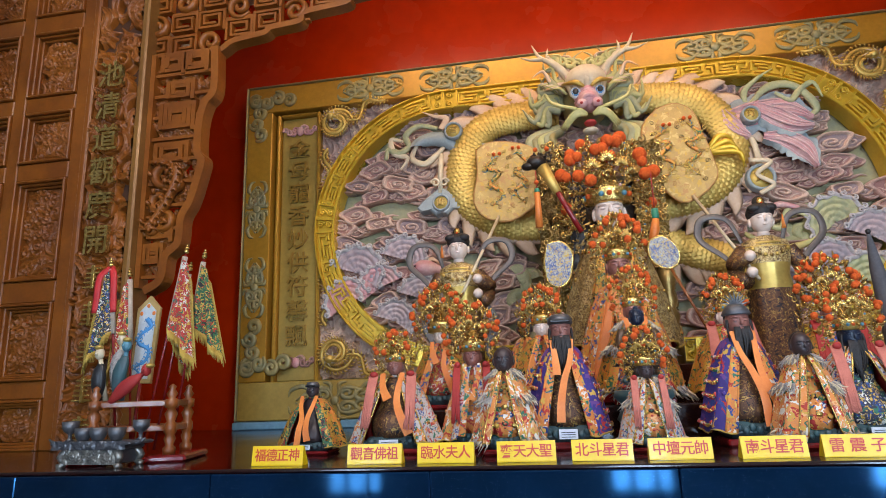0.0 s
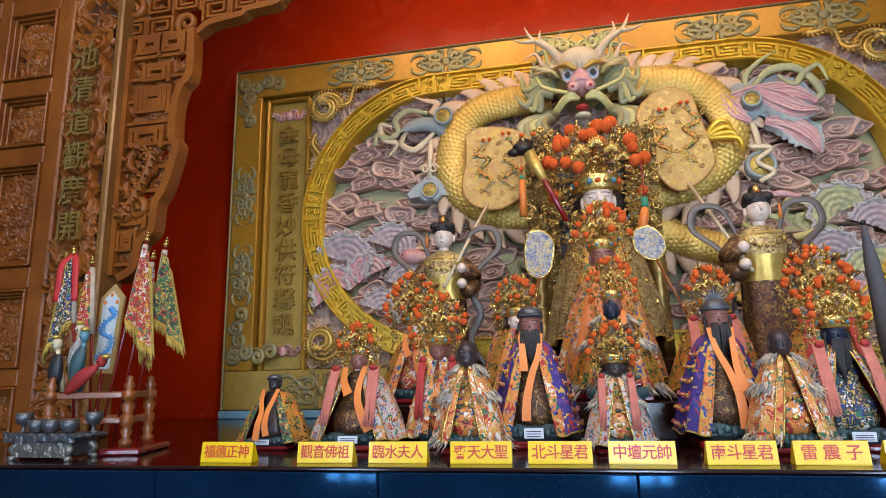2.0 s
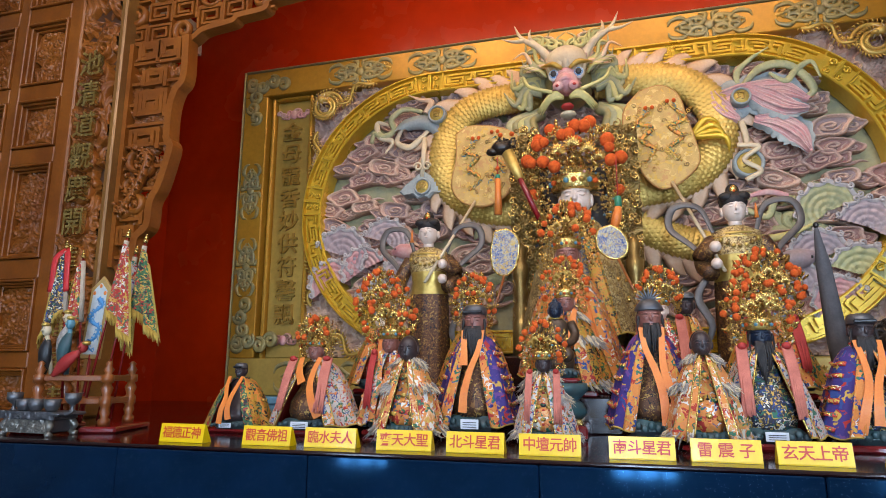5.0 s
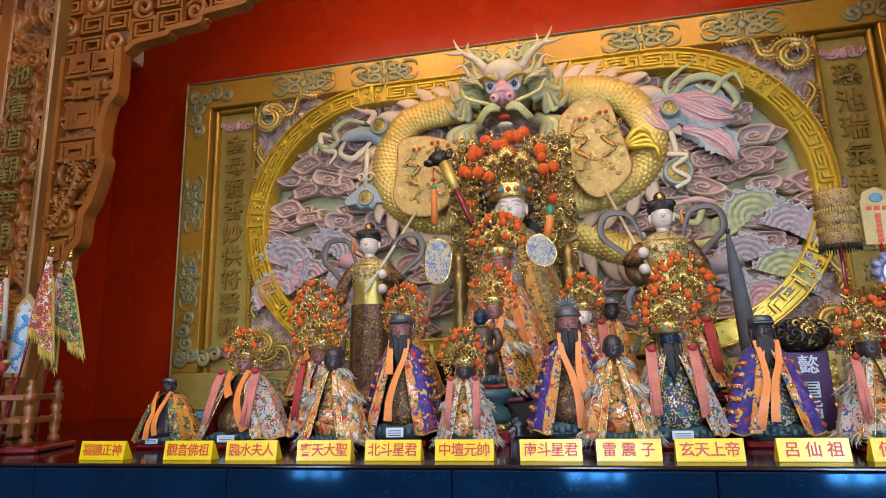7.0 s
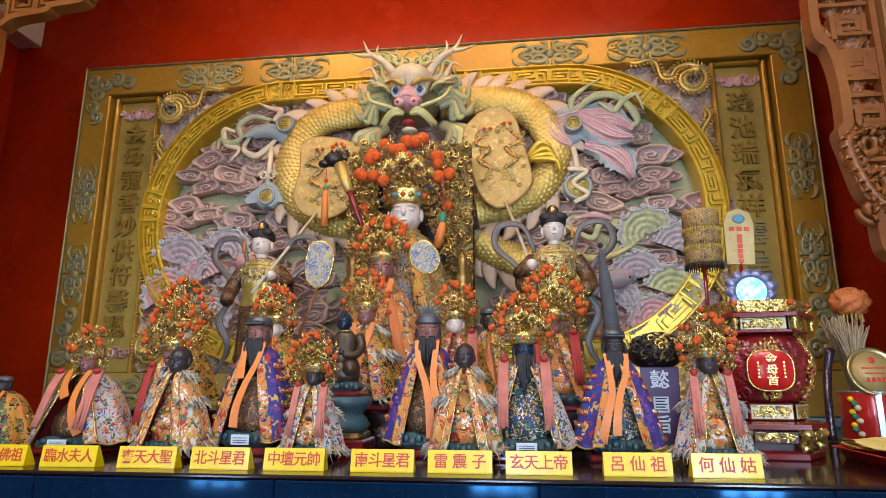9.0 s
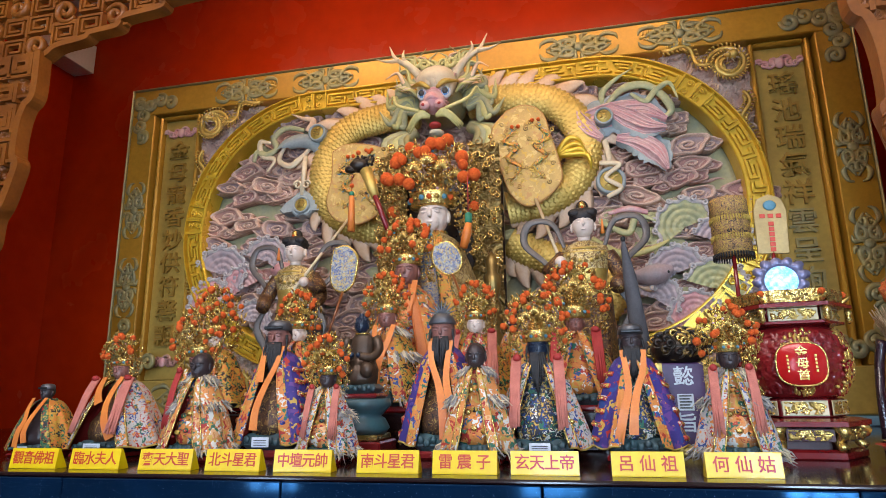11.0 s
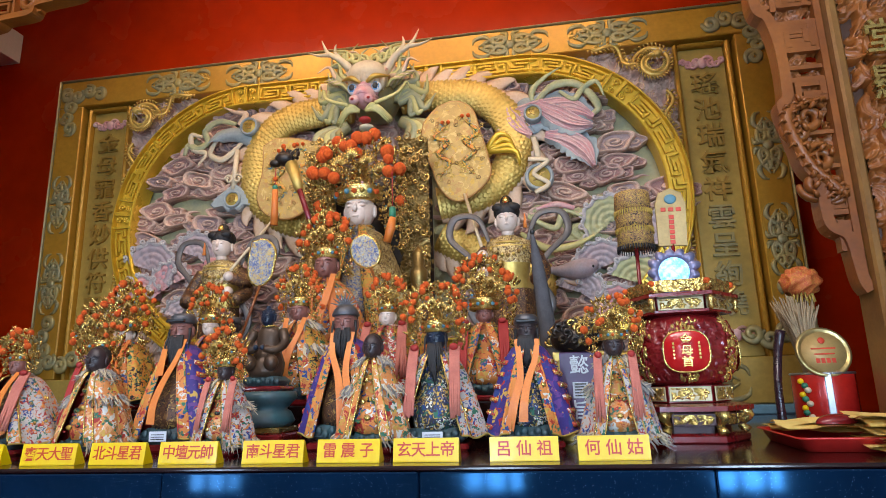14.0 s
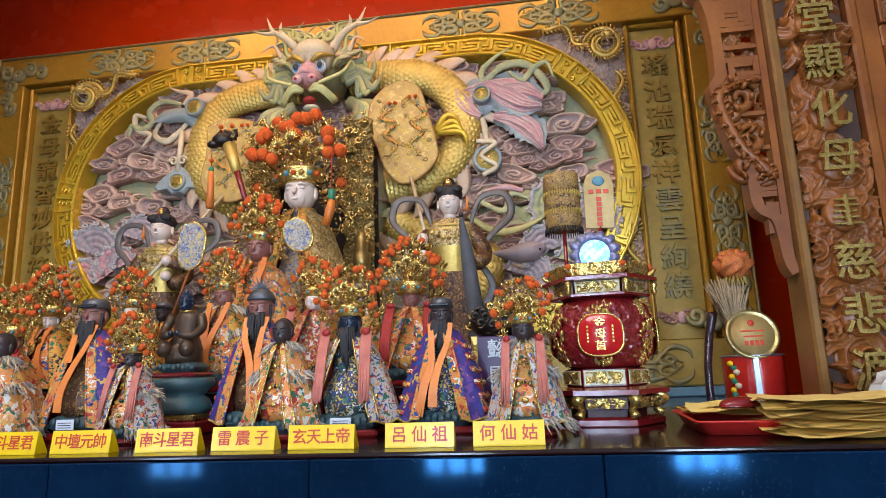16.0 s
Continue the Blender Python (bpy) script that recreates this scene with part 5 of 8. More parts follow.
def fan(name, outline, y, material, rim, pole0, pole1, label, tilt=0.0, motif=True):
    """A flat ceremonial fan on a pole."""
    o = tagged(empty(name), label, "fan", "ceremonial fans")
    out = bezier([(x, 0, z) for x, z in outline + outline[:1]], 48)[:-1, [0, 2]]
    b = Mesh()
    b.prism(out, y - 0.008, y + 0.012, material, bevel=0.004)
    leaf = b.link("fan_leaf", o)
    b = Mesh()
    ring3 = np.c_[out[:, 0], np.full(len(out), y), out[:, 1]]
    b.tube(np.vstack([ring3, ring3[:1]]), 0.007, rim, 6)
    b.link("piping", leaf)
    b = Mesh()
    b.tube([pole0, pole1], 0.006 if y < 3.5 else 0.009, M["wood_warm"] if y < 3.5 else M["cream"], 8)
    b.link("pole", o)
    if motif:
        c = out.mean(0)
        rg = np.random.default_rng(int(abs(c[0]) * 1000))
        for s, k in ((-1, 0), (1, 1)):
            b = Mesh()
            q = flatpath([(c[0] + s * 0.06, c[1] + 0.15 + 0.03 * k), (c[0] + s * 0.13, c[1] + 0.09), (c[0] + s * 0.05, c[1] + 0.05), (c[0] + s * 0.11, c[1] - 0.02), (c[0] + s * 0.04, c[1] - 0.08), (c[0] + s * 0.10, c[1] - 0.16)], y - 0.013, 60)
            b.tube(q, (0.008, 0.013, 0.014, 0.012, 0.004), BR["gold"], 8, 0.7, normal=(0, -1, 0))
            for t in list(range(2, 58)) * 2:
                d = rg.normal(0, 1, 3) * np.array((1, 0, 1))
                d /= np.linalg.norm(d)
                n_ = np.array((-d[2], 0, d[0])) * rg.choice((-1, 1))
                L = rg.uniform(0.018, 0.042)
                b.tube(bezier([q[t], q[t] + d * L * 0.6 + n_ * L * 0.2, q[t] + d * L - n_ * L * 0.2], 6), (0.005, 0.004, 0.001), M["gold_scale"] if t % 3 else (M["orange_rim"], M["teal"], M["cream"], M["gilt_dark"])[t // 3 % 4], 4)
            for t in range(14):
                p = np.array((c[0] + s * rg.uniform(0.0, 0.16), y - 0.010, c[1] + rg.uniform(-0.2, 0.2)))
                w_ = spiral(p[0], p[2], 0.016, 0.003, 1.2, start=t, n=12, sign=s)
                w_[:, 1] = y - 0.010
                b.tube(w_, 0.003, (M["gilt_dark"], M["gold_scale"], M["orange_rim"])[t % 3], 4)
            for e in (-1, 1):
                b.ball(q[0] + np.array((e * 0.018, -0.012, 0.022)), 0.012, M["pom"], 6, 8)
            tagged(b.link("dragon_embroidery", leaf), "padded gold dragon embroidery")
    return o


fan("palace_fan", [(-0.45, 2.75), (-0.36, 2.79), (-0.20, 2.77), (-0.07, 2.70), (-0.02, 2.55), (-0.06, 2.42), (-0.16, 2.32), (-0.28, 2.27), (-0.42, 2.31), (-0.48, 2.42), (-0.45, 2.58)], 3.80, BR["tan"], M["orange_rim"], (-0.33, 3.78, 2.30), (-0.53, 3.40, 1.76), "tan satin palace fan embroidered with gold dragons")
fan("palace_fan", [(0.66, 2.90), (0.77, 2.92), (0.86, 2.86), (0.90, 2.72), (0.94, 2.56), (0.95, 2.44), (0.86, 2.34), (0.75, 2.30), (0.66, 2.38), (0.61, 2.52), (0.56, 2.66), (0.57, 2.80)], 3.80, BR["tan"], M["orange_rim"], (0.80, 3.78, 2.33), (0.97, 3.40, 1.76), "tan satin palace fan embroidered with gold dragons")
fan("hand_fan", [(-0.055, 1.91), (0.005, 1.915), (0.05, 1.87), (0.05, 1.81), (0.03, 1.74), (-0.015, 1.71), (-0.06, 1.74), (-0.07, 1.82)], 2.93, BR["blue"], M["paint_gold"], (-0.01, 2.93, 1.72), (-0.10, 2.90, 1.42), "pale hand fan patterned with blue dragons", motif=False)
fan("hand_fan", [(0.40, 1.90), (0.455, 1.915), (0.50, 1.88), (0.52, 1.83), (0.505, 1.785), (0.46, 1.77), (0.41, 1.80), (0.39, 1.85)], 2.97, BR["blue"], M["paint_gold"], (0.475, 2.97, 1.775), (0.62, 2.93, 1.42), "pale hand fan patterned with blue dragons", motif=False)

# ---- carved wooden screens on both sides of the alcove ----
def rect_spiral(cx, cz, w, h, turns=2, sx=1, sz=1):
    """A squared fret curl as a polyline in x and z."""
    pts = []
    l, r, b_, t = -w / 2, w / 2, -h / 2, h / 2
    dx, dz = w / (2 * turns + 1.2), h / (2 * turns + 1.2)
    for k in range(turns):
        pts += ([] if k else [(l, b_)]) + [(l + k * dx, t - k * dz), (r - k * dx, t - k * dz), (r - k * dx, b_ + (k + 1) * dz), (l + (k + 1) * dx, b_ + (k + 1) * dz)]
    return [(cx + sx * x, cz + sz * z) for x, z in pts]


def bars(b, pts, y, r, material, depth=1.5):
    """Square bars along a polyline, with dense corners."""
    for (x0, z0), (x1, z1) in zip(pts[:-1], pts[1:]):
        d = np.array((x1 - x0, 0, z1 - z0))
        L = np.linalg.norm(d)
        if L < 1e-4:
            continue
        d /= L
        up = abs(d[2]) > 0.5
        e = r * (0.55 if up else 0.7)
        b.tube([np.array((x0, y, z0)) - d * e, np.array((x1, y, z1)) + d * e], r * (1.0 if up else 0.96), material, 4, depth * (1.0 if up else 0.93), normal=(0, -1, 0), smooth=False)


def screen(side, ys, zend, words, wood):
    """One carved screen; side -1 stands at the low-x end, +1 at the other."""
    def X(d):
        return 0.195 + side * d
    o = tagged(empty("carved_screen"), "brown carved hardwood screen with floral panels and gold couplet", "screen")

    def plank(name, d0, d1, z0, z1, y0, y1, m, bev=0.005, parent=o, label=""):
        b = Mesh()
        lo, hi = min(X(d0), X(d1)), max(X(d0), X(d1))
        b.box((lo, y0, z0), (hi, y1, z1), m, bev)
        return tagged(b.link(name, parent), label)
    # couplet strip, its ground board coloured dark as shade behind the carving
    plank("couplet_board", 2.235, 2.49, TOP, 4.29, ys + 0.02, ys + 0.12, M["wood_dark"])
    plank("moulding", 2.195, 2.233, TOP, 4.29, ys - 0.03, ys + 0.13, M["wood_gilt"], 0.009, label="gilded edge moulding")
    plank("moulding", 2.492, 2.53, TOP, 4.29, ys - 0.02, ys + 0.12, wood, 0.009)
    b = Mesh()
    relief_mesh(b, 0.25, 2.5, 60 + side, wood, ys + 0.022, X(2.362), TOP + 1.25, open_ground=True, depth=0.085, leaf=0.085, count=170, step=0.005)
    b.link("floral_carving", o)
    for k, ch in enumerate(words):
        zc = 2.88 - 0.172 * k if side < 0 else 2.50 - 0.187 * k
        if zc < TOP + 0.08:
            break
        b = Mesh()
        ph = np.linspace(0, 2 * math.pi, 24, endpoint=False)
        b.grid(np.array([np.stack([X(2.355) + r * 0.062 * np.cos(ph), np.full(24, ys - d), zc + r * 0.066 * np.sin(ph)], -1) for r, d in ((1, 0.0), (1, 0.036), (0.9, 0.041), (0.05, 0.041))]), wood, wrap_v=True)
        b.link("boss", o)
        if ch != "|":
            writing("gold_character", ch, 0.150, M["paint_gold"], o, pose(X(2.355), ys - 0.056, zc, 90, 0, 0), 0.012, sx=0.95)
        else:
            b = Mesh()
            for i in range(5):
                b.box((X(2.355) - 0.05 + 0.004 * i, ys - 0.062, zc - 0.05 + 0.022 * i), (X(2.355) + 0.045 - 0.006 * (i % 3), ys - 0.045, zc - 0.04 + 0.022 * i), M["paint_gold"], 0.002)
            b.box((X(2.355) - 0.008, ys - 0.064, zc - 0.055), (X(2.355) + 0.008, ys - 0.044, zc + 0.06), M["paint_gold"], 0.002)
            b.link("gilded_bar", o)
    # panels between stiles and rails, recess shade put into their ground boards' colour
    plank("stile", 2.532, 2.60, TOP, 4.29, ys - 0.005, ys + 0.10, wood)
    plank("stile", 2.90, 2.97, TOP, 4.29, ys - 0.005, ys + 0.10, wood)
    plank("stile", 3.30, 3.38, TOP, 4.29, ys - 0.005, ys + 0.10, wood)
    rows = ((TOP, 1.30), (1.385, 1.755), (1.865, 2.385), (2.48, 2.76), (2.85, 3.23), (3.33, 3.8))
    for c0, c1 in ((2.602, 2.898), (2.972, 3.298)):
        prev = TOP
        for k, (z0, z1) in enumerate(rows):
            if z0 > prev + 0.01:
                plank("rail", c0, c1, prev + 0.002, z0 - 0.002, ys - 0.004, ys + 0.10, wood)
            prev = z1
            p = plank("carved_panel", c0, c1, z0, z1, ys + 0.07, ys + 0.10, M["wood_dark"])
            for e in range(3):
                g, yy = 0.012 * e, ys - 0.018 + 0.022 * e
                for lo, hi in (((c0 + g, z0 + g), (c0 + g + 0.013, z1 - g)), ((c1 - g - 0.013, z0 + g), (c1 - g, z1 - g)), ((c0 + g + 0.0135, z0 + g), (c1 - g - 0.0135, z0 + g + 0.013)), ((c0 + g + 0.0135, z1 - g - 0.013), (c1 - g - 0.0135, z1 - g))):
                    b = Mesh()
                    xa, xb = sorted((X(lo[0]), X(hi[0])))
                    b.box((xa, yy, lo[1]), (xb, ys + 0.069, hi[1]), wood, 0.004)
                    b.link("panel_moulding", p)
            b = Mesh()
            relief_mesh(b, c1 - c0 - 0.08, z1 - z0 - 0.08, 200 + k * 7 + int(c0 * 10) + side, wood, ys + 0.069, X((c0 + c1) / 2), (z0 + z1) / 2, open_ground=True, depth=0.06, leaf=0.07, count=int(62 * (z1 - z0) / 0.4), step=0.0045)
            b.link("panel_carving", p)
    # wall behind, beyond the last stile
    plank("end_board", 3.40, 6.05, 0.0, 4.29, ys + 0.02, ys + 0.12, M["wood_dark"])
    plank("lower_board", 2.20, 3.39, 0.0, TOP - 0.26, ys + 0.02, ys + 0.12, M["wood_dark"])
    # carved pillar curl at the far edge
    b = Mesh()
    rg = np.random.default_rng(3)
    b.lathe([(0.10, TOP), (0.10, 4.28)], wood, (X(3.12), ys - 0.30, 0), 20)
    for k in range(90):
        z0 = rg.uniform(1.9, 4.2)
        a = rg.uniform(-3.1, 0.1)
        q = np.array((X(3.12) + 0.10 * math.cos(a), ys - 0.30 + 0.10 * math.sin(a), z0))
        d = np.array((math.cos(a), math.sin(a), rg.uniform(-1, 0.6)))
        b.tube(bezier([q, q + d * 0.05 + np.array((0, 0, 0.03)), q + d * 0.09], 7), (0.02, 0.024, 0.002), wood, 6)
    tagged(b.link("dragon_pillar", o), "turned pillar with deeply carved curls")
    # openwork bracket
    b = Mesh()
    y = ys + 0.045
    zt = 3.02
    zs = np.linspace(zt, zend, 7)
    prof = [(1.89, zs[0]), (1.885, zs[1] - 0.03), (1.93, zs[1] - 0.10), (1.955, zs[2]), (1.955, zs[3] + 0.05), (1.93, zs[3]), (1.945, zs[3] - 0.08), (1.98, zs[4]), (2.02, zs[4] - 0.08), (2.03, zs[5]), (2.09, zs[5] - 0.06), (2.11, zs[6] + 0.03), (2.19, zs[6] - 0.02)]
    shift = -0.055 if side < 0 else 0.06
    edge = [(X(min(d + shift, 2.19)), z) for d, z in prof]
    rim = bezier([(x, y, z) for x, z in edge], 80)
    b.tube(rim, 0.028, wood, 4, 1.9, normal=(0, -1, 0), smooth=False)
    b.tube([(X(2.18), y, zt), (X(2.18), y, zend)], 0.018, wood, 4, 2.2, normal=(0, -1, 0), smooth=False)
    for zc, w, h, t, d in ((zs[0] - 0.06, 0.11, 0.10, 2, 1.97), (zs[0] - 0.06, 0.11, 0.10, 2, 2.10), (zs[1] - 0.01, 0.13, 0.09, 2, 2.05), (zs[2] + 0.05, 0.17, 0.14, 3, 2.06), (zs[3] + 0.06, 0.16, 0.10, 2, 2.08), (zs[5] + 0.08, 0.11, 0.12, 2, 2.11), (zs[5] - 0.05, 0.08, 0.10, 2, 2.14)):
        bars(b, rect_spiral(X(d + shift * 0.5), zc, w * (1 - shift), h, t, side, 1), y, 0.0155, wood, 2.0)
    for zz in np.linspace(zs[0], zs[6] + 0.05, 11):
        k = int(np.argmin(np.abs(rim[:, 2] - zz)))
        bars(b, [(rim[k, 0], zz), (X(2.175), zz)], y, 0.0125, wood, 2.0)
    for d, zc, r, st in ((2.08, zs[3] - 0.05, 0.075, 0.5), (2.03, zs[3] - 0.10, 0.05, 2.5), (2.10, zs[4] + 0.02, 0.06, 1.0), (2.07, zs[4] - 0.09, 0.06, 3.0), (2.13, zs[4] - 0.12, 0.045, 4.0)):
        p = spiral(X(d), zc, r, r * 0.15, 1.5, start=st, sign=side)
        p[:, 1] = y - 0.012
        b.tube(p, (0.010, 0.022, 0.016, 0.012), wood, 7, 1.5, normal=(0, -1, 0))
        for i in range(4, len(p) - 4, 5):
            b.tube([p[i] + np.array((0, -0.03, 0)), p[i] + np.array((0.012 * math.cos(i), -0.042, 0.016)), p[i] + np.array((0.02 * math.cos(i), -0.03, 0.03))], (0.010, 0.010, 0.002), wood, 5)
    q = bezier([(X(2.15), y - 0.02, zs[3] + 0.02), (X(2.0), y - 0.03, zs[3] - 0.04), (X(2.05), y - 0.03, zs[4]), (X(2.14), y - 0.02, zs[4] - 0.12), (X(2.10), y - 0.02, zs[5] + 0.08)], 36)
    b.tube(q, (0.010, 0.024, 0.020, 0.024, 0.010), wood, 8, 1.4, normal=(0, -1, 0))
    for i in range(3, 33, 2):
        for d in (-1, 1):
            b.tube([q[i] + np.array((d * 0.010, -0.02, 0)), q[i] + np.array((d * 0.026, -0.03, 0.006)), q[i] + np.array((d * 0.036, -0.01, -0.008))], (0.009, 0.008, 0.002), wood, 4)
    # leafy openwork between the bars
    zz = np.linspace(zs[0], zs[6] + 0.05, 11)
    for i in range(10):
        zm = (zz[i] + zz[i + 1]) / 2
        k = int(np.argmin(np.abs(rim[:, 2] - zm)))
        w = abs(rim[k, 0] - X(2.18)) - 0.02
        if w > 0.04:
            relief_mesh(b, w, abs(zz[i] - zz[i + 1]) - 0.012, 500 + i + side, wood, y + 0.03, (rim[k, 0] + X(2.18)) / 2, zm, open_ground=True, depth=0.055, leaf=0.034, count=int(24 * w / 0.2), step=0.0045)
    tagged(b.link("bracket", o), "openwork fret bracket with a carved scroll dragon")
    return o


M["wood_gilt"] = mat("worn gilt wood", (0.26, 0.115, 0.024), (0.19, 0.075, 0.016), 0.35, 0.2, 6, 0.1, 60)
SCREEN_E = 2.85
screen(-1, SCREEN, 1.80, "池清道觀廣開|||||", M["wood"])
screen(1, SCREEN_E, 1.57, "堂顯化母|慈悲渡||", M["wood_rose"])

# openwork lintel between the screens
lint = tagged(empty("carved_lintel"), "openwork brown hardwood lintel hanging over the altar opening", "lintel")
LW = M["wood"]
yl = (SCREEN + SCREEN_E) / 2
b = Mesh()
b.box((CX - 2.19, yl - 0.06, 3.66), (CX + 2.19, yl + 0.08, 4.29), LW, 0.006)
b.link("beam", lint)
ROWSL = []
for sgn in (-1, 1):
    b = Mesh()
    y = yl
    edge = [(1.90, 3.0), (1.86, 3.02), (1.80, 3.055), (1.64, 3.075), (1.60, 3.10), (1.45, 3.115), (1.42, 3.16), (1.20, 3.185), (1.17, 3.225), (0.85, 3.25), (0.82, 3.28), (0.40, 3.30), (0.0, 3.30)]
    b.tube(bezier([(CX + sgn * d, y, z) for d, z in edge], 90), 0.022, LW, 4, 2.2, normal=(0, -1, 0), smooth=False)
    for i in range(15):
        d = 0.08 + 0.155 * i
        zlow = np.interp(d, [e[0] for e in edge][::-1], [e[1] for e in edge][::-1])
        z = zlow + 0.075
        j = 0
        while z < 3.66:
            if (i + j) % 3 == 0:
                p = spiral(CX + sgn * d, z, 0.066, 0.012, 1.5, start=i + j, sign=sgn)
                p[:, 1] = y - 0.01
                b.tube(p, (0.008, 0.020, 0.014, 0.012), LW, 7, 1.5, normal=(0, -1, 0))
                b.tube([(CX + sgn * d - 0.075, y, z - 0.06), (CX + sgn * d + 0.075, y, z - 0.06)], 0.009, LW, 4, 2.4, normal=(0, -1, 0), smooth=False)
            else:
                bars(b, rect_spiral(CX + sgn * d, z, 0.14, 0.11, 2, sgn if j % 2 else -sgn, 1), y, 0.0095, LW, 2.6)
            z += 0.125
            j += 1
    b.link("lintel_fretwork", lint)

# ---- statues ----


def crown(b, c, w, h, rg, poms=22, pom=0.0115, gold=None):
    """A fan-shaped filigree crown, w wide and h high, with woollen balls on springs."""
    gold = gold or M["paint_gold"]
    c = np.array(c, float)
    hw = w * 0.5
    fit_h = min(h * 0.22, hw * 0.35)
    b.lathe([(hw * 0.46, 0), (hw * 0.50, fit_h * 0.1), (hw * 0.48, fit_h * 0.8), (hw * 0.52, fit_h), (hw * 0.3, fit_h * 1.2), (hw * 0.14, h * 0.6)], gold, c, 14, 1, 0.8)
    for k in range(9):
        a = -math.pi / 2 + (k - 4) * 0.33
        b.ball(c + np.array((hw * 0.5 * math.cos(a), hw * 0.42 * math.sin(a), fit_h * 0.5)), w * 0.03, (M["teal"], M["pom"], gold)[k % 3], 4, 6)

    def spot(out=1.0, low=-0.40):
        """A place in the fan: full width from brow to mid-height, narrowing to the top, hanging beside the face."""
        while True:
            z, u = rg.uniform(low, 1.0), rg.uniform(-1, 1)
            if z < 0.18 and abs(u) < 0.62:
                continue
            half = hw * np.interp(z, [-0.3, 0.0, 0.3, 0.6, 0.85, 1.0], [0.9, 1.0, 1.12, 1.02, 0.7, 0.35])
            y = -hw * (0.62 * math.sqrt(1 - u * u) * (1.0 - 0.55 * max(z, 0)) - (0.25 if z < 0.1 else 0.0)) * out
            return c + np.array((half * u, y, h * z))
    big = w > 0.3
    for k in range(700 if big else 340):
        p = spot(rg.uniform(0.35, 1.0))
        q = rg.uniform()
        s = w * (rg.uniform(0.35, 0.8) if big else rg.uniform(0.6, 1.25))
        d = rg.normal(0, 1, 3)
        d /= np.linalg.norm(d)
        if q < 0.5:
            d[2] = abs(d[2]) + 0.4
            b.tube([p, p + d * s * 0.05, p + d * s * 0.085 + np.array((0, -s * 0.02, 0)), p + d * s * 0.11], [s * 0.012, s * 0.036, s * 0.028, 0.0005], gold, 4, 0.25, normal=rg.normal(0, 1, 3))
        elif q < 0.75:
            t = np.linspace(0, 1, 8)
            ang = t * 7.5 + k
            r = s * 0.045 * (1 - 0.75 * t)
            b.tube(np.stack([p[0] + r * np.cos(ang), p[1] - t * s * 0.02, p[2] + r * np.sin(ang)], -1), s * 0.008, gold, 4)
        elif q < 0.93:
            b.ball(p, s * 0.020, gold, 4, 6)
        else:
            b.ball(p, s * 0.02, (M["teal"], M["pink"], M["pom"])[k % 3], 4, 6)
    for k in range(300 if big else 0):
        u, z = rg.choice((-1, 1)) * rg.uniform(0.50, 1.05), rg.uniform(-0.75, 0.25)
        p = c + np.array((hw * u, -hw * 0.30 * rg.uniform(0.2, 1.3), h * z))
        s = w * rg.uniform(0.3, 0.7)
        d = rg.normal(0, 1, 3)
        b.tube([p, p + d * s * 0.03, p + d * s * 0.05], (s * 0.012, s * 0.034, 0.0006), gold, 4, 0.3, normal=rg.normal(0, 1, 3))
    for k in range(5):
        a = (k - 2) * 0.5
        p = c + np.array((hw * 0.6 * math.sin(a), -hw * 0.6 * math.cos(a), h * (0.55 - 0.08 * abs(k - 2))))
        for i in range(9):
            t = (i - 4) * 0.33
            tip = p + np.array((math.sin(t) * w * 0.11, -0.004, math.cos(t) * w * 0.13))
            b.tube([p, (p + tip) / 2 + np.array((0, -0.004, 0)), tip], (w * 0.012, w * 0.022, w * 0.002), gold, 4, 0.3)
    for k in range(int(poms * 0.72)):
        for _ in range(12):
            p = spot(1.2, -0.05) + np.array((0, 0, h * 0.03))
            if math.hypot((p[0] - c[0]) / hw, (p[2] - c[2]) / h - 0.2) > (0.3 if big or k % 4 == 0 else 0.72):
                break
        b.tube([c + np.array((0, 0, h * 0.3)), (p + c) / 2 + np.array((0, 0, h * 0.15)), p], 0.0011, gold, 3, caps=False)
        b.ball(p, pom * rg.uniform(0.75, 1.15), M["pom"], 7, 9)
    for s in (-1, 1):
        for k in range(4):
            p = c + np.array((s * hw * (0.55 + 0.1 * k), -hw * 0.12 + 0.06 * k * hw, h * 0.2))
            L = h * rg.uniform(0.35, 0.6)
            for i in range(6):
                b.ball(p - np.array((0, 0, L * i / 5)), w * 0.016, gold, 4, 5)


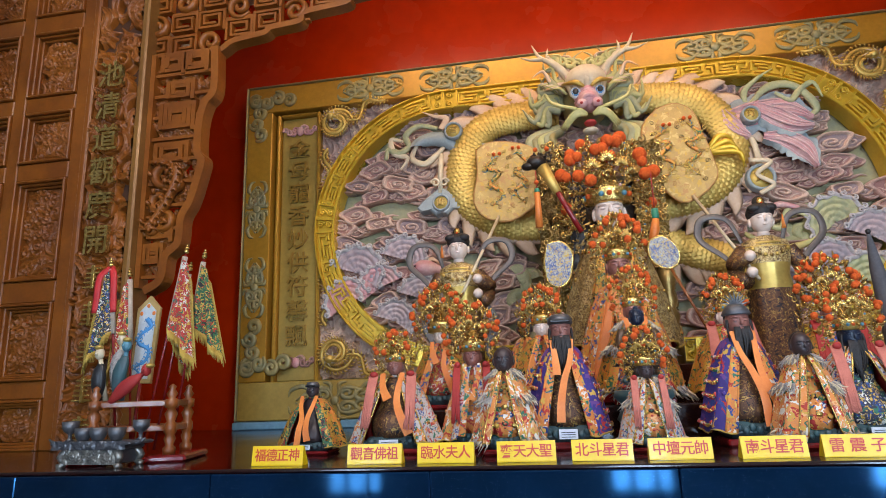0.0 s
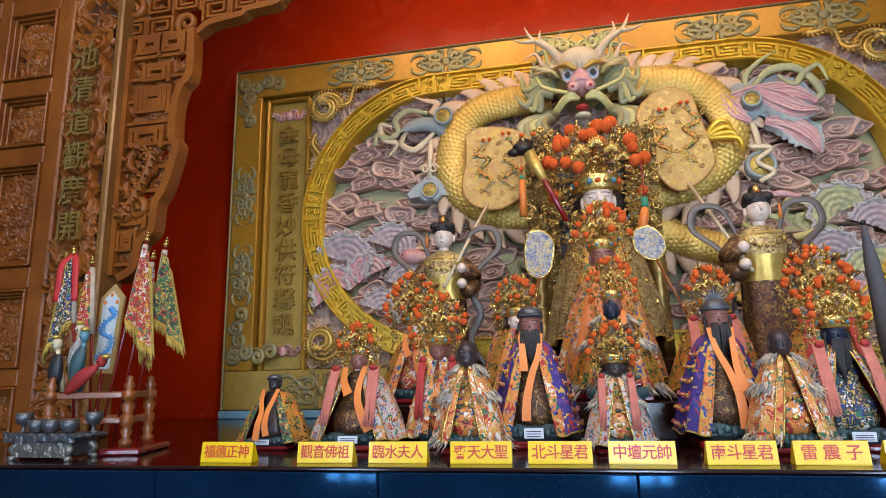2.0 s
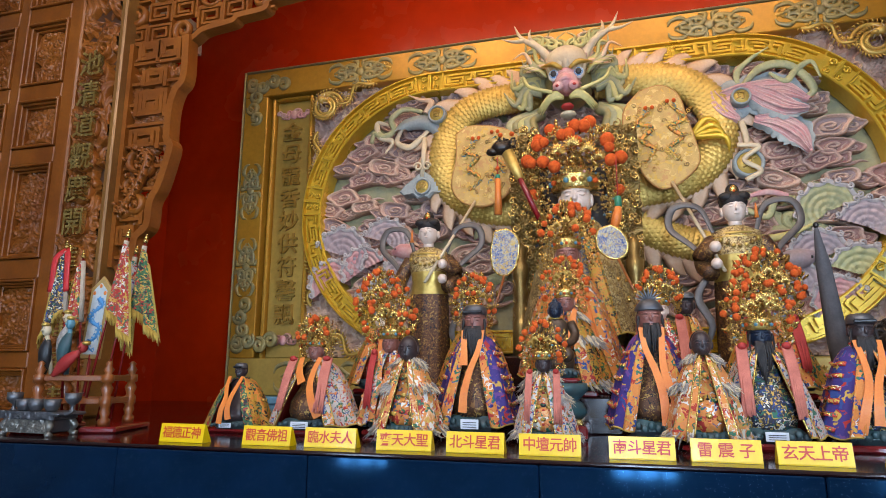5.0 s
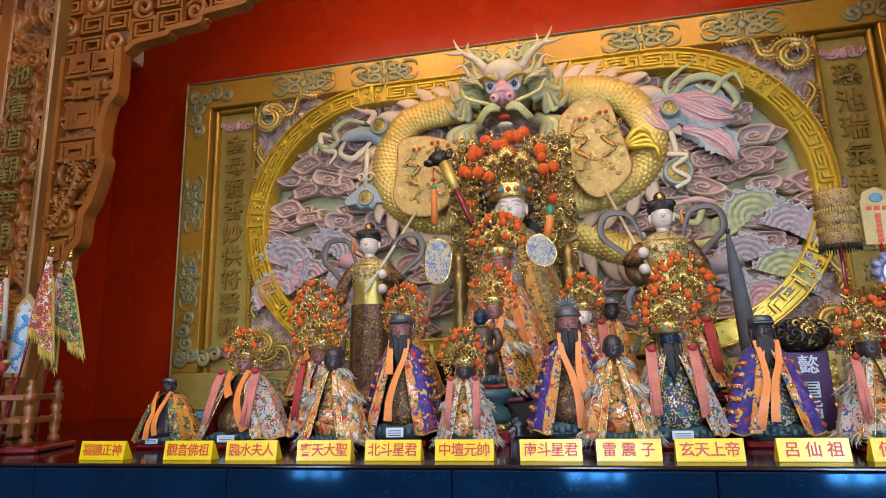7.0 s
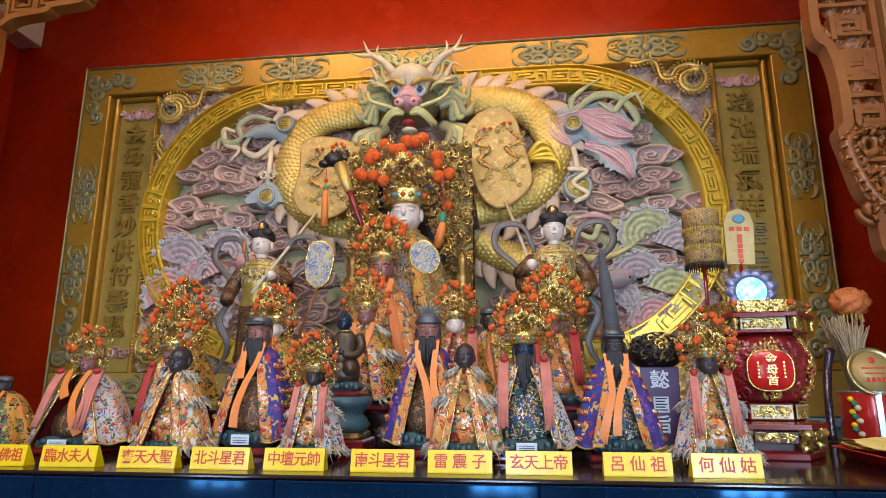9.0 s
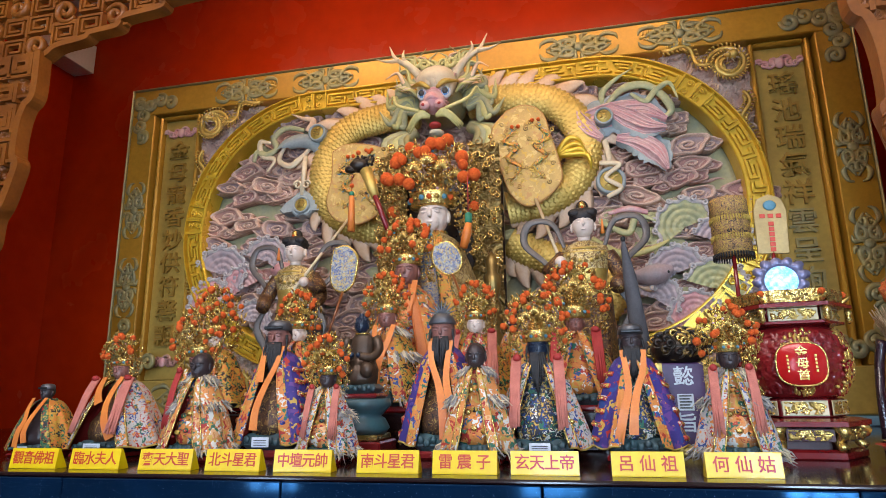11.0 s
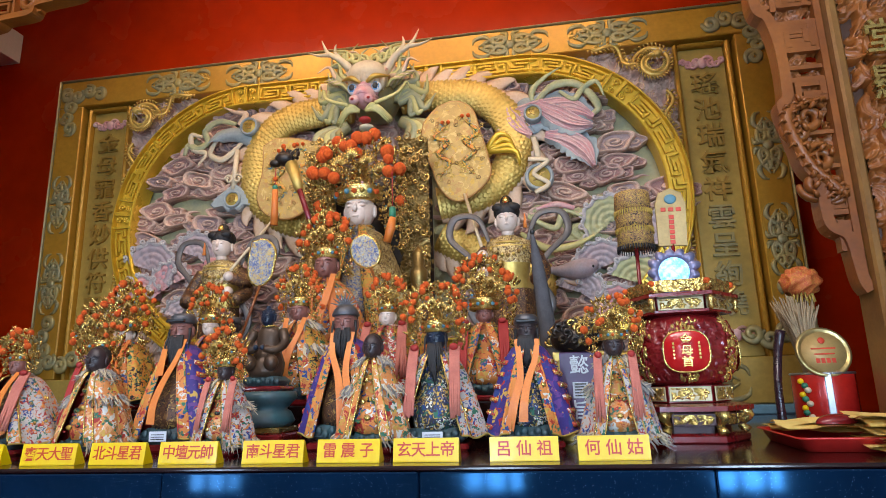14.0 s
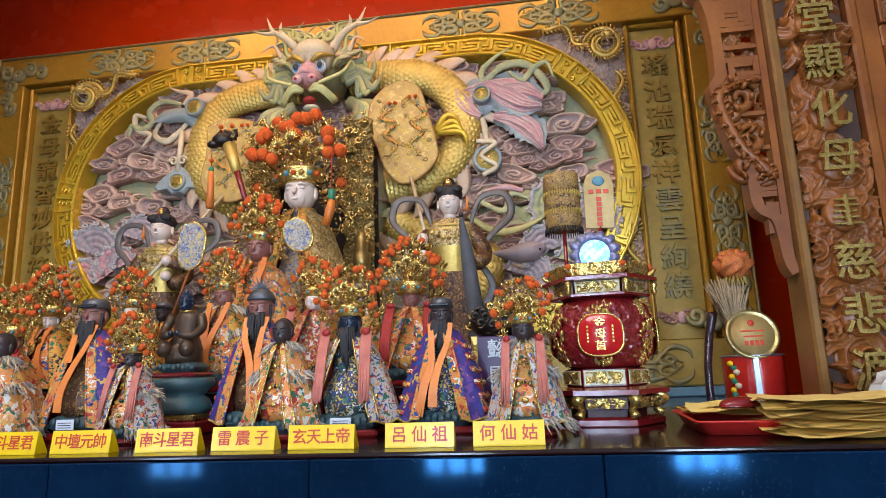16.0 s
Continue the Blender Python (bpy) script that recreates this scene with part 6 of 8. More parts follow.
def statue(name, label, x, y, z, H, W, robe, inner, skin, seed, turn=0.0, hat=None, beard=0.0, stole=None, border=None, poms=20, ch=0.0, cw=1.0, cloak=True, tassel=None, fur=False, base=None, tag=False, head=1.0, pom=0.0105, lean=0.0, wide=0.0):
    """A seated temple statue in a cloth cloak, one mesh, facing -y."""
    rg = np.random.default_rng(seed)
    W = W * 0.84
    b = Mesh()
    base = base or M["green_base"]
    b.box((-W * 0.40, -W * 0.36, 0), (W * 0.40, W * 0.30, H * 0.055), M["red_wood"], 0.006)
    b.box((-W * 0.36, -W * 0.33, H * 0.056), (W * 0.36, W * 0.27, H * 0.17), base, 0.016)
    for k in range(9):
        u = (k - 4) / 4
        b.ball((u * W * 0.33, -W * 0.33, H * (0.11 + 0.02 * (k % 2))), (W * 0.05, W * 0.03, H * 0.03), base, 5, 6)
    # body
    n = 28
    ph = np.linspace(0, 2 * math.pi, n, endpoint=False)
    prof = [(0.16, 0.33, 0.30, -0.05), (0.24, 0.36, 0.32, -0.05), (0.34, 0.36, 0.31, -0.04), (0.42, 0.30, 0.26, -0.01), (0.50, 0.25, 0.20, 0.02), (0.62, 0.25, 0.18, 0.03), (0.72, 0.25, 0.16, 0.04), (0.775, 0.17, 0.12, 0.04), (0.80, 0.07, 0.07, 0.03)]
    rows = []
    for zz, rx, ry, oy in prof:
        fold = 1 + (0.05 if zz < 0.45 else 0.025) * np.cos(9 * ph + 6 * zz + seed)
        rows.append(np.stack([W * 0.86 * rx * np.cos(ph) * fold, W * (0.86 * ry * np.sin(ph) * fold + oy), np.full(n, H * zz)], -1))
    b.grid(np.array(rows), inner, wrap_v=True, caps=True)
    for s in (-1, 1) if not cloak else ():
        b.ball((s * W * 0.2, -W * 0.30, H * 0.33), (W * 0.13, W * 0.12, H * 0.10), inner)
        b.tube(bezier([(s * W * 0.26, W * 0.02, H * 0.73), (s * W * 0.34, -W * 0.06, H * 0.58), (s * W * 0.26, -W * 0.24, H * 0.48), (s * W * 0.08, -W * 0.34, H * 0.5)], 10), (W * 0.09, W * 0.07), inner, 8)
        b.ball((s * W * 0.06, -W * 0.36, H * 0.51), (W * 0.05, W * 0.045, H * 0.035), skin, 6, 8)
    # cloak with folds, border and hem
    if cloak:
        nu, nv = 46, 16
        u = np.linspace(-1, 1, nu)
        v = np.linspace(0, 1, nv)
        U, V = np.meshgrid(u, v, indexing="ij")
        gap = 0.13 + 0.30 * V + wide
        ang = math.pi / 2 + U * (math.pi - gap)
        rad = W * (0.13 + 0.46 * V ** 0.62) * (1 + 0.05 * V * np.cos(U * 22 + seed) + 0.02 * np.cos(U * 47))
        px = rad * np.cos(ang) * 1.0
        py = rad * np.sin(ang) * 0.92 + W * 0.03
        pz = H * (0.805 - 0.70 * V ** 1.15) + H * 0.015 * np.cos(U * 22 + seed) * V - H * 0.03 * (1 - V) * np.abs(np.cos(ang))
        outer = np.stack([px, py, pz], -1)
        inn = np.stack([px * 0.965, py * 0.965, pz], -1)
        bo = border or robe
        b.grid(outer[2:-2], robe)
        b.grid(outer[:3], bo)
        b.grid(outer[-3:], bo)
        b.grid(inn, M["crimson"])
        edge = M["paint_gold"] if bo is robe else bo
        for row in (outer[0], outer[-1], outer[2], outer[-3]):
            b.tube(row, W * 0.013, edge, 5)
        b.tube(outer[:, -1], W * 0.012, M["yellow_fringe"], 5)
        # raised embroidery
        for k in range(26):
            i, j = rg.integers(1, nu - 1), rg.integers(3, nv - 1)
            if abs(u[i]) > 0.35:
                p = outer[i, j]
                b.ball(p, (W * rg.uniform(0.015, 0.035), W * 0.02, W * rg.uniform(0.015, 0.035)), rg.choice((M["paint_gold"], BR["gold"], robe)), 5, 6)
        if robe is BR["purple"]:
            for j in range(4, nv - 1, 2):
                for lo_, hi_ in ((nu - 15, nu - 5), (5, 15)):
                    b.tube(outer[lo_:hi_, j] * np.array((1.012, 1.012, 1)), W * 0.036, BR["redsilk"], 6, 0.6)
                    b.tube(outer[lo_ + 1:hi_ - 1, j] * np.array((1.035, 1.035, 1)), W * 0.017, M["paint_gold"], 5)
    # collar, knotted sash and padded ornaments on the chest and lap
    b.tube(np.array([(W * 0.12 * math.cos(t), W * (0.03 + 0.11 * math.sin(t)), H * 0.785) for t in np.linspace(0, 2 * math.pi, 16)]), W * 0.022, border or M["paint_gold"], 6)
    if fur:
        for zz, gap_ in ((0.62, 0.07), (0.44, 0.10), (0.29, 0.15)):
            dpt = np.interp(zz, [0.25, 0.35, 0.45, 0.65], [0.335, 0.325, 0.25, 0.15])
            for s in (-1, 0, 1):
                b.ball((s * W * gap_, -W * dpt, H * (zz - 0.02 * abs(s))), (W * 0.055, W * 0.022, H * 0.024), (M["paint_gold"], BR["gold"], BR["green"])[(int(zz * 100) + s + seed) % 3], 6, 8)
                b.ball((s * W * gap_ * 1.4, -W * (dpt + 0.02), H * (zz - 0.055)), (W * 0.03, W * 0.015, H * 0.012), (M["crimson"], BR["gold"], M["orange"])[(s + seed) % 3], 5, 7)
    if fur:
        for k in range(420):
            a = math.pi / 2 + rg.uniform(-2.7, 2.7)
            vv = rg.choice((0.06, 0.45, 0.98)) + rg.uniform(-0.05, 0.04)
            r = W * (0.13 + 0.46 * max(vv, 0.01) ** 0.62)
            p = np.array((r * math.cos(a), r * math.sin(a) * 0.92 + W * 0.03, H * (0.805 - 0.70 * max(vv, 0.01) ** 1.15)))
            d = np.array((math.cos(a), math.sin(a) * 0.8, -0.9)) * W * rg.uniform(0.07, 0.15)
            b.tube([p, p + d * 0.6 + rg.normal(0, 0.003, 3), p + d + rg.normal(0, 0.006, 3)], [W * 0.018, W * 0.012, 0.0004], M["fur"] if k % 3 else M["cream"], 4)
    # stoles and tassels down the front
    def front(xx, zz, out=0.0):
        f = np.interp(zz / H, [0.1, 0.2, 0.35, 0.45, 0.55, 0.78], [0.46, 0.46, 0.45, 0.40, 0.31, 0.17])
        return (xx * W, -W * (f * math.sqrt(max(0.05, 1 - (xx / 0.6) ** 2)) + out), zz)
    if stole:
        for s in (-1, 1):
            lean_x = 0.05 * ((seed * 7) % 5 - 2) / 2
            q = bezier([front(s * 0.13, H * 0.81), front(s * 0.10, H * 0.66, 0.05), front(s * 0.05 + lean_x, H * 0.50, 0.03), front(s * 0.06 + lean_x * 2.4, H * 0.34, 0.03), front(s * 0.09 + lean_x * 3.4, H * (0.17 + 0.03 * s), 0.03)], 16)
            if s < 0 and seed % 3 == 2:
                q = q[:len(q) // 2]
            if s > 0 and seed % 3 == 0:
                q = q[:2 * len(q) // 3]
            b.tube(q, (W * 0.045, W * 0.06, W * 0.08), stole, 4, 0.09, normal=(0, -1, 0.25), smooth=False)
    if tassel:
        for s in (-1, 1):
            b.ball(front(s * 0.24, H * 0.80, 0.05), (W * 0.055, W * 0.04, H * 0.03), M["crimson"], 6, 8)
            for k in range(9):
                xx = s * (0.20 + 0.012 * k)
                b.tube(bezier([front(xx, H * 0.80, 0.02), front(xx * 1.05, H * 0.6, 0.07), front(xx * 1.1 + rg.uniform(-0.02, 0.02), H * rg.uniform(0.24, 0.30), 0.06)], 7), W * 0.016, tassel, 5)
    if tag:
        b.box((-W * 0.12, -W * 0.435, H * 0.08), (W * 0.12, -W * 0.42, H * 0.15), M["paper"], 0.001)
        for k in range(3):
            b.box((-W * 0.09, -W * 0.440, H * (0.093 + 0.016 * k)), (W * 0.09, -W * 0.4345, H * (0.098 + 0.016 * k)), M["black"], 0.0004)
    # head
    hr = H * 0.105 * head
    hz = H * 0.885
    hy = -W * 0.03
    b.lathe([(hr * 0.5, 0), (hr * 0.45, hr * 0.9)], skin, (0, hy + 0.004, H * 0.77), 10)
    b.ball((0, hy, hz), (hr * 0.82, hr * 0.88, hr * 1.08), skin, 14, 16)
    b.ball((0, hy - hr * 0.45, hz - hr * 0.35), (hr * 0.52, hr * 0.45, hr * 0.6), skin, 9, 12)
    b.tube([(0, hy - hr * 0.78, hz + hr * 0.25), (0, hy - hr * 0.93, hz), (0, hy - hr * 1.02, hz - hr * 0.2), (0, hy - hr * 0.85, hz - hr * 0.28)], [hr * 0.07, hr * 0.1, hr * 0.15, hr * 0.08], skin, 6)
    for s in (-1, 1):
        b.ball((s * hr * 0.82, hy + hr * 0.05, hz - hr * 0.1), (hr * 0.12, hr * 0.2, hr * 0.36), skin, 6, 8)
    for s in (-1, 1):
        b.tube(bezier([(s * hr * 0.14, hy - hr * 0.86, hz + hr * 0.20), (s * hr * 0.38, hy - hr * 0.84, hz + hr * 0.28), (s * hr * 0.62, hy - hr * 0.64, hz + hr * 0.18)], 7), (hr * 0.03, hr * 0.07, hr * 0.03), skin, 5)
        b.ball((s * hr * 0.36, hy - hr * 0.78, hz + hr * 0.04), (hr * 0.19, hr * 0.10, hr * 0.08), skin, 6, 8)
    b.ball((0, hy - hr * 0.84, hz - hr * 0.52), (hr * 0.20, hr * 0.10, hr * 0.09), skin, 6, 8)
    b.ball((0, hy + hr * 0.28, hz + hr * 0.18), (hr * 0.84, hr * 0.8, hr * 0.98), M["hair"], 10, 14)
    if hat == "cap":
        b.lathe([(hr * 0.95, 0), (hr * 1.0, hr * 0.1), (hr * 0.92, hr * 0.5), (hr * 0.7, hr * 0.72), (hr * 0.2, hr * 0.8)], M["pewter"], (0, hy, hz + hr * 0.45), 14, 0.95, 1.0)
        b.box((-hr * 0.75, hy - hr * 1.05, hz + hr * 0.5), (hr * 0.75, hy - hr * 0.85, hz + hr * 0.75), M["black"], 0.003)
    elif hat == "bun":
        for k in range(60):
            a, e = rg.uniform(0, 6.28), rg.uniform(0.1, 1.2)
            b.ball((hr * 0.86 * math.cos(a) * math.cos(e), hy + hr * 0.1 + hr * 0.86 * math.sin(a) * math.cos(e), hz + hr * 0.2 + hr * 0.9 * math.sin(e)), hr * 0.13, M["skin_blue"], 4, 6)
        b.ball((0, hy, hz + hr * 1.2), hr * 0.32, M["skin_blue"], 6, 8)
    elif hat == "phoenix":
        b.lathe([(hr * 0.95, 0), (hr * 1.0, hr * 0.1), (hr * 0.8, hr * 0.5), (hr * 0.5, hr * 0.8)], M["pewter"], (0, hy, hz + hr * 0.45), 14)
        for k in range(9):
            a = (k - 4) * 0.32
            t0 = np.array((0, hy, hz + hr * 1.1))
            tip = t0 + np.array((math.sin(a), -0.15, math.cos(a))) * hr * 1.1
            b.tube(bezier([t0, (t0 + tip) / 2 + np.array((0, -0.008, 0)), tip], 6), np.linspace(hr * 0.16, 0.001, 6), M["pewter"], 5, 0.3)
    if beard:
        for k in range(26):
            xx = rg.uniform(-0.5, 0.5) * hr
            L = beard * H * rg.uniform(0.75, 1.05) * (1 - abs(xx / hr) * 0.6)
            p0 = np.array((xx, hy - hr * 0.78, hz - hr * 0.45))
            b.tube(bezier([p0, p0 + np.array((xx * 0.3, -hr * 0.25, -L * 0.5)), p0 + np.array((-xx * 0.3, -hr * 0.15, -L))], 7), np.linspace(hr * 0.13, hr * 0.03, 7), M["hair"], 5)
        for s in (-1, 1):
            b.tube(bezier([(s * hr * 0.75, hy - hr * 0.3, hz + hr * 0.1), (s * hr * 0.85, hy - hr * 0.45, hz - hr * 0.6), (s * hr * 0.8, hy - hr * 0.6, hz - hr * 0.6 - beard * H * 0.6)], 7), np.linspace(hr * 0.14, hr * 0.03, 7), M["hair"], 5)
    if ch:
        crown(b, (0, hy, hz + hr * 0.40), hr * 2.1 * cw, ch, rg, poms, pom)
    o = b.link(name, None, pose(x, y, z, lean, 0, turn))
    return tagged(o, label, "statue", "temple statues")

# ---- front row and the rows behind it ----
FR = 2.34
statue("deity_statue", "small dark statue in green and gold cape with paper labels", -0.94, 2.36, TOP, 0.25, 0.25, BR["gold"], M["skin_dark"], M["skin_dark"], 1, wide=0.25, border=BR["green"], hat="cap", tag=True, stole=M["orange"])
statue("deity_statue", "red-faced statue in white floral cape with gold crown", -0.625, 2.36, TOP, 0.335, 0.33, BR["white"], BR["brown"], M["skin_red"], 2, wide=0.18, border=BR["white"], stole=M["orange"], ch=0.11, cw=2.0, poms=20, tag=True, tassel=M["salmon"])
statue("deity_statue", "crowned statue in orange and white embroidered robe", -0.35, 2.41, TOP, 0.365, 0.25, BR["motley"], BR["orange"], M["skin_red"], 3, border=BR["white"], ch=0.17, cw=2.4, poms=36, tassel=M["crimson"], stole=BR["orange"], pom=0.011)
statue("deity_statue", "black monkey-faced statue in fur-trimmed orange brocade", -0.225, 2.24, TOP, 0.335, 0.235, BR["motley"], BR["orange"], M["skin_dark"], 4, fur=True, head=1.15)
statue("deity_statue", "long-bearded statue in violet and orange brocade cape", -0.03, 2.40, TOP, 0.45, 0.30, BR["purple"], BR["brown"], M["skin_red"], 5, wide=0.10, border=BR["orange"], hat="cap", beard=0.28, stole=M["orange"], tag=True)
statue("deity_statue", "small crowned statue in fur robe with salmon tassels", 0.225, 2.24, TOP, 0.28, 0.20, BR["white"], BR["motley"], M["skin_dark"], 6, fur=True, ch=0.12, cw=2.3, poms=24, tassel=M["salmon"], pom=0.010)
statue("deity_statue", "black-bearded statue in violet and orange cape", 0.56, 2.40, TOP, 0.45, 0.30, BR["purple"], BR["brown"], M["skin_red"], 7, wide=0.14, border=BR["orange"], hat="phoenix", beard=0.24, stole=M["orange"], turn=3)
statue("deity_statue", "small black-faced statue in fur and orange brocade", 0.695, 2.25, TOP, 0.345, 0.23, BR["motley"], BR["orange"], M["skin_dark"], 8, fur=True, head=1.0)
statue("deity_statue", "blue-black faced crowned statue with long black beard", 0.875, 2.34, TOP, 0.375, 0.30, BR["white"], BR["dark"], M["skin_blue"], 9, wide=0.16, border=BR["white"], ch=0.15, cw=2.3, poms=34, beard=0.34, tassel=M["salmon"], tag=True)
statue("deity_statue", "black-bearded statue in orange and violet cape", 1.155, 2.36, TOP, 0.39, 0.28, BR["purple"], BR["dark"], M["skin_dark"], 10, border=BR["orange"], hat="cap", beard=0.28, stole=M["orange"])
statue("deity_statue", "crowned statue in fur robe with salmon tassels", 1.40, 2.24, TOP, 0.32, 0.22, BR["white"], BR["motley"], M["skin_dark"], 11, fur=True, ch=0.12, cw=2.2, poms=24, tassel=M["salmon"], turn=-4)

# second row, on stepped risers
b = Mesh()
b.box((-0.72, 2.60, TOP), (1.28, 3.19, TOP + 0.13), M["altar_top"], 0.005)
tagged(b.link("low_riser"), "dark lacquered riser under the rear statues", "riser")
R2 = TOP + 0.13
b = Mesh()
b.box((-0.10, -0.095, 0), (0.10, 0.095, 0.045), M["red_wood"], 0.006)
b.box((-0.085, -0.08, 0.046), (0.085, 0.08, 0.065), M["paint_gold"], 0.004)
b.lathe([(0.085, 0.066), (0.10, 0.085), (0.085, 0.115), (0.07, 0.125), (0.085, 0.14), (0.105, 0.16), (0.10, 0.183)], M["green_base"], (0, 0, 0), 18)
tagged(b.link("lotus_pedestal", None, pose(0.245, 2.485, TOP)), "teal and gilt lotus pedestal under the black buddha", "pedestal")
statue("buddha_statue", "black seated buddha statue on a lotus pedestal", 0.245, 2.485, TOP + 0.185, 0.285, 0.235, M["buddha_robe"], M["buddha_robe"], M["skin_blue"], 12, hat="bun", cloak=False)
statue("deity_statue", "smiling crowned statue in orange and gold brocade", 0.265, 2.72, R2, 0.405, 0.34, BR["gold"], BR["orange"], M["skin_red"], 13, border=BR["orange"], ch=0.155, cw=2.0, poms=34, stole=M["orange"], fur=True)
statue("deity_statue", "painted-face crowned statue in red sash and brocade", 0.615, 2.74, R2, 0.365, 0.33, BR["gold"], BR["redsilk"], M["skin_pale"], 14, border=BR["redsilk"], ch=0.14, cw=2.1, poms=34, tassel=M["salmon"])
statue("deity_statue", "red-faced statue with tall crown in orange brocade", 0.99, 2.74, R2, 0.355, 0.34, BR["gold"], BR["orange"], M["skin_red"], 15, border=BR["orange"], ch=0.20, cw=3.0, poms=50, tassel=M["crimson"], pom=0.013)
statue("deity_statue", "pale crowned statue in gold and orange brocade", -0.10, 2.70, R2, 0.35, 0.30, BR["gold"], BR["orange"], M["skin_pale"], 16, border=BR["orange"], ch=0.15, cw=2.3, poms=34)
statue("deity_statue", "small dark-faced statue in plain orange robe", -0.185, 3.03, R2, 0.385, 0.22, BR["orange"], M["orange"], M["skin_dark"], 20, border=BR["gold"], hat="cap")
statue("deity_statue", "small dark-faced statue in plain orange robe", 0.735, 2.98, R2, 0.41, 0.22, BR["orange"], M["orange"], M["skin_dark"], 21, border=BR["gold"], hat="cap")
statue("deity_statue", "red-faced crowned statue in orange satin cape", 0.26, 3.03, R2, 0.68, 0.46, BR["orange"], BR["orange"], M["skin_red"], 18, border=M["orange"], ch=0.20, cw=1.95, poms=30, stole=M["orange"], pom=0.017, wide=0.12, head=0.9)
statue("deity_statue", "pale-faced statue with tall crown and red sash", -0.535, 2.80, R2, 0.345, 0.30, BR["gold"], BR["redsilk"], M["skin_pale"], 17, border=BR["orange"], ch=0.20, cw=3.0, poms=46, stole=M["orange"], pom=0.013)
# great statue
b = Mesh()
b.box((-0.12, 3.20, TOP), (0.66, 3.655, TOP + 0.29), M["altar_top"], 0.006)
tagged(b.link("throne_plinth"), "dark lacquered plinth under the great statue", "plinth")
statue("goddess_statue", "great pale-faced goddess statue in gold with towering crown", 0.285, 3.45, TOP + 0.29, 0.92, 0.60, BR["maid"], BR["blue"], M["skin_pale"], 19, border=BR["gold"], ch=0.36, cw=2.5, poms=30, pom=0.033, head=1.0)

# ---- name plates ----
NAMES = ("福德正神", "觀音佛祖", "臨水夫人", "齊天大聖", "北斗星君", "中壇元帥", "南斗星君", "雷 震 子", "玄天上帝", "呂 仙 祖", "何 仙 姑")
PX = (-0.905, -0.60, -0.387, -0.155, 0.055, 0.262, 0.50, 0.703, 0.903, 1.145, 1.356)
for k, (px, word) in enumerate(zip(PX, NAMES)):
    p = tagged(empty("name_plate", pose(px, 2.0, TOP, 0, 0, (k * 37 % 7 - 3) * 0.5)), "bent yellow plastic name plate with red characters", "sign", "name plates")
    b = Mesh()
    prof = [(-0.012, 0.0035), (-0.004, 0.057), (-0.001, 0.0575), (0.004, 0.054), (0.030, 0.0035), (0.030, 0.0005), (-0.012, 0.0005)]
    b.grid(np.array([[(xx, yy, zz) for yy, zz in prof] for xx in (-0.083, 0.083)]), M["plate"], wrap_v=True, caps=False, smooth=False)
    n = len(prof)
    b.add([(s * 0.083, yy, zz) for s in (-1, 1) for yy, zz in prof], [tuple(range(n)), tuple(range(2 * n - 1, n - 1, -1))], M["plate"], False)
    b.link("bent_plate", p)
    word = word.replace(" ", "")
    for i, ch in enumerate(word):
        writing("character", ch, 0.0385, M["ink"], p, pose((i - (len(word) - 1) / 2) * (0.0365 if len(word) == 4 else 0.049), -0.0092, 0.0285, 81.5, 0, 0), 0.0004)

# ---- things at the low-x end of the altar: cup stand, flag rack ----
b_stand = tagged(empty("cup_stand", pose(-1.56, 2.06, TOP, 0, 0, -4) @ Matrix.Diagonal((0.95, 0.9, 0.9, 1))), "dark pewter offering stand with a row of small wine cups", "cup stand")
b = Mesh()
b.box((-0.135, -0.055, 0.062), (0.135, 0.055, 0.076), M["pewter"], 0.004)
b.box((-0.165, -0.065, 0.077), (0.165, 0.065, 0.090), M["pewter"], 0.005)
for s in (-1, 1):
    b.tube(bezier([(s * 0.15, -0.03, 0.084), (s * 0.18, -0.03, 0.086), (s * 0.20, -0.03, 0.10)], 6), (0.010, 0.008, 0.003), M["pewter"], 6)
b.link("tray", b_stand)
b = Mesh()
relief_mesh(b, 0.30, 0.03, 5, M["pewter"], -0.066, 0, 0.078, depth=0.010, leaf=0.02, count=50, step=0.003)
relief_mesh(b, 0.22, 0.05, 6, M["pewter_pale"], -0.056, 0, 0.036, depth=0.012, leaf=0.022, count=60, step=0.003)
b.box((-0.11, -0.053, 0.012), (0.11, 0.05, 0.0615), M["pewter"], 0.004)
b.link("chased_frieze", b_stand)
for s in (-1, 1):
    for d in (-1, 1):
        b = Mesh()
        b.tube(bezier([(s * 0.10, d * 0.045, 0.06), (s * 0.12, d * 0.055, 0.035), (s * 0.105, d * 0.05, 0.015), (s * 0.125, d * 0.058, 0.002)], 10), (0.016, 0.014, 0.009, 0.014), M["pewter_pale"], 7)
        b.link("leg", b_stand)


def cup(name, x, y, z, tall, parent=None):
    b = Mesh()
    pr = [(0.012, 0), (0.013, 0.003), (0.006, 0.008), (0.006, 0.022), (0.018, 0.03), (0.026, 0.042), (0.027, 0.064), (0.024, 0.064), (0.021, 0.045), (0.001, 0.038)] if tall else [(0.016, 0), (0.018, 0.004), (0.026, 0.018), (0.028, 0.042), (0.025, 0.042), (0.022, 0.02), (0.001, 0.012)]
    b.lathe(pr, M["pewter"], (0, 0, 0), 18)
    return tagged(b.link(name, parent, pose(x, y, z)), "small dark pewter wine cup on a stand", "cup", "wine cups")


for x, y, tall in ((-0.125, 0.0, True), (-0.065, -0.01, False), (-0.005, -0.015, False), (0.06, -0.01, False), (0.14, 0.0, True)):
    c = cup("wine_cup", -1.56 + x, 2.06 + y, TOP + 0.0815, tall)

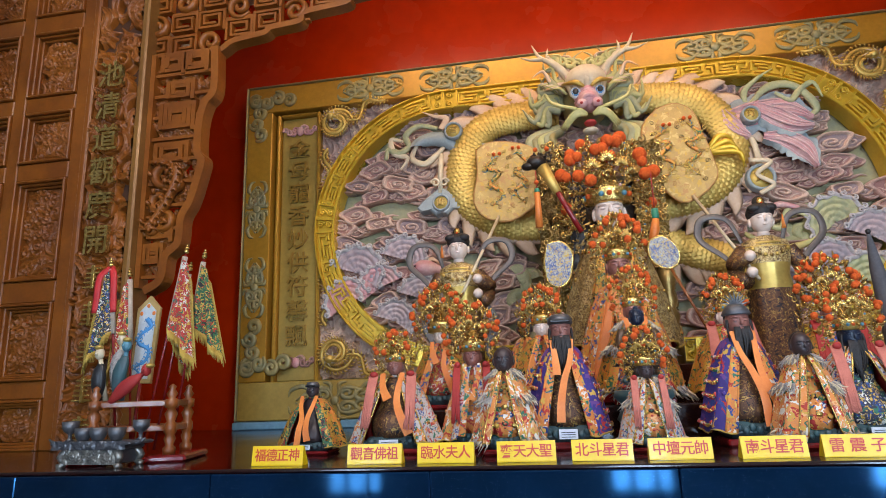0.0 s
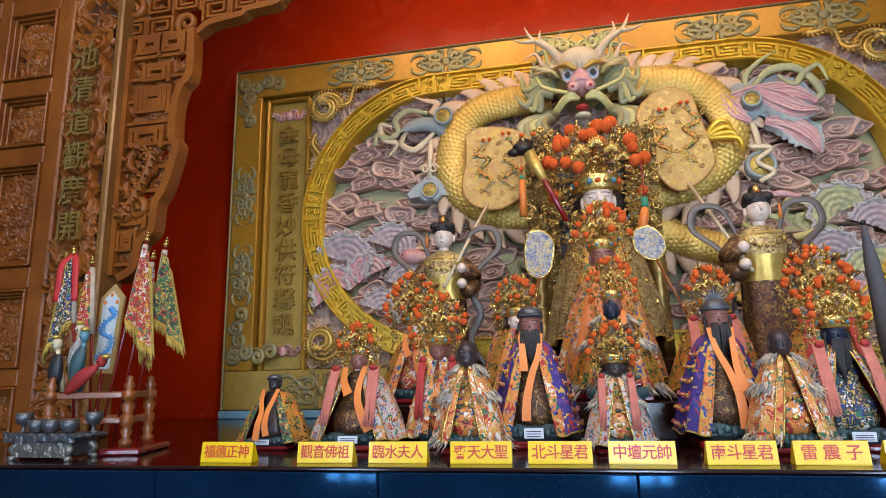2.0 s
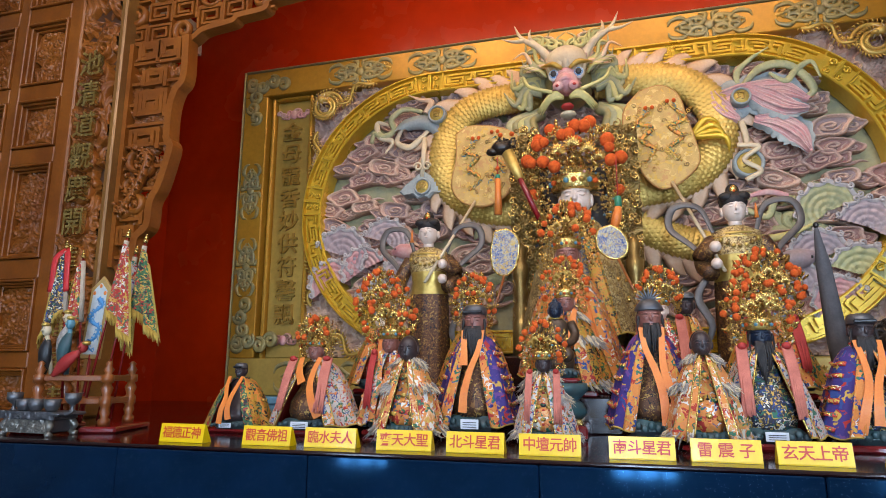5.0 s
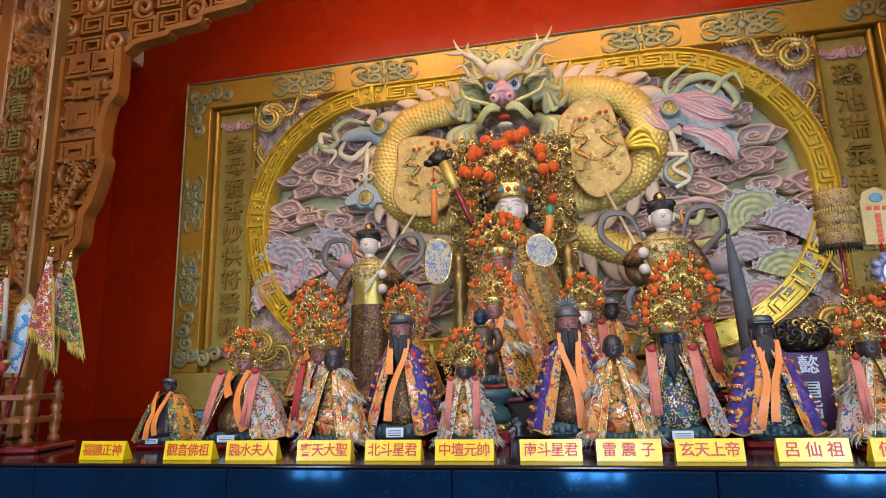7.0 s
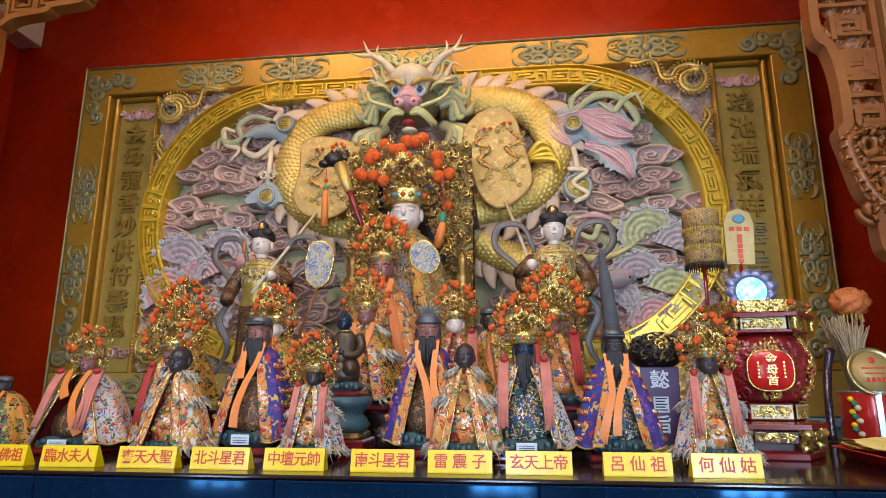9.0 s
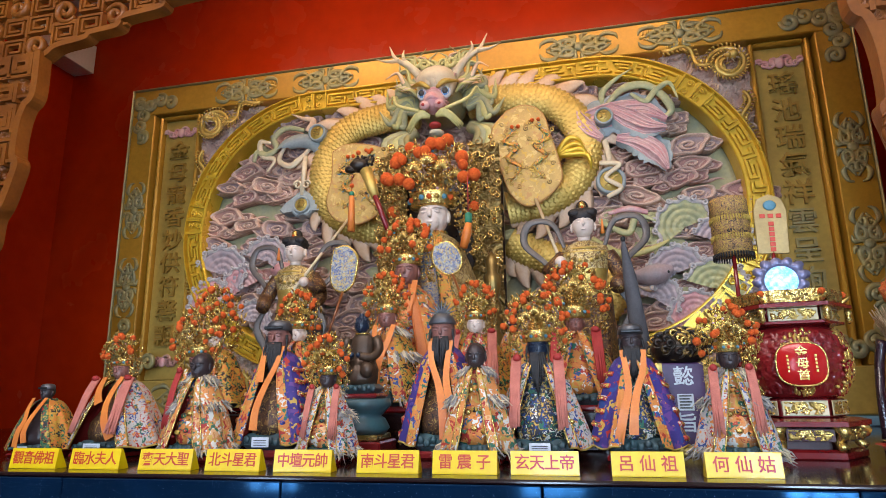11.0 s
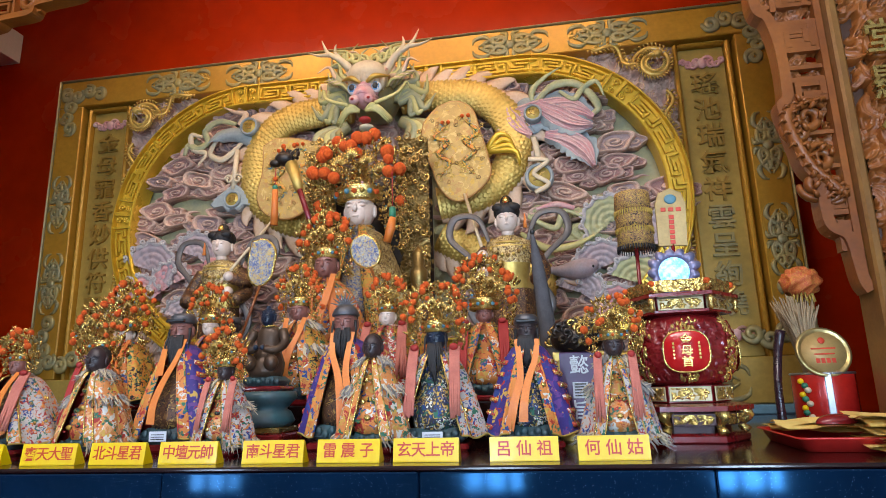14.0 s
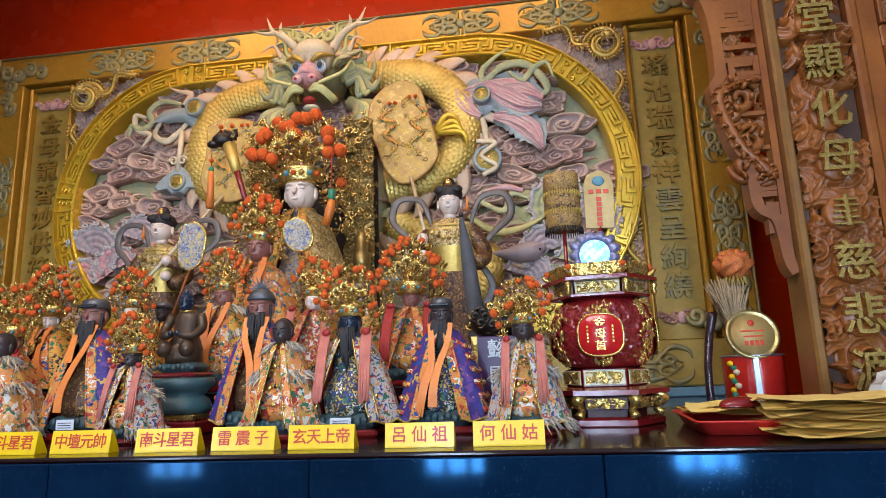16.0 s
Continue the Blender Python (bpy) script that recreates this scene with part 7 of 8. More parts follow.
# flag rack
rack = tagged(empty("flag_rack", pose(-1.50, 2.24, TOP, 0, 0, 14) @ Matrix.Diagonal((1, 1, 0.88, 1))), "turned brown wooden flag rack on a red base", "rack")
b = Mesh()
b.box((0.02, -0.13, 0), (0.16, 0.13, 0.026), M["red_wood"], 0.007)
b.link("base_plank", rack)
b = Mesh()
b.box((-0.24, -0.13, 0), (-0.10, 0.13, 0.026), M["red_wood"], 0.007)
b.link("base_plank", rack)
POST = [(0.020, 0.026), (0.022, 0.05), (0.012, 0.06), (0.020, 0.085), (0.014, 0.10), (0.021, 0.11), (0.021, 0.14), (0.013, 0.15), (0.022, 0.18), (0.012, 0.20), (0.022, 0.205), (0.022, 0.235), (0.010, 0.24), (0.019, 0.258), (0.009, 0.275), (0.013, 0.285), (0.003, 0.296)]
for x in (-0.17, 0.09):
    for y in (-0.085, 0.085):
        b = Mesh()
        b.lathe(POST, M["wood_warm"], (x, y, 0), 14)
        b.link("turned_post", rack)
for z in (0.115, 0.21):
    for y in (-0.085, 0.085):
        b = Mesh()
        b.box((-0.15, y - 0.007, z), (0.07, y + 0.007, z + 0.024), M["wood_warm"], 0.003)
        b.link("rail", rack)
    for x in (-0.17, 0.09):
        b = Mesh()
        b.box((x - 0.007, -0.066, z), (x + 0.007, 0.066, z + 0.024), M["wood_warm"], 0.003)
        b.link("rail", rack)


def flag(name, foot, tip, cloth, fringe, dirx, label, drop=0.26, width=0.10, ribbon_m=None):
    """A furled triangular command flag with fringe on a slim pole with a gilt finial."""
    o = tagged(empty(name), label, "flag", "command flags")
    foot, tip = np.array(foot, float), np.array(tip, float)
    b = Mesh()
    b.tube([foot, tip], 0.0045, M["red_wood"], 7)
    b.link("pole", o)
    b = Mesh()
    d = (tip - foot) / np.linalg.norm(tip - foot)
    L = np.linalg.norm(tip - foot)
    b.tube([tip - d * drop * 1.15, tip - d * 0.02], (0.011, 0.010), M["sleeve"], 9)
    b.link("sleeve", o)
    b = Mesh()
    for k, (r, s) in enumerate(((0.010, 0.0), (0.008, 0.013), (0.005, 0.024))):
        b.ball(tip + d * s, (r, r, r * 0.9), M["paint_gold"], 7, 9)
    b.link("finial", o)
    nu, nv = 24, 16
    U, V = np.meshgrid(np.linspace(0, 1, nu), np.linspace(0, 1, nv), indexing="ij")
    top = tip - d * 0.03
    along = top[None, None] - d[None, None] * (V * drop)[..., None]
    spread = U * (0.02 + width * V)
    px = along[..., 0] + dirx * spread
    py = along[..., 1] - 0.012 - 0.014 * np.sin(U * 11) * (0.3 + V)
    pz = along[..., 2] - U * V * 0.10 - 0.02 * U
    g = np.stack([px, py, pz], -1)
    b = Mesh()
    b.grid(g, cloth)
    b.grid(g + np.array((0, 0.003, 0)), cloth)
    tagged(b.link("cloth", o), "embroidered silk cloth")
    b = Mesh()
    rg = np.random.default_rng(int(abs(foot[0]) * 1000))
    for i in np.linspace(0, nu - 1, 40):
        p = np.array([np.interp(i, range(nu), g[:, -1, k]) for k in range(3)])
        b.tube([p, p + np.array((dirx * 0.006, -0.004, -0.02)), p + np.array((dirx * 0.008 + rg.uniform(-0.004, 0.004), -0.002, -rg.uniform(0.035, 0.048)))], (0.003, 0.003, 0.0012), fringe, 4)
    for j in np.linspace(2, nv - 1, 26):
        p = np.array([np.interp(j, range(nv), g[-1, :, k]) for k in range(3)])
        b.tube([p, p + np.array((dirx * 0.012, -0.004, -0.012)), p + np.array((dirx * 0.018, -0.002, -0.034))], (0.003, 0.003, 0.0012), fringe, 4)
    b.link("fringe", o)
    if ribbon_m:
        for s in (-1, 1):
            b = Mesh()
            b.tube(bezier([tip - d * 0.01, tip + np.array((s * 0.03, -0.02, -0.05)), tip + np.array((s * 0.036, -0.02, -0.14)), tip + np.array((s * 0.04, -0.02, -0.19))], 12), 0.014, ribbon_m, 6, 0.2)
            tagged(b.link("ribbon", o), "hanging red ribbon")
    return o


flag("command_flag", (-1.63, 2.22, TOP + 0.03), (-1.745, 2.26, 1.80), BR["dark"], M["yellow_fringe"], -1, "black embroidered command flag with golden fringe and red ribbon", 0.24, 0.085, M["ribbon_red"])
flag("command_flag", (-1.60, 2.26, TOP + 0.03), (-1.675, 2.28, 1.76), BR["redsilk"], M["yellow_fringe"], -1, "furled red command flag with golden fringe", 0.24, 0.06)
flag("command_flag", (-1.50, 2.18, TOP + 0.03), (-1.385, 2.20, 1.815), BR["redsilk"], M["yellow_fringe"], 1, "red and white embroidered command flag with golden fringe", 0.25, 0.075)
flag("command_flag", (-1.44, 2.26, TOP + 0.03), (-1.335, 2.24, 1.80), BR["green"], M["yellow_fringe"], 1, "green embroidered command flag with golden fringe", 0.22, 0.10)
flag("command_flag", (-1.52, 2.28, TOP + 0.03), (-1.43, 2.30, 1.77), BR["white"], M["yellow_fringe"], 1, "pale furled command flag with frayed fringe", 0.24, 0.03)

# dragon tablet
b = Mesh()
b.prism([(-0.062, 0.0), (0.062, 0.0), (0.066, 0.34), (0.0, 0.40), (-0.066, 0.34)], -0.006, 0.006, M["tablet_gold"], bevel=0.003)
tab = tagged(empty("dragon_tablet", pose(-1.625, 2.32, TOP + 0.27, -4, 1, 0) @ Matrix.Diagonal((0.76, 1, 0.86, 1))), "pointed gold tablet painted with a blue dragon", "tablet")
b.link("board", tab)
b = Mesh()
b.prism([(-0.044, 0.02), (0.044, 0.02), (0.046, 0.326), (0.0, 0.366), (-0.046, 0.326)], -0.0085, -0.0065, M["tablet_pale"])
panel = b.link("painted_field", tab)
b = Mesh()
q = flatpath([(0.0, 0.29), (0.03, 0.255), (-0.02, 0.22), (-0.03, 0.18), (0.03, 0.15), (0.02, 0.10), (-0.03, 0.07), (0.02, 0.03)], -0.009, 60)
b.tube(q, (0.013, 0.008, 0.009, 0.008, 0.003), M["dragon_blue"], 6, 0.3, normal=(0, -1, 0))
for k in range(2, len(q) - 1, 3):
    for s in (-1, 1):
        b.tube([q[k], q[k] + np.array((s * 0.018, 0, 0.008)), q[k] + np.array((s * 0.024, 0, -0.006))], (0.005, 0.004, 0.001), M["dragon_blue"], 5, 0.4)
for x, z in ((0, 0.35), (-0.035, 0.315), (0.035, 0.315)):
    b.ball((x, -0.009, z), (0.010, 0.003, 0.010), M["orange"], 6, 12)
tagged(b.link("dragon_motif", tab), "blue painted dragon motif")
b = Mesh()
b.tube([(0, 0.0, -0.31), (0, 0.0, 0.02)], 0.008, M["red_wood"], 8)
b.link("pole", tab)


def whip(name, foot, tip, skin, wrap, label):
    """A ritual whip with a carved doll's head for its handle, one plain shape."""
    b = Mesh()
    foot, tip = np.array(foot, float), np.array(tip, float)
    d = (tip - foot) / np.linalg.norm(tip - foot)
    b.tube([foot, tip - d * 0.02], (0.009, 0.008), skin, 8)
    b.ball(tip, (0.016, 0.017, 0.022), skin, 9, 10)
    b.tube([tip + np.array((0, -0.014, 0.004)), tip + np.array((0, -0.021, -0.004))], (0.003, 0.005), skin, 5)
    b.ball(tip + d * 0.022, (0.016, 0.016, 0.009), M["letter_gold"], 7, 9)
    b.tube(bezier([tip - d * 0.035, tip - d * 0.09 + np.array((-0.01, -0.01, 0)), tip - d * 0.17 + np.array((-0.02, -0.015, -0.01))], 9), (0.012, 0.024, 0.028, 0.008), wrap, 9, 0.6)
    return tagged(b.link(name), label, "ritual whip", "ritual whips")


whip("doll_whip", (-1.64, 2.16, 1.28), (-1.655, 2.13, 1.445), M["cream"], M["black"], "doll-headed ritual whip wrapped in black cloth, in the rack")
whip("doll_whip", (-1.61, 2.2, 1.28), (-1.602, 2.17, 1.495), M["cream"], M["fur"], "pale doll-headed ritual whip wrapped in grey cloth")
whip("doll_whip", (-1.59, 2.18, 1.28), (-1.565, 2.15, 1.47), M["teal"], M["green_base"], "green doll-headed ritual whip wrapped in dark cloth")
whip("doll_whip", (-1.57, 2.14, 1.29), (-1.452, 2.11, 1.38), M["crimson"], M["crimson"], "red doll-headed ritual whip leaning over the rail")

# ---- things at the high-x end: lantern, seal, umbrella, canister, papers ----
LX, LY = 1.645, 2.53
lan = tagged(empty("drum_lantern", pose(LX, LY, TOP, 0, 0, -8) @ Matrix.Diagonal((0.95, 0.95, 0.89, 1))), "crimson lacquered drum lantern with gilded carving on a footed stand", "lantern")
HEX = math.pi / 6


def hexring(name, profile, material, parent=lan, n=6):
    b = Mesh()
    b.lathe(profile, material, (0, 0, 0), n, turn=0.0, smooth=n != 6)
    return b.link(name, parent)


hexring("foot_plinth", [(0.17, 0), (0.175, 0.004), (0.175, 0.022), (0.15, 0.03)], M["red_wood"])
for k in range(6):
    a = k * math.pi / 3
    b = Mesh()
    b.tube(bezier([(0.15 * math.cos(a), 0.15 * math.sin(a), 0.105), (0.175 * math.cos(a), 0.175 * math.sin(a), 0.085), (0.15 * math.cos(a), 0.15 * math.sin(a), 0.055), (0.17 * math.cos(a), 0.17 * math.sin(a), 0.031)], 12), (0.022, 0.02, 0.012, 0.016), M["paint_gold"], 8)
    tagged(b.link("lantern_leg", lan), "gilded curved leg")
hexring("stand_rim", [(0.165, 0.098), (0.195, 0.102), (0.195, 0.118), (0.16, 0.126)], M["red_wood"])
hexring("stand_core", [(0.12, 0.03), (0.12, 0.0975)], M["red_dark"])
hexring("lower_collar", [(0.125, 0.127), (0.13, 0.13), (0.13, 0.185), (0.11, 0.19)], M["red_wood"])
for k in range(6):
    a = k * math.pi / 3 + math.pi / 2 + math.pi
    m = Matrix.Rotation(a + math.pi / 2, 4, "Z")
    for z, w, h, r in ((0.158, 0.125, 0.048, 0.119), (0.075, 0.13, 0.040, 0.142), (0.463, 0.14, 0.042, 0.129)):
        b = Mesh()
        b.box((-w / 2, -r - 0.004, z - h / 2), (w / 2, -r, z + h / 2), M["ivory"] if z > 0.1 else M["red_dark"], 0.002)
        p = b.link("fret_panel", lan, m)
        b = Mesh()
        relief_mesh(b, w - 0.012, h - 0.008, 80 + k, M["paint_gold"], -r - 0.0042, 0, z, open_ground=True, depth=0.009, leaf=0.010, count=42, step=0.0018)
        tagged(b.link("fret_carving", p), "small carved leaf fret")
hexring("drum", [(0.11, 0.19), (0.128, 0.20), (0.148, 0.245), (0.158, 0.305), (0.153, 0.365), (0.138, 0.41), (0.115, 0.427)], M["red_wood"], n=28)
xx, zz_, hh_ = relief(2 * math.pi * 0.165, 0.20, 77, depth=0.020, leaf=0.024, count=520, step=0.0042)
ang_ = xx / 0.165
rad_ = np.interp(zz_ + 0.305, [0.19, 0.205, 0.25, 0.305, 0.36, 0.405, 0.425], [0.11, 0.128, 0.148, 0.158, 0.153, 0.138, 0.115]) - 0.002 + hh_
b = Mesh()
b.grid(np.stack([rad_ * np.cos(ang_), rad_ * np.sin(ang_), zz_ + 0.305], -1), M["red_wood"])
tagged(b.link("carved_shell", lan), "deeply carved crimson shell")
for k in range(6):
    a = k * math.pi / 3 + HEX
    b = Mesh()
    rg = np.random.default_rng(k)
    for i in range(150):
        zz = rg.uniform(0.205, 0.41)
        r = np.interp(zz, [0.19, 0.25, 0.305, 0.36, 0.42], [0.122, 0.150, 0.160, 0.154, 0.128])
        aa = a + rg.normal(0, 0.10)
        p = np.array((r * math.cos(aa), r * math.sin(aa), zz))
        b.ball(p * np.array((1.05, 1.05, 1)), (rg.uniform(0.004, 0.008), 0.008, rg.uniform(0.005, 0.014)), M["paint_gold"] if i % 4 else M["red_wood"], 4, 6)
    tagged(b.link("gilded_figures_band", lan), "gilded carved band")
for k in range(3):
    a = -math.pi / 2 + k * 2 * math.pi / 3
    m = Matrix.Rotation(a + math.pi / 2, 4, "Z")
    b = Mesh()
    out = bezier([(0.072 * math.sin(t) * (1 - 0.05 * math.cos(4 * t)), 0, 0.298 + 0.072 * math.cos(t) * (1 - 0.05 * math.cos(4 * t))) for t in np.linspace(0, 2 * math.pi, 25)], 50)
    pts = []
    for q in (1.0, 0.9, 0.05):
        row = np.array([(q * x, -math.sqrt(max(0.0001, 0.180 ** 2 - (q * x) ** 2)) + 0.9 * ((q * (z - 0.298)) ** 2) - (0.004 if q < 1 else -0.002), 0.298 + q * (z - 0.298)) for x, _, z in out[:-1]])
        pts.append(row)
    b.grid(np.array(pts), M["signal_red"], wrap_v=True)
    card = tagged(b.link("cartouche", lan, m), "bright red cartouche")
    b = Mesh()
    b.tube(np.vstack([pts[0], pts[0][:1]]), 0.0035, M["paint_gold"], 6)
    b.link("cartouche_rim", card)
    for i, ch in enumerate("金母首"):
        writing("gold_character", ch, 0.036, M["paint_gold"], card, pose(0, -0.187 + 0.9 * (0.037 * (i - 1)) ** 2, 0.335 - 0.037 * i, 90, 0, 0), 0.0012)
    for s in (-1, 1):
        b = Mesh()
        for i in range(5):
            b.box((s * 0.038 - 0.003, -0.181, 0.272 + i * 0.012), (s * 0.038 + 0.003, -0.174, 0.280 + i * 0.012), M["paint_gold"], 0.0008)
        b.link("gilded_bar", card)
hexring("upper_collar", [(0.12, 0.425), (0.165, 0.432), (0.165, 0.440), (0.14, 0.443), (0.145, 0.484), (0.19, 0.486), (0.19, 0.498), (0.15, 0.502)], M["red_wood"])
for k in range(6):
    a = k * math.pi / 3
    b = Mesh()
    b.lathe([(0.002, -0.05), (0.010, -0.04), (0.006, -0.025), (0.012, -0.012), (0.008, 0.0)], M["paint_gold"], (0.178 * math.cos(a), 0.178 * math.sin(a), 0.484), 10)
    b.link("corner_drop", lan)
    b = Mesh()
    b.tube(bezier([(0.15 * math.cos(a), 0.15 * math.sin(a), 0.502), (0.175 * math.cos(a), 0.175 * math.sin(a), 0.515), (0.19 * math.cos(a), 0.19 * math.sin(a), 0.53)], 9), (0.009, 0.009, 0.003), M["paint_gold"], 7)
    b.ball((0.17 * math.cos(a), 0.17 * math.sin(a), 0.535), 0.011, M["pom"], 6, 8)
    b.link("crest_curl", lan)
    m = Matrix.Rotation(k * math.pi / 3, 4, "Z")
    b = Mesh()
    relief_mesh(b, 0.155, 0.042, 120 + k, M["paint_gold"], -0.146, 0, 0.524, depth=0.014, leaf=0.018, count=40, step=0.0035)
    b.box((-0.07, -0.145, 0.503), (0.07, -0.138, 0.542), M["red_wood"], 0.002)
    b.link("crest_panel", lan, m)
# lamp disc in a ring of flames on a stem
disc = tagged(empty("flame_mirror_lamp", pose(LX - 0.005, LY - 0.02, TOP + 0.447, 0, 0, -6) @ Matrix.Diagonal((0.86, 1, 0.86, 1))), "round glowing lamp disc in a lilac flame-shaped frame", "lamp")
b = Mesh()
n = 96
ph = np.linspace(0, 2 * math.pi, n, endpoint=False)
rad = 0.074 + 0.022 * np.abs(np.sin(ph * 6.5)) ** 0.6 * (1 + 0.3 * np.sin(ph * 3))
rows = [(rad, 0.008), (rad, -0.004), (np.full(n, 0.06), -0.012), (np.full(n, 0.056), -0.004)]
b.grid(np.array([np.stack([r * np.cos(ph), np.full(n, y), 0.095 + r * np.sin(ph)], -1) for r, y in rows]), M["lilac_metal"], wrap_v=True)
b.link("flame_frame", disc)
b = Mesh()
b.grid(np.array([np.stack([r * np.cos(ph), np.full(n, y), 0.095 + r * np.sin(ph)], -1) for r, y in ((0.0565, -0.003), (0.05, -0.007), (0.03, -0.010), (0.001, -0.011))]), M["glow"], wrap_v=True)
tagged(b.link("lamp_glass", disc), "glowing pale blue glass")
b = Mesh()
b.lathe([(0.045, 0.0), (0.047, 0.006), (0.02, 0.012), (0.012, 0.03)], M["red_wood"], (0, 0, 0), 16)
b.link("foot", disc)

# seal with dragon knob
seal = tagged(empty("great_seal", pose(1.315, 2.52, TOP, 0, 0, -4)), "purple-faced box seal under a black and gold carved dragon knob", "seal")
b = Mesh()
b.box((-0.075, -0.06, 0.0), (0.075, 0.07, 0.03), M["letter_gold"], 0.006)
b.box((-0.066, -0.055, 0.031), (0.066, 0.06, 0.28), M["violet"], 0.004)
b.link("box", seal)
for k in (0, 2):
    writing("white_character", "懿旨"[k // 2], 0.062, M["paper"], seal, pose(0, -0.0565, 0.235 - 0.07 * k, 90, 0, 0), 0.0008)
b = Mesh()
b.box((-0.024, -0.058, 0.135), (0.024, -0.0555, 0.185), M["paper"], 0.001)
for i in range(5):
    b.box((-0.018, -0.0595, 0.141 + 0.009 * i), (0.018 - 0.006 * (i % 2), -0.0581, 0.145 + 0.009 * i), M["black"], 0.0004)
b.link("stamp_patch", seal)
for s in (-1, 1):
    b = Mesh()
    relief_mesh(b, 0.02, 0.25, 90, M["letter_gold"], -0.056, s * 0.07, 0.155, depth=0.012, leaf=0.014, count=50, step=0.003)
    b.link("gilt_border", seal)
b = Mesh()
rg = np.random.default_rng(4)
b.ball((0, 0, 0.325), (0.092, 0.075, 0.055), M["black_gilt"], 10, 14)
for k in range(90):
    a, e = rg.uniform(0, 6.28), rg.uniform(-0.3, 1.4)
    c = np.array((0.09 * math.cos(a) * math.cos(e), 0.075 * math.sin(a) * math.cos(e), 0.325 + 0.055 * math.sin(e)))
    p = spiral(0, 0, 0.018, 0.004, 1.2, start=a, n=12)
    b.tube(p + c + np.array((0, -0.004, 0)), (0.004, 0.007, 0.004), M["black_gilt"] if k % 4 else M["paint_gold"], 5)
tagged(b.link("dragon_knob", seal), "black carved dragon knob with gilt touches")

# furled dark parasol / sword standing behind the seal
b = Mesh()
b.tube([(1.235, 2.80, TOP), (1.225, 2.79, 1.40), (1.20, 2.77, 1.68), (1.187, 2.755, 1.79), (1.185, 2.75, 1.815)], (0.010, 0.036, 0.025, 0.011, 0.006), M["grey_cloth"], 9)
b.ball((1.185, 2.75, 1.825), (0.010, 0.010, 0.012), M["black"], 7, 8)
tagged(b.link("furled_banner"), "furled dark grey banner standing behind the seal", "banner")

# umbrella canopy and tablet behind the lantern
um = tagged(empty("tiered_umbrella", pose(1.563, 2.74, TOP + 0.090) @ Matrix.Diagonal((0.72, 0.72, 0.71, 1))), "brown embroidered tiered ceremonial umbrella with fringes", "umbrella")
b = Mesh()
b.tube([(0, 0, -0.126), (0, 0, 1.12)], 0.01, M["red_wood"], 8)
b.link("pole", um)
for k in range(3):
    z = 1.09 - 0.095 * k
    b = Mesh()
    b.lathe([(0.03, z + 0.03), (0.085, z + 0.015), (0.09, z), (0.092, z - 0.09)], BR["brown_silk"], (0, 0, 0), 22)
    c = b.link("valance", um)
    b = Mesh()
    for i in range(44):
        a = i / 44 * 2 * math.pi
        b.tube([(0.093 * math.cos(a), 0.093 * math.sin(a), z - 0.085), (0.095 * math.cos(a), 0.095 * math.sin(a), z - 0.115)], (0.005, 0.002), M["yellow_fringe"] if k < 2 else M["black"], 4)
    b.link("fringe", c)
tb = tagged(empty("command_tablet", pose(1.672, 2.72, TOP + 0.17, 0, 2, 0) @ Matrix.Diagonal((0.74, 0.8, 0.72, 1))), "gold rounded command tablet with red bars on a pole", "tablet")
b = Mesh()
b.prism([(-0.068, 0.68), (0.068, 0.68), (0.074, 0.90), (0.055, 0.96), (0.0, 0.985), (-0.055, 0.96), (-0.074, 0.90)], -0.006, 0.006, M["tablet_gold"], bevel=0.003)
b.link("board", tb)
b = Mesh()
b.tube([(0, 0.002, -0.235), (0, 0.002, 0.70)], 0.009, M["red_wood"], 8)
b.link("pole", tb)
for bx, bz in [(0.0, 0.69 + 0.026 * i) for i in range(6)] + [(s * 0.036, 0.86) for s in (-1, 0, 1)]:
    b = Mesh()
    b.box((bx - 0.012, -0.009, bz), (bx + 0.012, -0.0065, bz + 0.021), M["ink"], 0.0008)
    b.link("red_bar", tb)
b = Mesh()
b.ball((0, -0.008, 0.925), (0.03, 0.006, 0.026), M["teal"], 7, 12)
tagged(b.link("medallion", tb), "green painted medallion")

# incense canister with lid leaning, whisk, carved stick
can = tagged(empty("tin_canister", pose(2.29, 3.16, TOP, 0, 0, -12)), "red tin canister with steel edges and printed flowers", "canister")
b = Mesh()
b.lathe([(0.112, 0), (0.114, 0.004), (0.114, 0.195), (0.112, 0.199), (0.110, 0.195), (0.108, 0.01), (0.001, 0.008)], M["tin_red"], (0, 0, 0), 32)
b.link("body", can)
for z in (0.004, 0.194):
    b = Mesh()
    b.lathe([(0.1145, z - 0.004), (0.1175, z), (0.1145, z + 0.005)], M["tin"], (0, 0, 0), 32)
    b.link("rim", can)
b = Mesh()
b.box((-0.012, -0.117, 0.008), (0.012, -0.110, 0.190), M["tin"], 0.002)
b.link("seam", can)
b = Mesh()
for k in range(9):
    a = -math.pi / 2 - 0.75 + 0.12 * math.cos(k * 2.0)
    b.ball((0.114 * math.cos(a), 0.114 * math.sin(a), 0.03 + 0.017 * k), (0.014, 0.012, 0.012), (M["cream"], M["green_leaf"], M["plate"])[k % 3], 5, 8)
b.link("printed_flower", can)
lid = tagged(empty("canister_lid", pose(2.275, 3.075, TOP + 0.275, 76, 0, 0)), "round brass canister lid leaning on the tin", "lid")
b = Mesh()
b.lathe([(0.098, -0.010), (0.1, 0.0), (0.099, 0.006), (0.09, 0.008), (0.086, 0.004), (0.001, 0.004)], M["brass_lid"], (0, 0, 0), 36)
b.link("disc", lid)
b = Mesh()
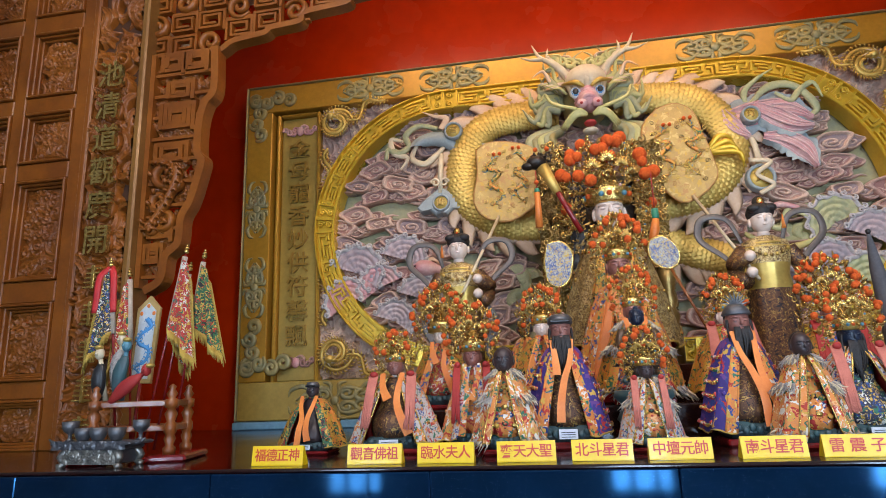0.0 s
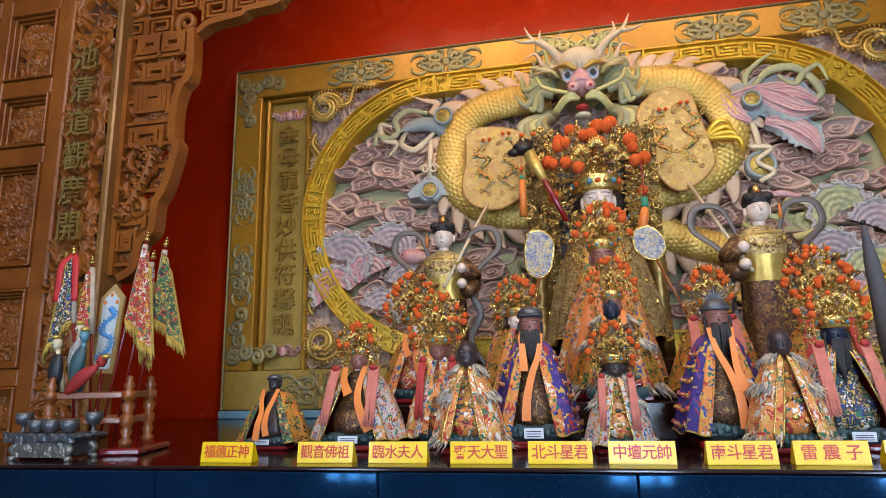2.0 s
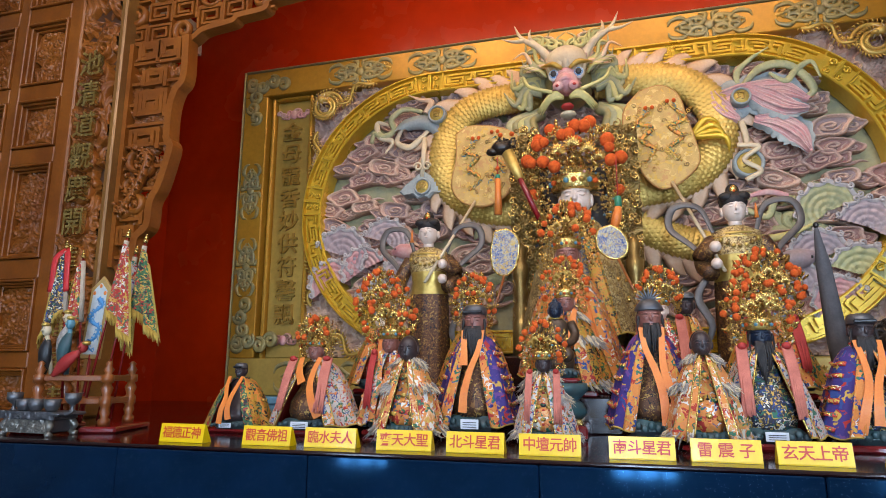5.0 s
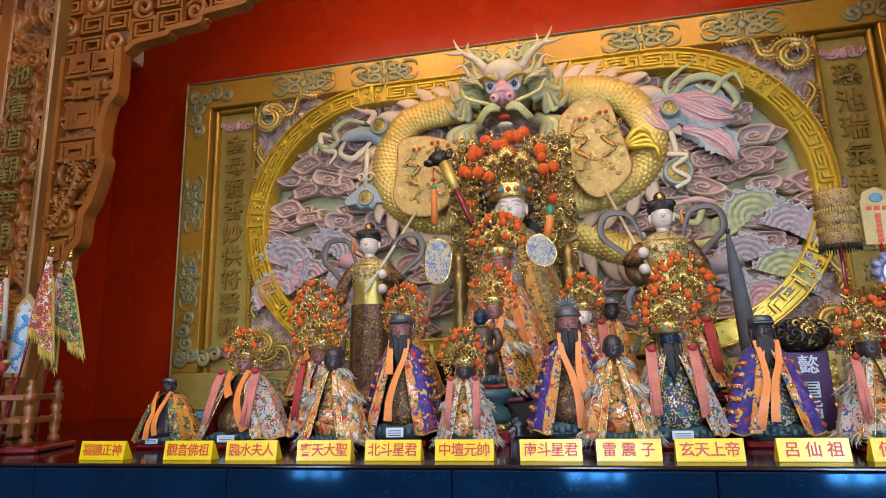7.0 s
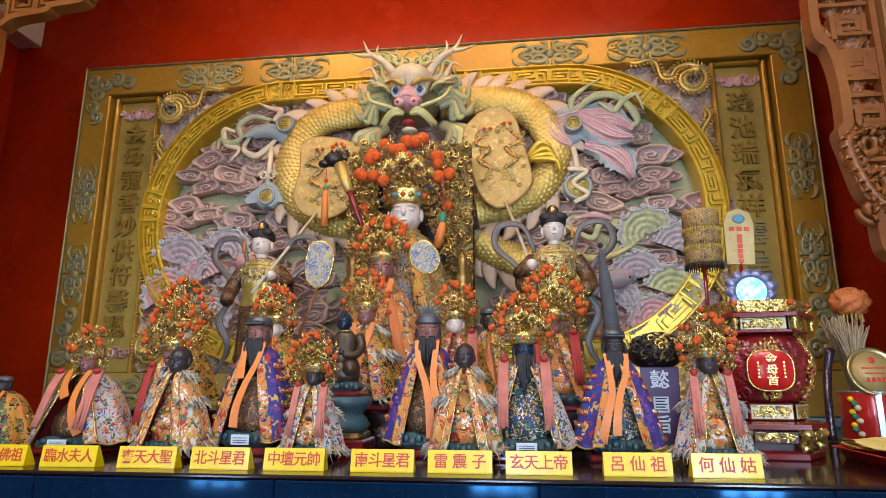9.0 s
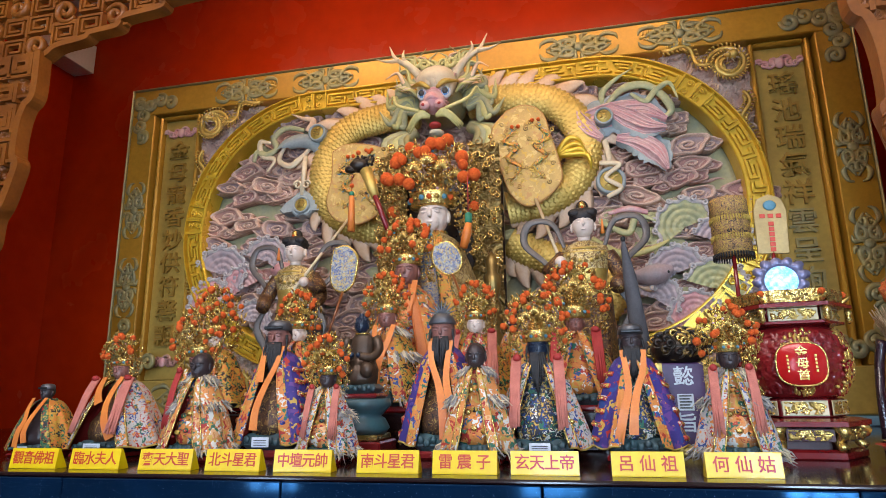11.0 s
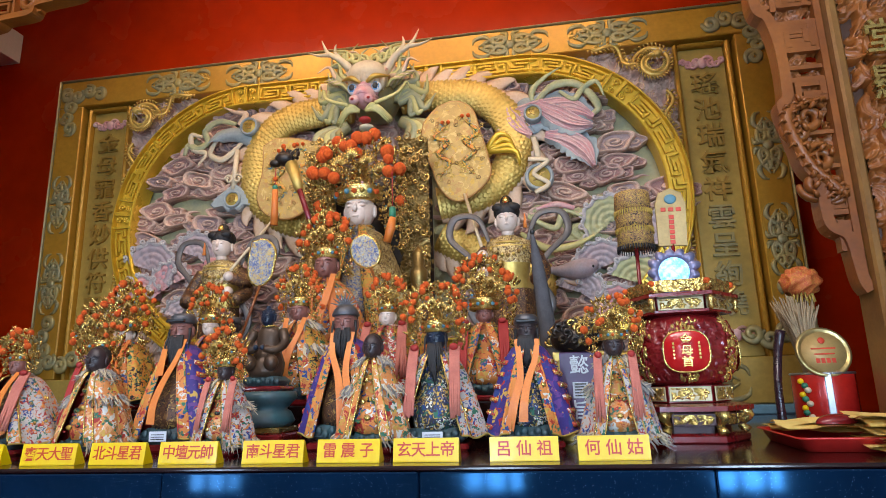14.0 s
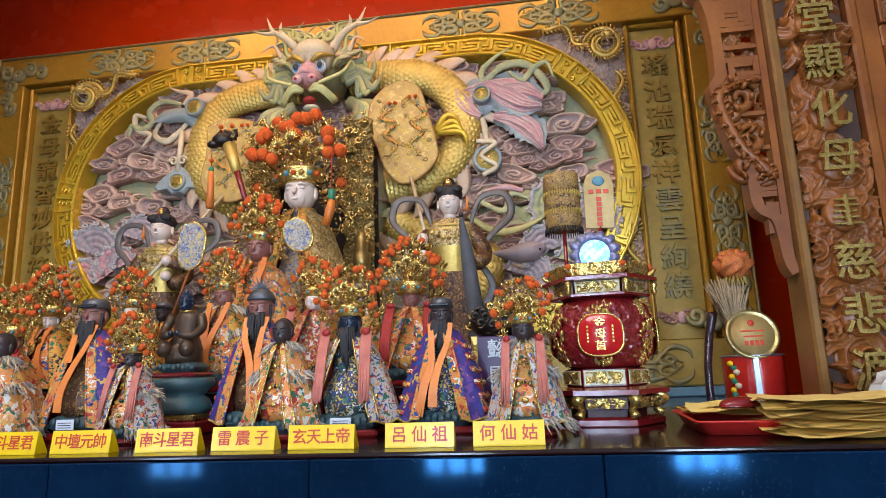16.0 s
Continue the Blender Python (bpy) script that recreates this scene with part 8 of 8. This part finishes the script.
b.lathe([(0.08, 0.004), (0.08, 0.0062), (0.001, 0.0062)], M["tablet_gold"], (0, 0, 0), 32)
lab = b.link("paper_label", lid)
b = Mesh()
for i in range(2):
    b.box((-0.045 + 0.008 * i, 0.01 - 0.022 * i, 0.0064), (0.045 - 0.008 * i, 0.016 - 0.022 * i, 0.0075), M["ink"], 0.0005)
for i in range(4):
    b.box((-0.036 + 0.019 * i, -0.045, 0.0064), (-0.022 + 0.019 * i, -0.026, 0.0075), M["ink"], 0.0005)
b.ball((0, 0.045, 0.0066), (0.014, 0.014, 0.002), M["ink"], 5, 10)
b.link("printed_bar", lab)
wh = tagged(empty("horsetail_whisk", pose(2.26, 3.16, TOP + 0.15)), "horsetail whisk bundle topped with an orange knotted cloth", "whisk")
b = Mesh()
rg = np.random.default_rng(8)
for k in range(130):
    x0, y0 = rg.uniform(-0.03, 0.03), rg.uniform(-0.03, 0.03)
    b.tube(bezier([(x0 * 0.5, y0 * 0.5, 0.0), (-0.03 + x0, -0.02 + y0, 0.18), (-0.05 + x0 * 2.6, -0.04 + y0 * 2, 0.30 + rg.uniform(-0.02, 0.06))], 7), (0.008, 0.009, 0.002), M["tow"], 4)
tagged(b.link("horsehair", wh), kind="stuff")
b = Mesh()
U, V = np.meshgrid(np.linspace(0.02, math.pi, 26), np.linspace(0, 2 * math.pi, 40, endpoint=False), indexing="ij")
fold = 1 + 0.10 * np.cos(7 * V + 3 * np.sin(3 * U)) * np.sin(U) + 0.07 * np.cos(9 * U + 4 * V)
b.grid(np.stack([0.072 * fold * np.sin(U) * np.cos(V), -0.01 + 0.066 * fold * np.sin(U) * np.sin(V), 0.415 + 0.062 * fold * np.cos(U)], -1), BR["orange_net"], wrap_v=True)
cloth = tagged(b.link("knotted_cloth", wh), "orange knotted cloth")
b = Mesh()
for k in range(16):
    a = k / 16 * 6.28
    b.tube([(0.035 * math.cos(a), -0.01 + 0.03 * math.sin(a), 0.375), (0.045 * math.cos(a), -0.01 + 0.04 * math.sin(a), 0.33)], (0.005, 0.003), M["yellow_fringe"], 5)
tagged(b.link("fringe", cloth), "golden thread fringe")
b = Mesh()
b.tube([(0.03, 0, -0.1), (0.01, -0.01, 0.40)], 0.007, M["cream"], 8)
b.link("handle", wh)
b = Mesh()
b.tube(bezier([(2.10, 3.10, TOP + 0.003), (2.105, 3.11, TOP + 0.14), (2.135, 3.15, TOP + 0.28), (2.16, 3.16, TOP + 0.37)], 20), (0.017, 0.015, 0.017, 0.02), M["black_plum"], 9)
tagged(b.link("carved_stick"), "dark plum lacquered curved stick leaning by the canister", "stick")

# red tray and joss papers
tray = tagged(empty("red_tray", pose(1.99, 2.30, TOP, 0, 0, -4)), "shallow red plastic tray with rounded rim", "tray")
b = Mesh()
def rr(w, h, z, r=0.03, n=8):
    out = []
    for cx, cy, a0 in ((w - r, h - r, 0), (-w + r, h - r, 90), (-w + r, -h + r, 180), (w - r, -h + r, 270)):
        for t in np.linspace(0, 90, n):
            out.append((cx + r * math.cos(radians(a0 + t)), cy + r * math.sin(radians(a0 + t)), z))
    return out
b.grid(np.array([rr(0.15, 0.19, 0.001), rr(0.165, 0.205, 0.03), rr(0.178, 0.218, 0.034), rr(0.176, 0.216, 0.037), rr(0.163, 0.203, 0.034), rr(0.148, 0.188, 0.006), rr(0.01, 0.01, 0.005, 0.005)]), M["tray_red"], wrap_v=True, caps=True)
b.link("tray_body", tray)


def sheet(name, x, y, z, w, h, turn, lift, seed, label):
    rg = np.random.default_rng(seed)
    b = Mesh()
    U, V = np.meshgrid(np.linspace(-0.5, 0.5, 10), np.linspace(-0.5, 0.5, 10), indexing="ij")
    Z = lift * (U + 0.5) ** 2 + 0.006 * np.sin(U * 7 + seed) * np.cos(V * 6) + 0.006
    g = np.stack([U * w, V * h, Z], -1)
    b.grid(g, M["joss"])
    b.grid(g - np.array((0, 0, 0.0012)), M["joss"])
    return tagged(b.link(name, None, pose(x, y, z, 0, 0, turn)), label, "paper", "joss papers")


rg = np.random.default_rng(12)
for k in range(5):
    sheet("prayer_sheet", 1.99 + rg.uniform(-0.02, 0.02), 2.36 + rg.uniform(-0.02, 0.04), TOP + 0.034 + 0.004 * k, 0.28, 0.24, rg.uniform(-25, 25), rg.uniform(0, 0.02), 20 + k, "yellow printed prayer paper lying on the red tray")
for k in range(2):
    b = Mesh()
    U, V = np.meshgrid(np.linspace(0, 1, 9), np.linspace(0, 2 * math.pi, 20, endpoint=False), indexing="ij")
    g = np.stack([0.055 * np.sin(U * 1.5) * np.cos(V) / math.sin(1.5), 0.032 * np.sin(U * 1.5) * np.sin(V) / math.sin(1.5), 0.028 * np.cos(U * 1.5) ** 0.8], -1)
    b.grid(g, M["red_wood"], wrap_v=True)
    b.ball((0, 0, 0.0), (0.054, 0.031, 0.004), M["wood"], 6, 20)
    tagged(b.link("moon_block", None, pose(1.94 + 0.20 * k, 2.22 + 0.06 * k, TOP + 0.058, 0, 0, 15 - 40 * k)), "crimson crescent divination block on the papers", "divination block", "divination blocks")
for k in range(26):
    sheet("joss_sheet", 2.16 + rg.uniform(-0.03, 0.03), 2.12 + rg.uniform(-0.02, 0.02), TOP + 0.002 + 0.0030 * k, 0.36, 0.26, rg.uniform(-14, 10), rg.uniform(0, 0.015), 40 + k, "sheet of yellow joss paper in an untidy stack")
# crystal lump in clear wrap
b = Mesh()
U, V = np.meshgrid(np.linspace(0, math.pi, 14), np.linspace(0, 2 * math.pi, 22, endpoint=False), indexing="ij")
rr_ = 1 + 0.12 * np.sign(np.sin(3 * V + 2 * U)) * np.sin(U) + 0.06 * np.cos(7 * V) * np.sin(U)
g = np.stack([0.14 * rr_ * np.sin(U) * np.cos(V), 0.10 * rr_ * np.sin(U) * np.sin(V), 0.065 + 0.075 * rr_ * np.cos(U)], -1)
b.grid(g, M["crystal"], wrap_v=True, smooth=False)
tagged(b.link("crystal_rock", None, pose(2.52, 2.50, TOP, 0, 0, 0)), "cloudy pale crystal rock on the altar", "rock")

# dragon-headed staff with tassels, and the gilded throne side
st = tagged(empty("dragon_staff"), "dark dragon-headed staff with orange tassel", "staff")
b = Mesh()
p0, p1 = np.array((-0.05, 3.30, 2.42)), np.array((0.12, 3.20, 2.02))
b.tube([p0, p1], (0.016, 0.013), M["red_wood"], 9)
b.link("shaft", st)
b = Mesh()
b.tube([p0 + (p1 - p0) * 0.02, p0 + (p1 - p0) * 0.42], (0.034, 0.022), M["gold_scale"], 10)
b.ball(p0 + np.array((-0.03, -0.01, 0.02)), (0.055, 0.04, 0.038), M["black_gilt"], 9, 12)
b.ball(p0 + np.array((-0.075, -0.015, 0.0)), (0.035, 0.026, 0.022), M["black_gilt"], 8, 10)
rg = np.random.default_rng(2)
for k in range(22):
    q = p0 + np.array((rg.uniform(-0.06, 0.04), rg.uniform(-0.03, 0.02), rg.uniform(0.0, 0.05)))
    d = np.array((rg.uniform(-0.3, 1), 0, rg.uniform(0.1, 1))) * 0.05
    b.tube(bezier([q, q + d * 0.6 + np.array((0, 0, 0.012)), q + d], 6), (0.010, 0.008, 0.001), M["black_gilt"], 5)
for s in (-1, 1):
    b.ball(p0 + np.array((0.0 + 0.03 * s, -0.03, 0.085)), 0.013, M["pom"], 6, 8)
tagged(b.link("dragon_head", st), "black and gold dragon head")
for x, z in ((-0.085, 2.36),):
    b = Mesh()
    b.tube([(x, 3.2, z), (x, 3.2, z - 0.10)], 0.0025, M["crimson"], 5)
    b.ball((x, 3.2, z - 0.06), 0.012, M["pom"], 6, 8)
    b.ball((x, 3.2, z - 0.105), (0.014, 0.014, 0.016), M["green_leaf"], 7, 8)
    b.tube([(x, 3.2, z - 0.115), (x, 3.2, z - 0.30)], (0.014, 0.02), M["orange"], 8)
    b.link("tassel", st)
tas = tagged(empty("hanging_tassel"), "orange silk tassel with green cap hanging from the crown", "tassel")
for x, y, z in ((0.495, 3.30, 2.12),):
    b = Mesh()
    b.tube([(x, y, z + 0.22), (x, y, z)], 0.003, M["crimson"], 5)
    b.link("cord", tas)
    b = Mesh()
    b.lathe([(0.008, 0.02), (0.017, 0.015), (0.018, -0.03), (0.012, -0.04)], M["green_leaf"], (x, y, z), 10)
    b.link("cap", tas)
    b = Mesh()
    b.tube([(x, y, z - 0.035), (x - 0.01, y, z - 0.09), (x - 0.03, y, z - 0.16)], (0.016, 0.024, 0.02), M["orange"], 9)
    b.link("skirt", tas)
th = tagged(empty("carved_throne"), "tall gilded and blackened carved throne behind the goddess", "throne")
for s in (-1, 1):
    b = Mesh()
    cx = 0.265 + s * 0.27
    relief_mesh(b, 0.17, 1.28, 300 + s, M["gilt_dark"], 3.68, cx, 2.0, open_ground=True, depth=0.10, leaf=0.060, count=240, step=0.0045)
    b.box((cx - 0.060, 3.681, TOP + 0.01), (cx + 0.060, 3.72, 2.36), M["black_gilt"], 0.005)
    rg = np.random.default_rng(40 + s)
    for k in range(70):
        p = spiral(cx + rg.uniform(-0.08, 0.08), rg.uniform(1.9, 2.66), rg.uniform(0.012, 0.028), 0.004, 1.2, start=k * 1.3, n=14, sign=s if k % 2 else -s)
        p[:, 1] = 3.585 + rg.uniform(-0.03, 0.03)
        b.tube(p, (0.003, 0.007, 0.005, 0.004), M["paint_gold"] if k % 3 else M["gilt_dark"], 5)
    tagged(b.link("throne_side", th), "openwork gilded throne side with curling dragons")
    b = Mesh()
    b.lathe([(0.05, TOP + 0.295), (0.05, 1.55), (0.035, 1.57), (0.05, 1.62), (0.03, 1.66), (0.045, 1.7), (0.03, 1.75), (0.045, 1.8), (0.05, 1.86), (0.03, 1.88), (0.04, 1.95), (0.004, 2.0)], M["gilt_dark"], (cx + s * 0.03, 3.58, 0), 14)
    b.link("throne_post", th)
b = Mesh()
b.box((-0.09, 3.725, TOP + 0.01), (0.62, 3.76, 2.45), M["black_gilt"], 0.01)
b.link("throne_back", th)
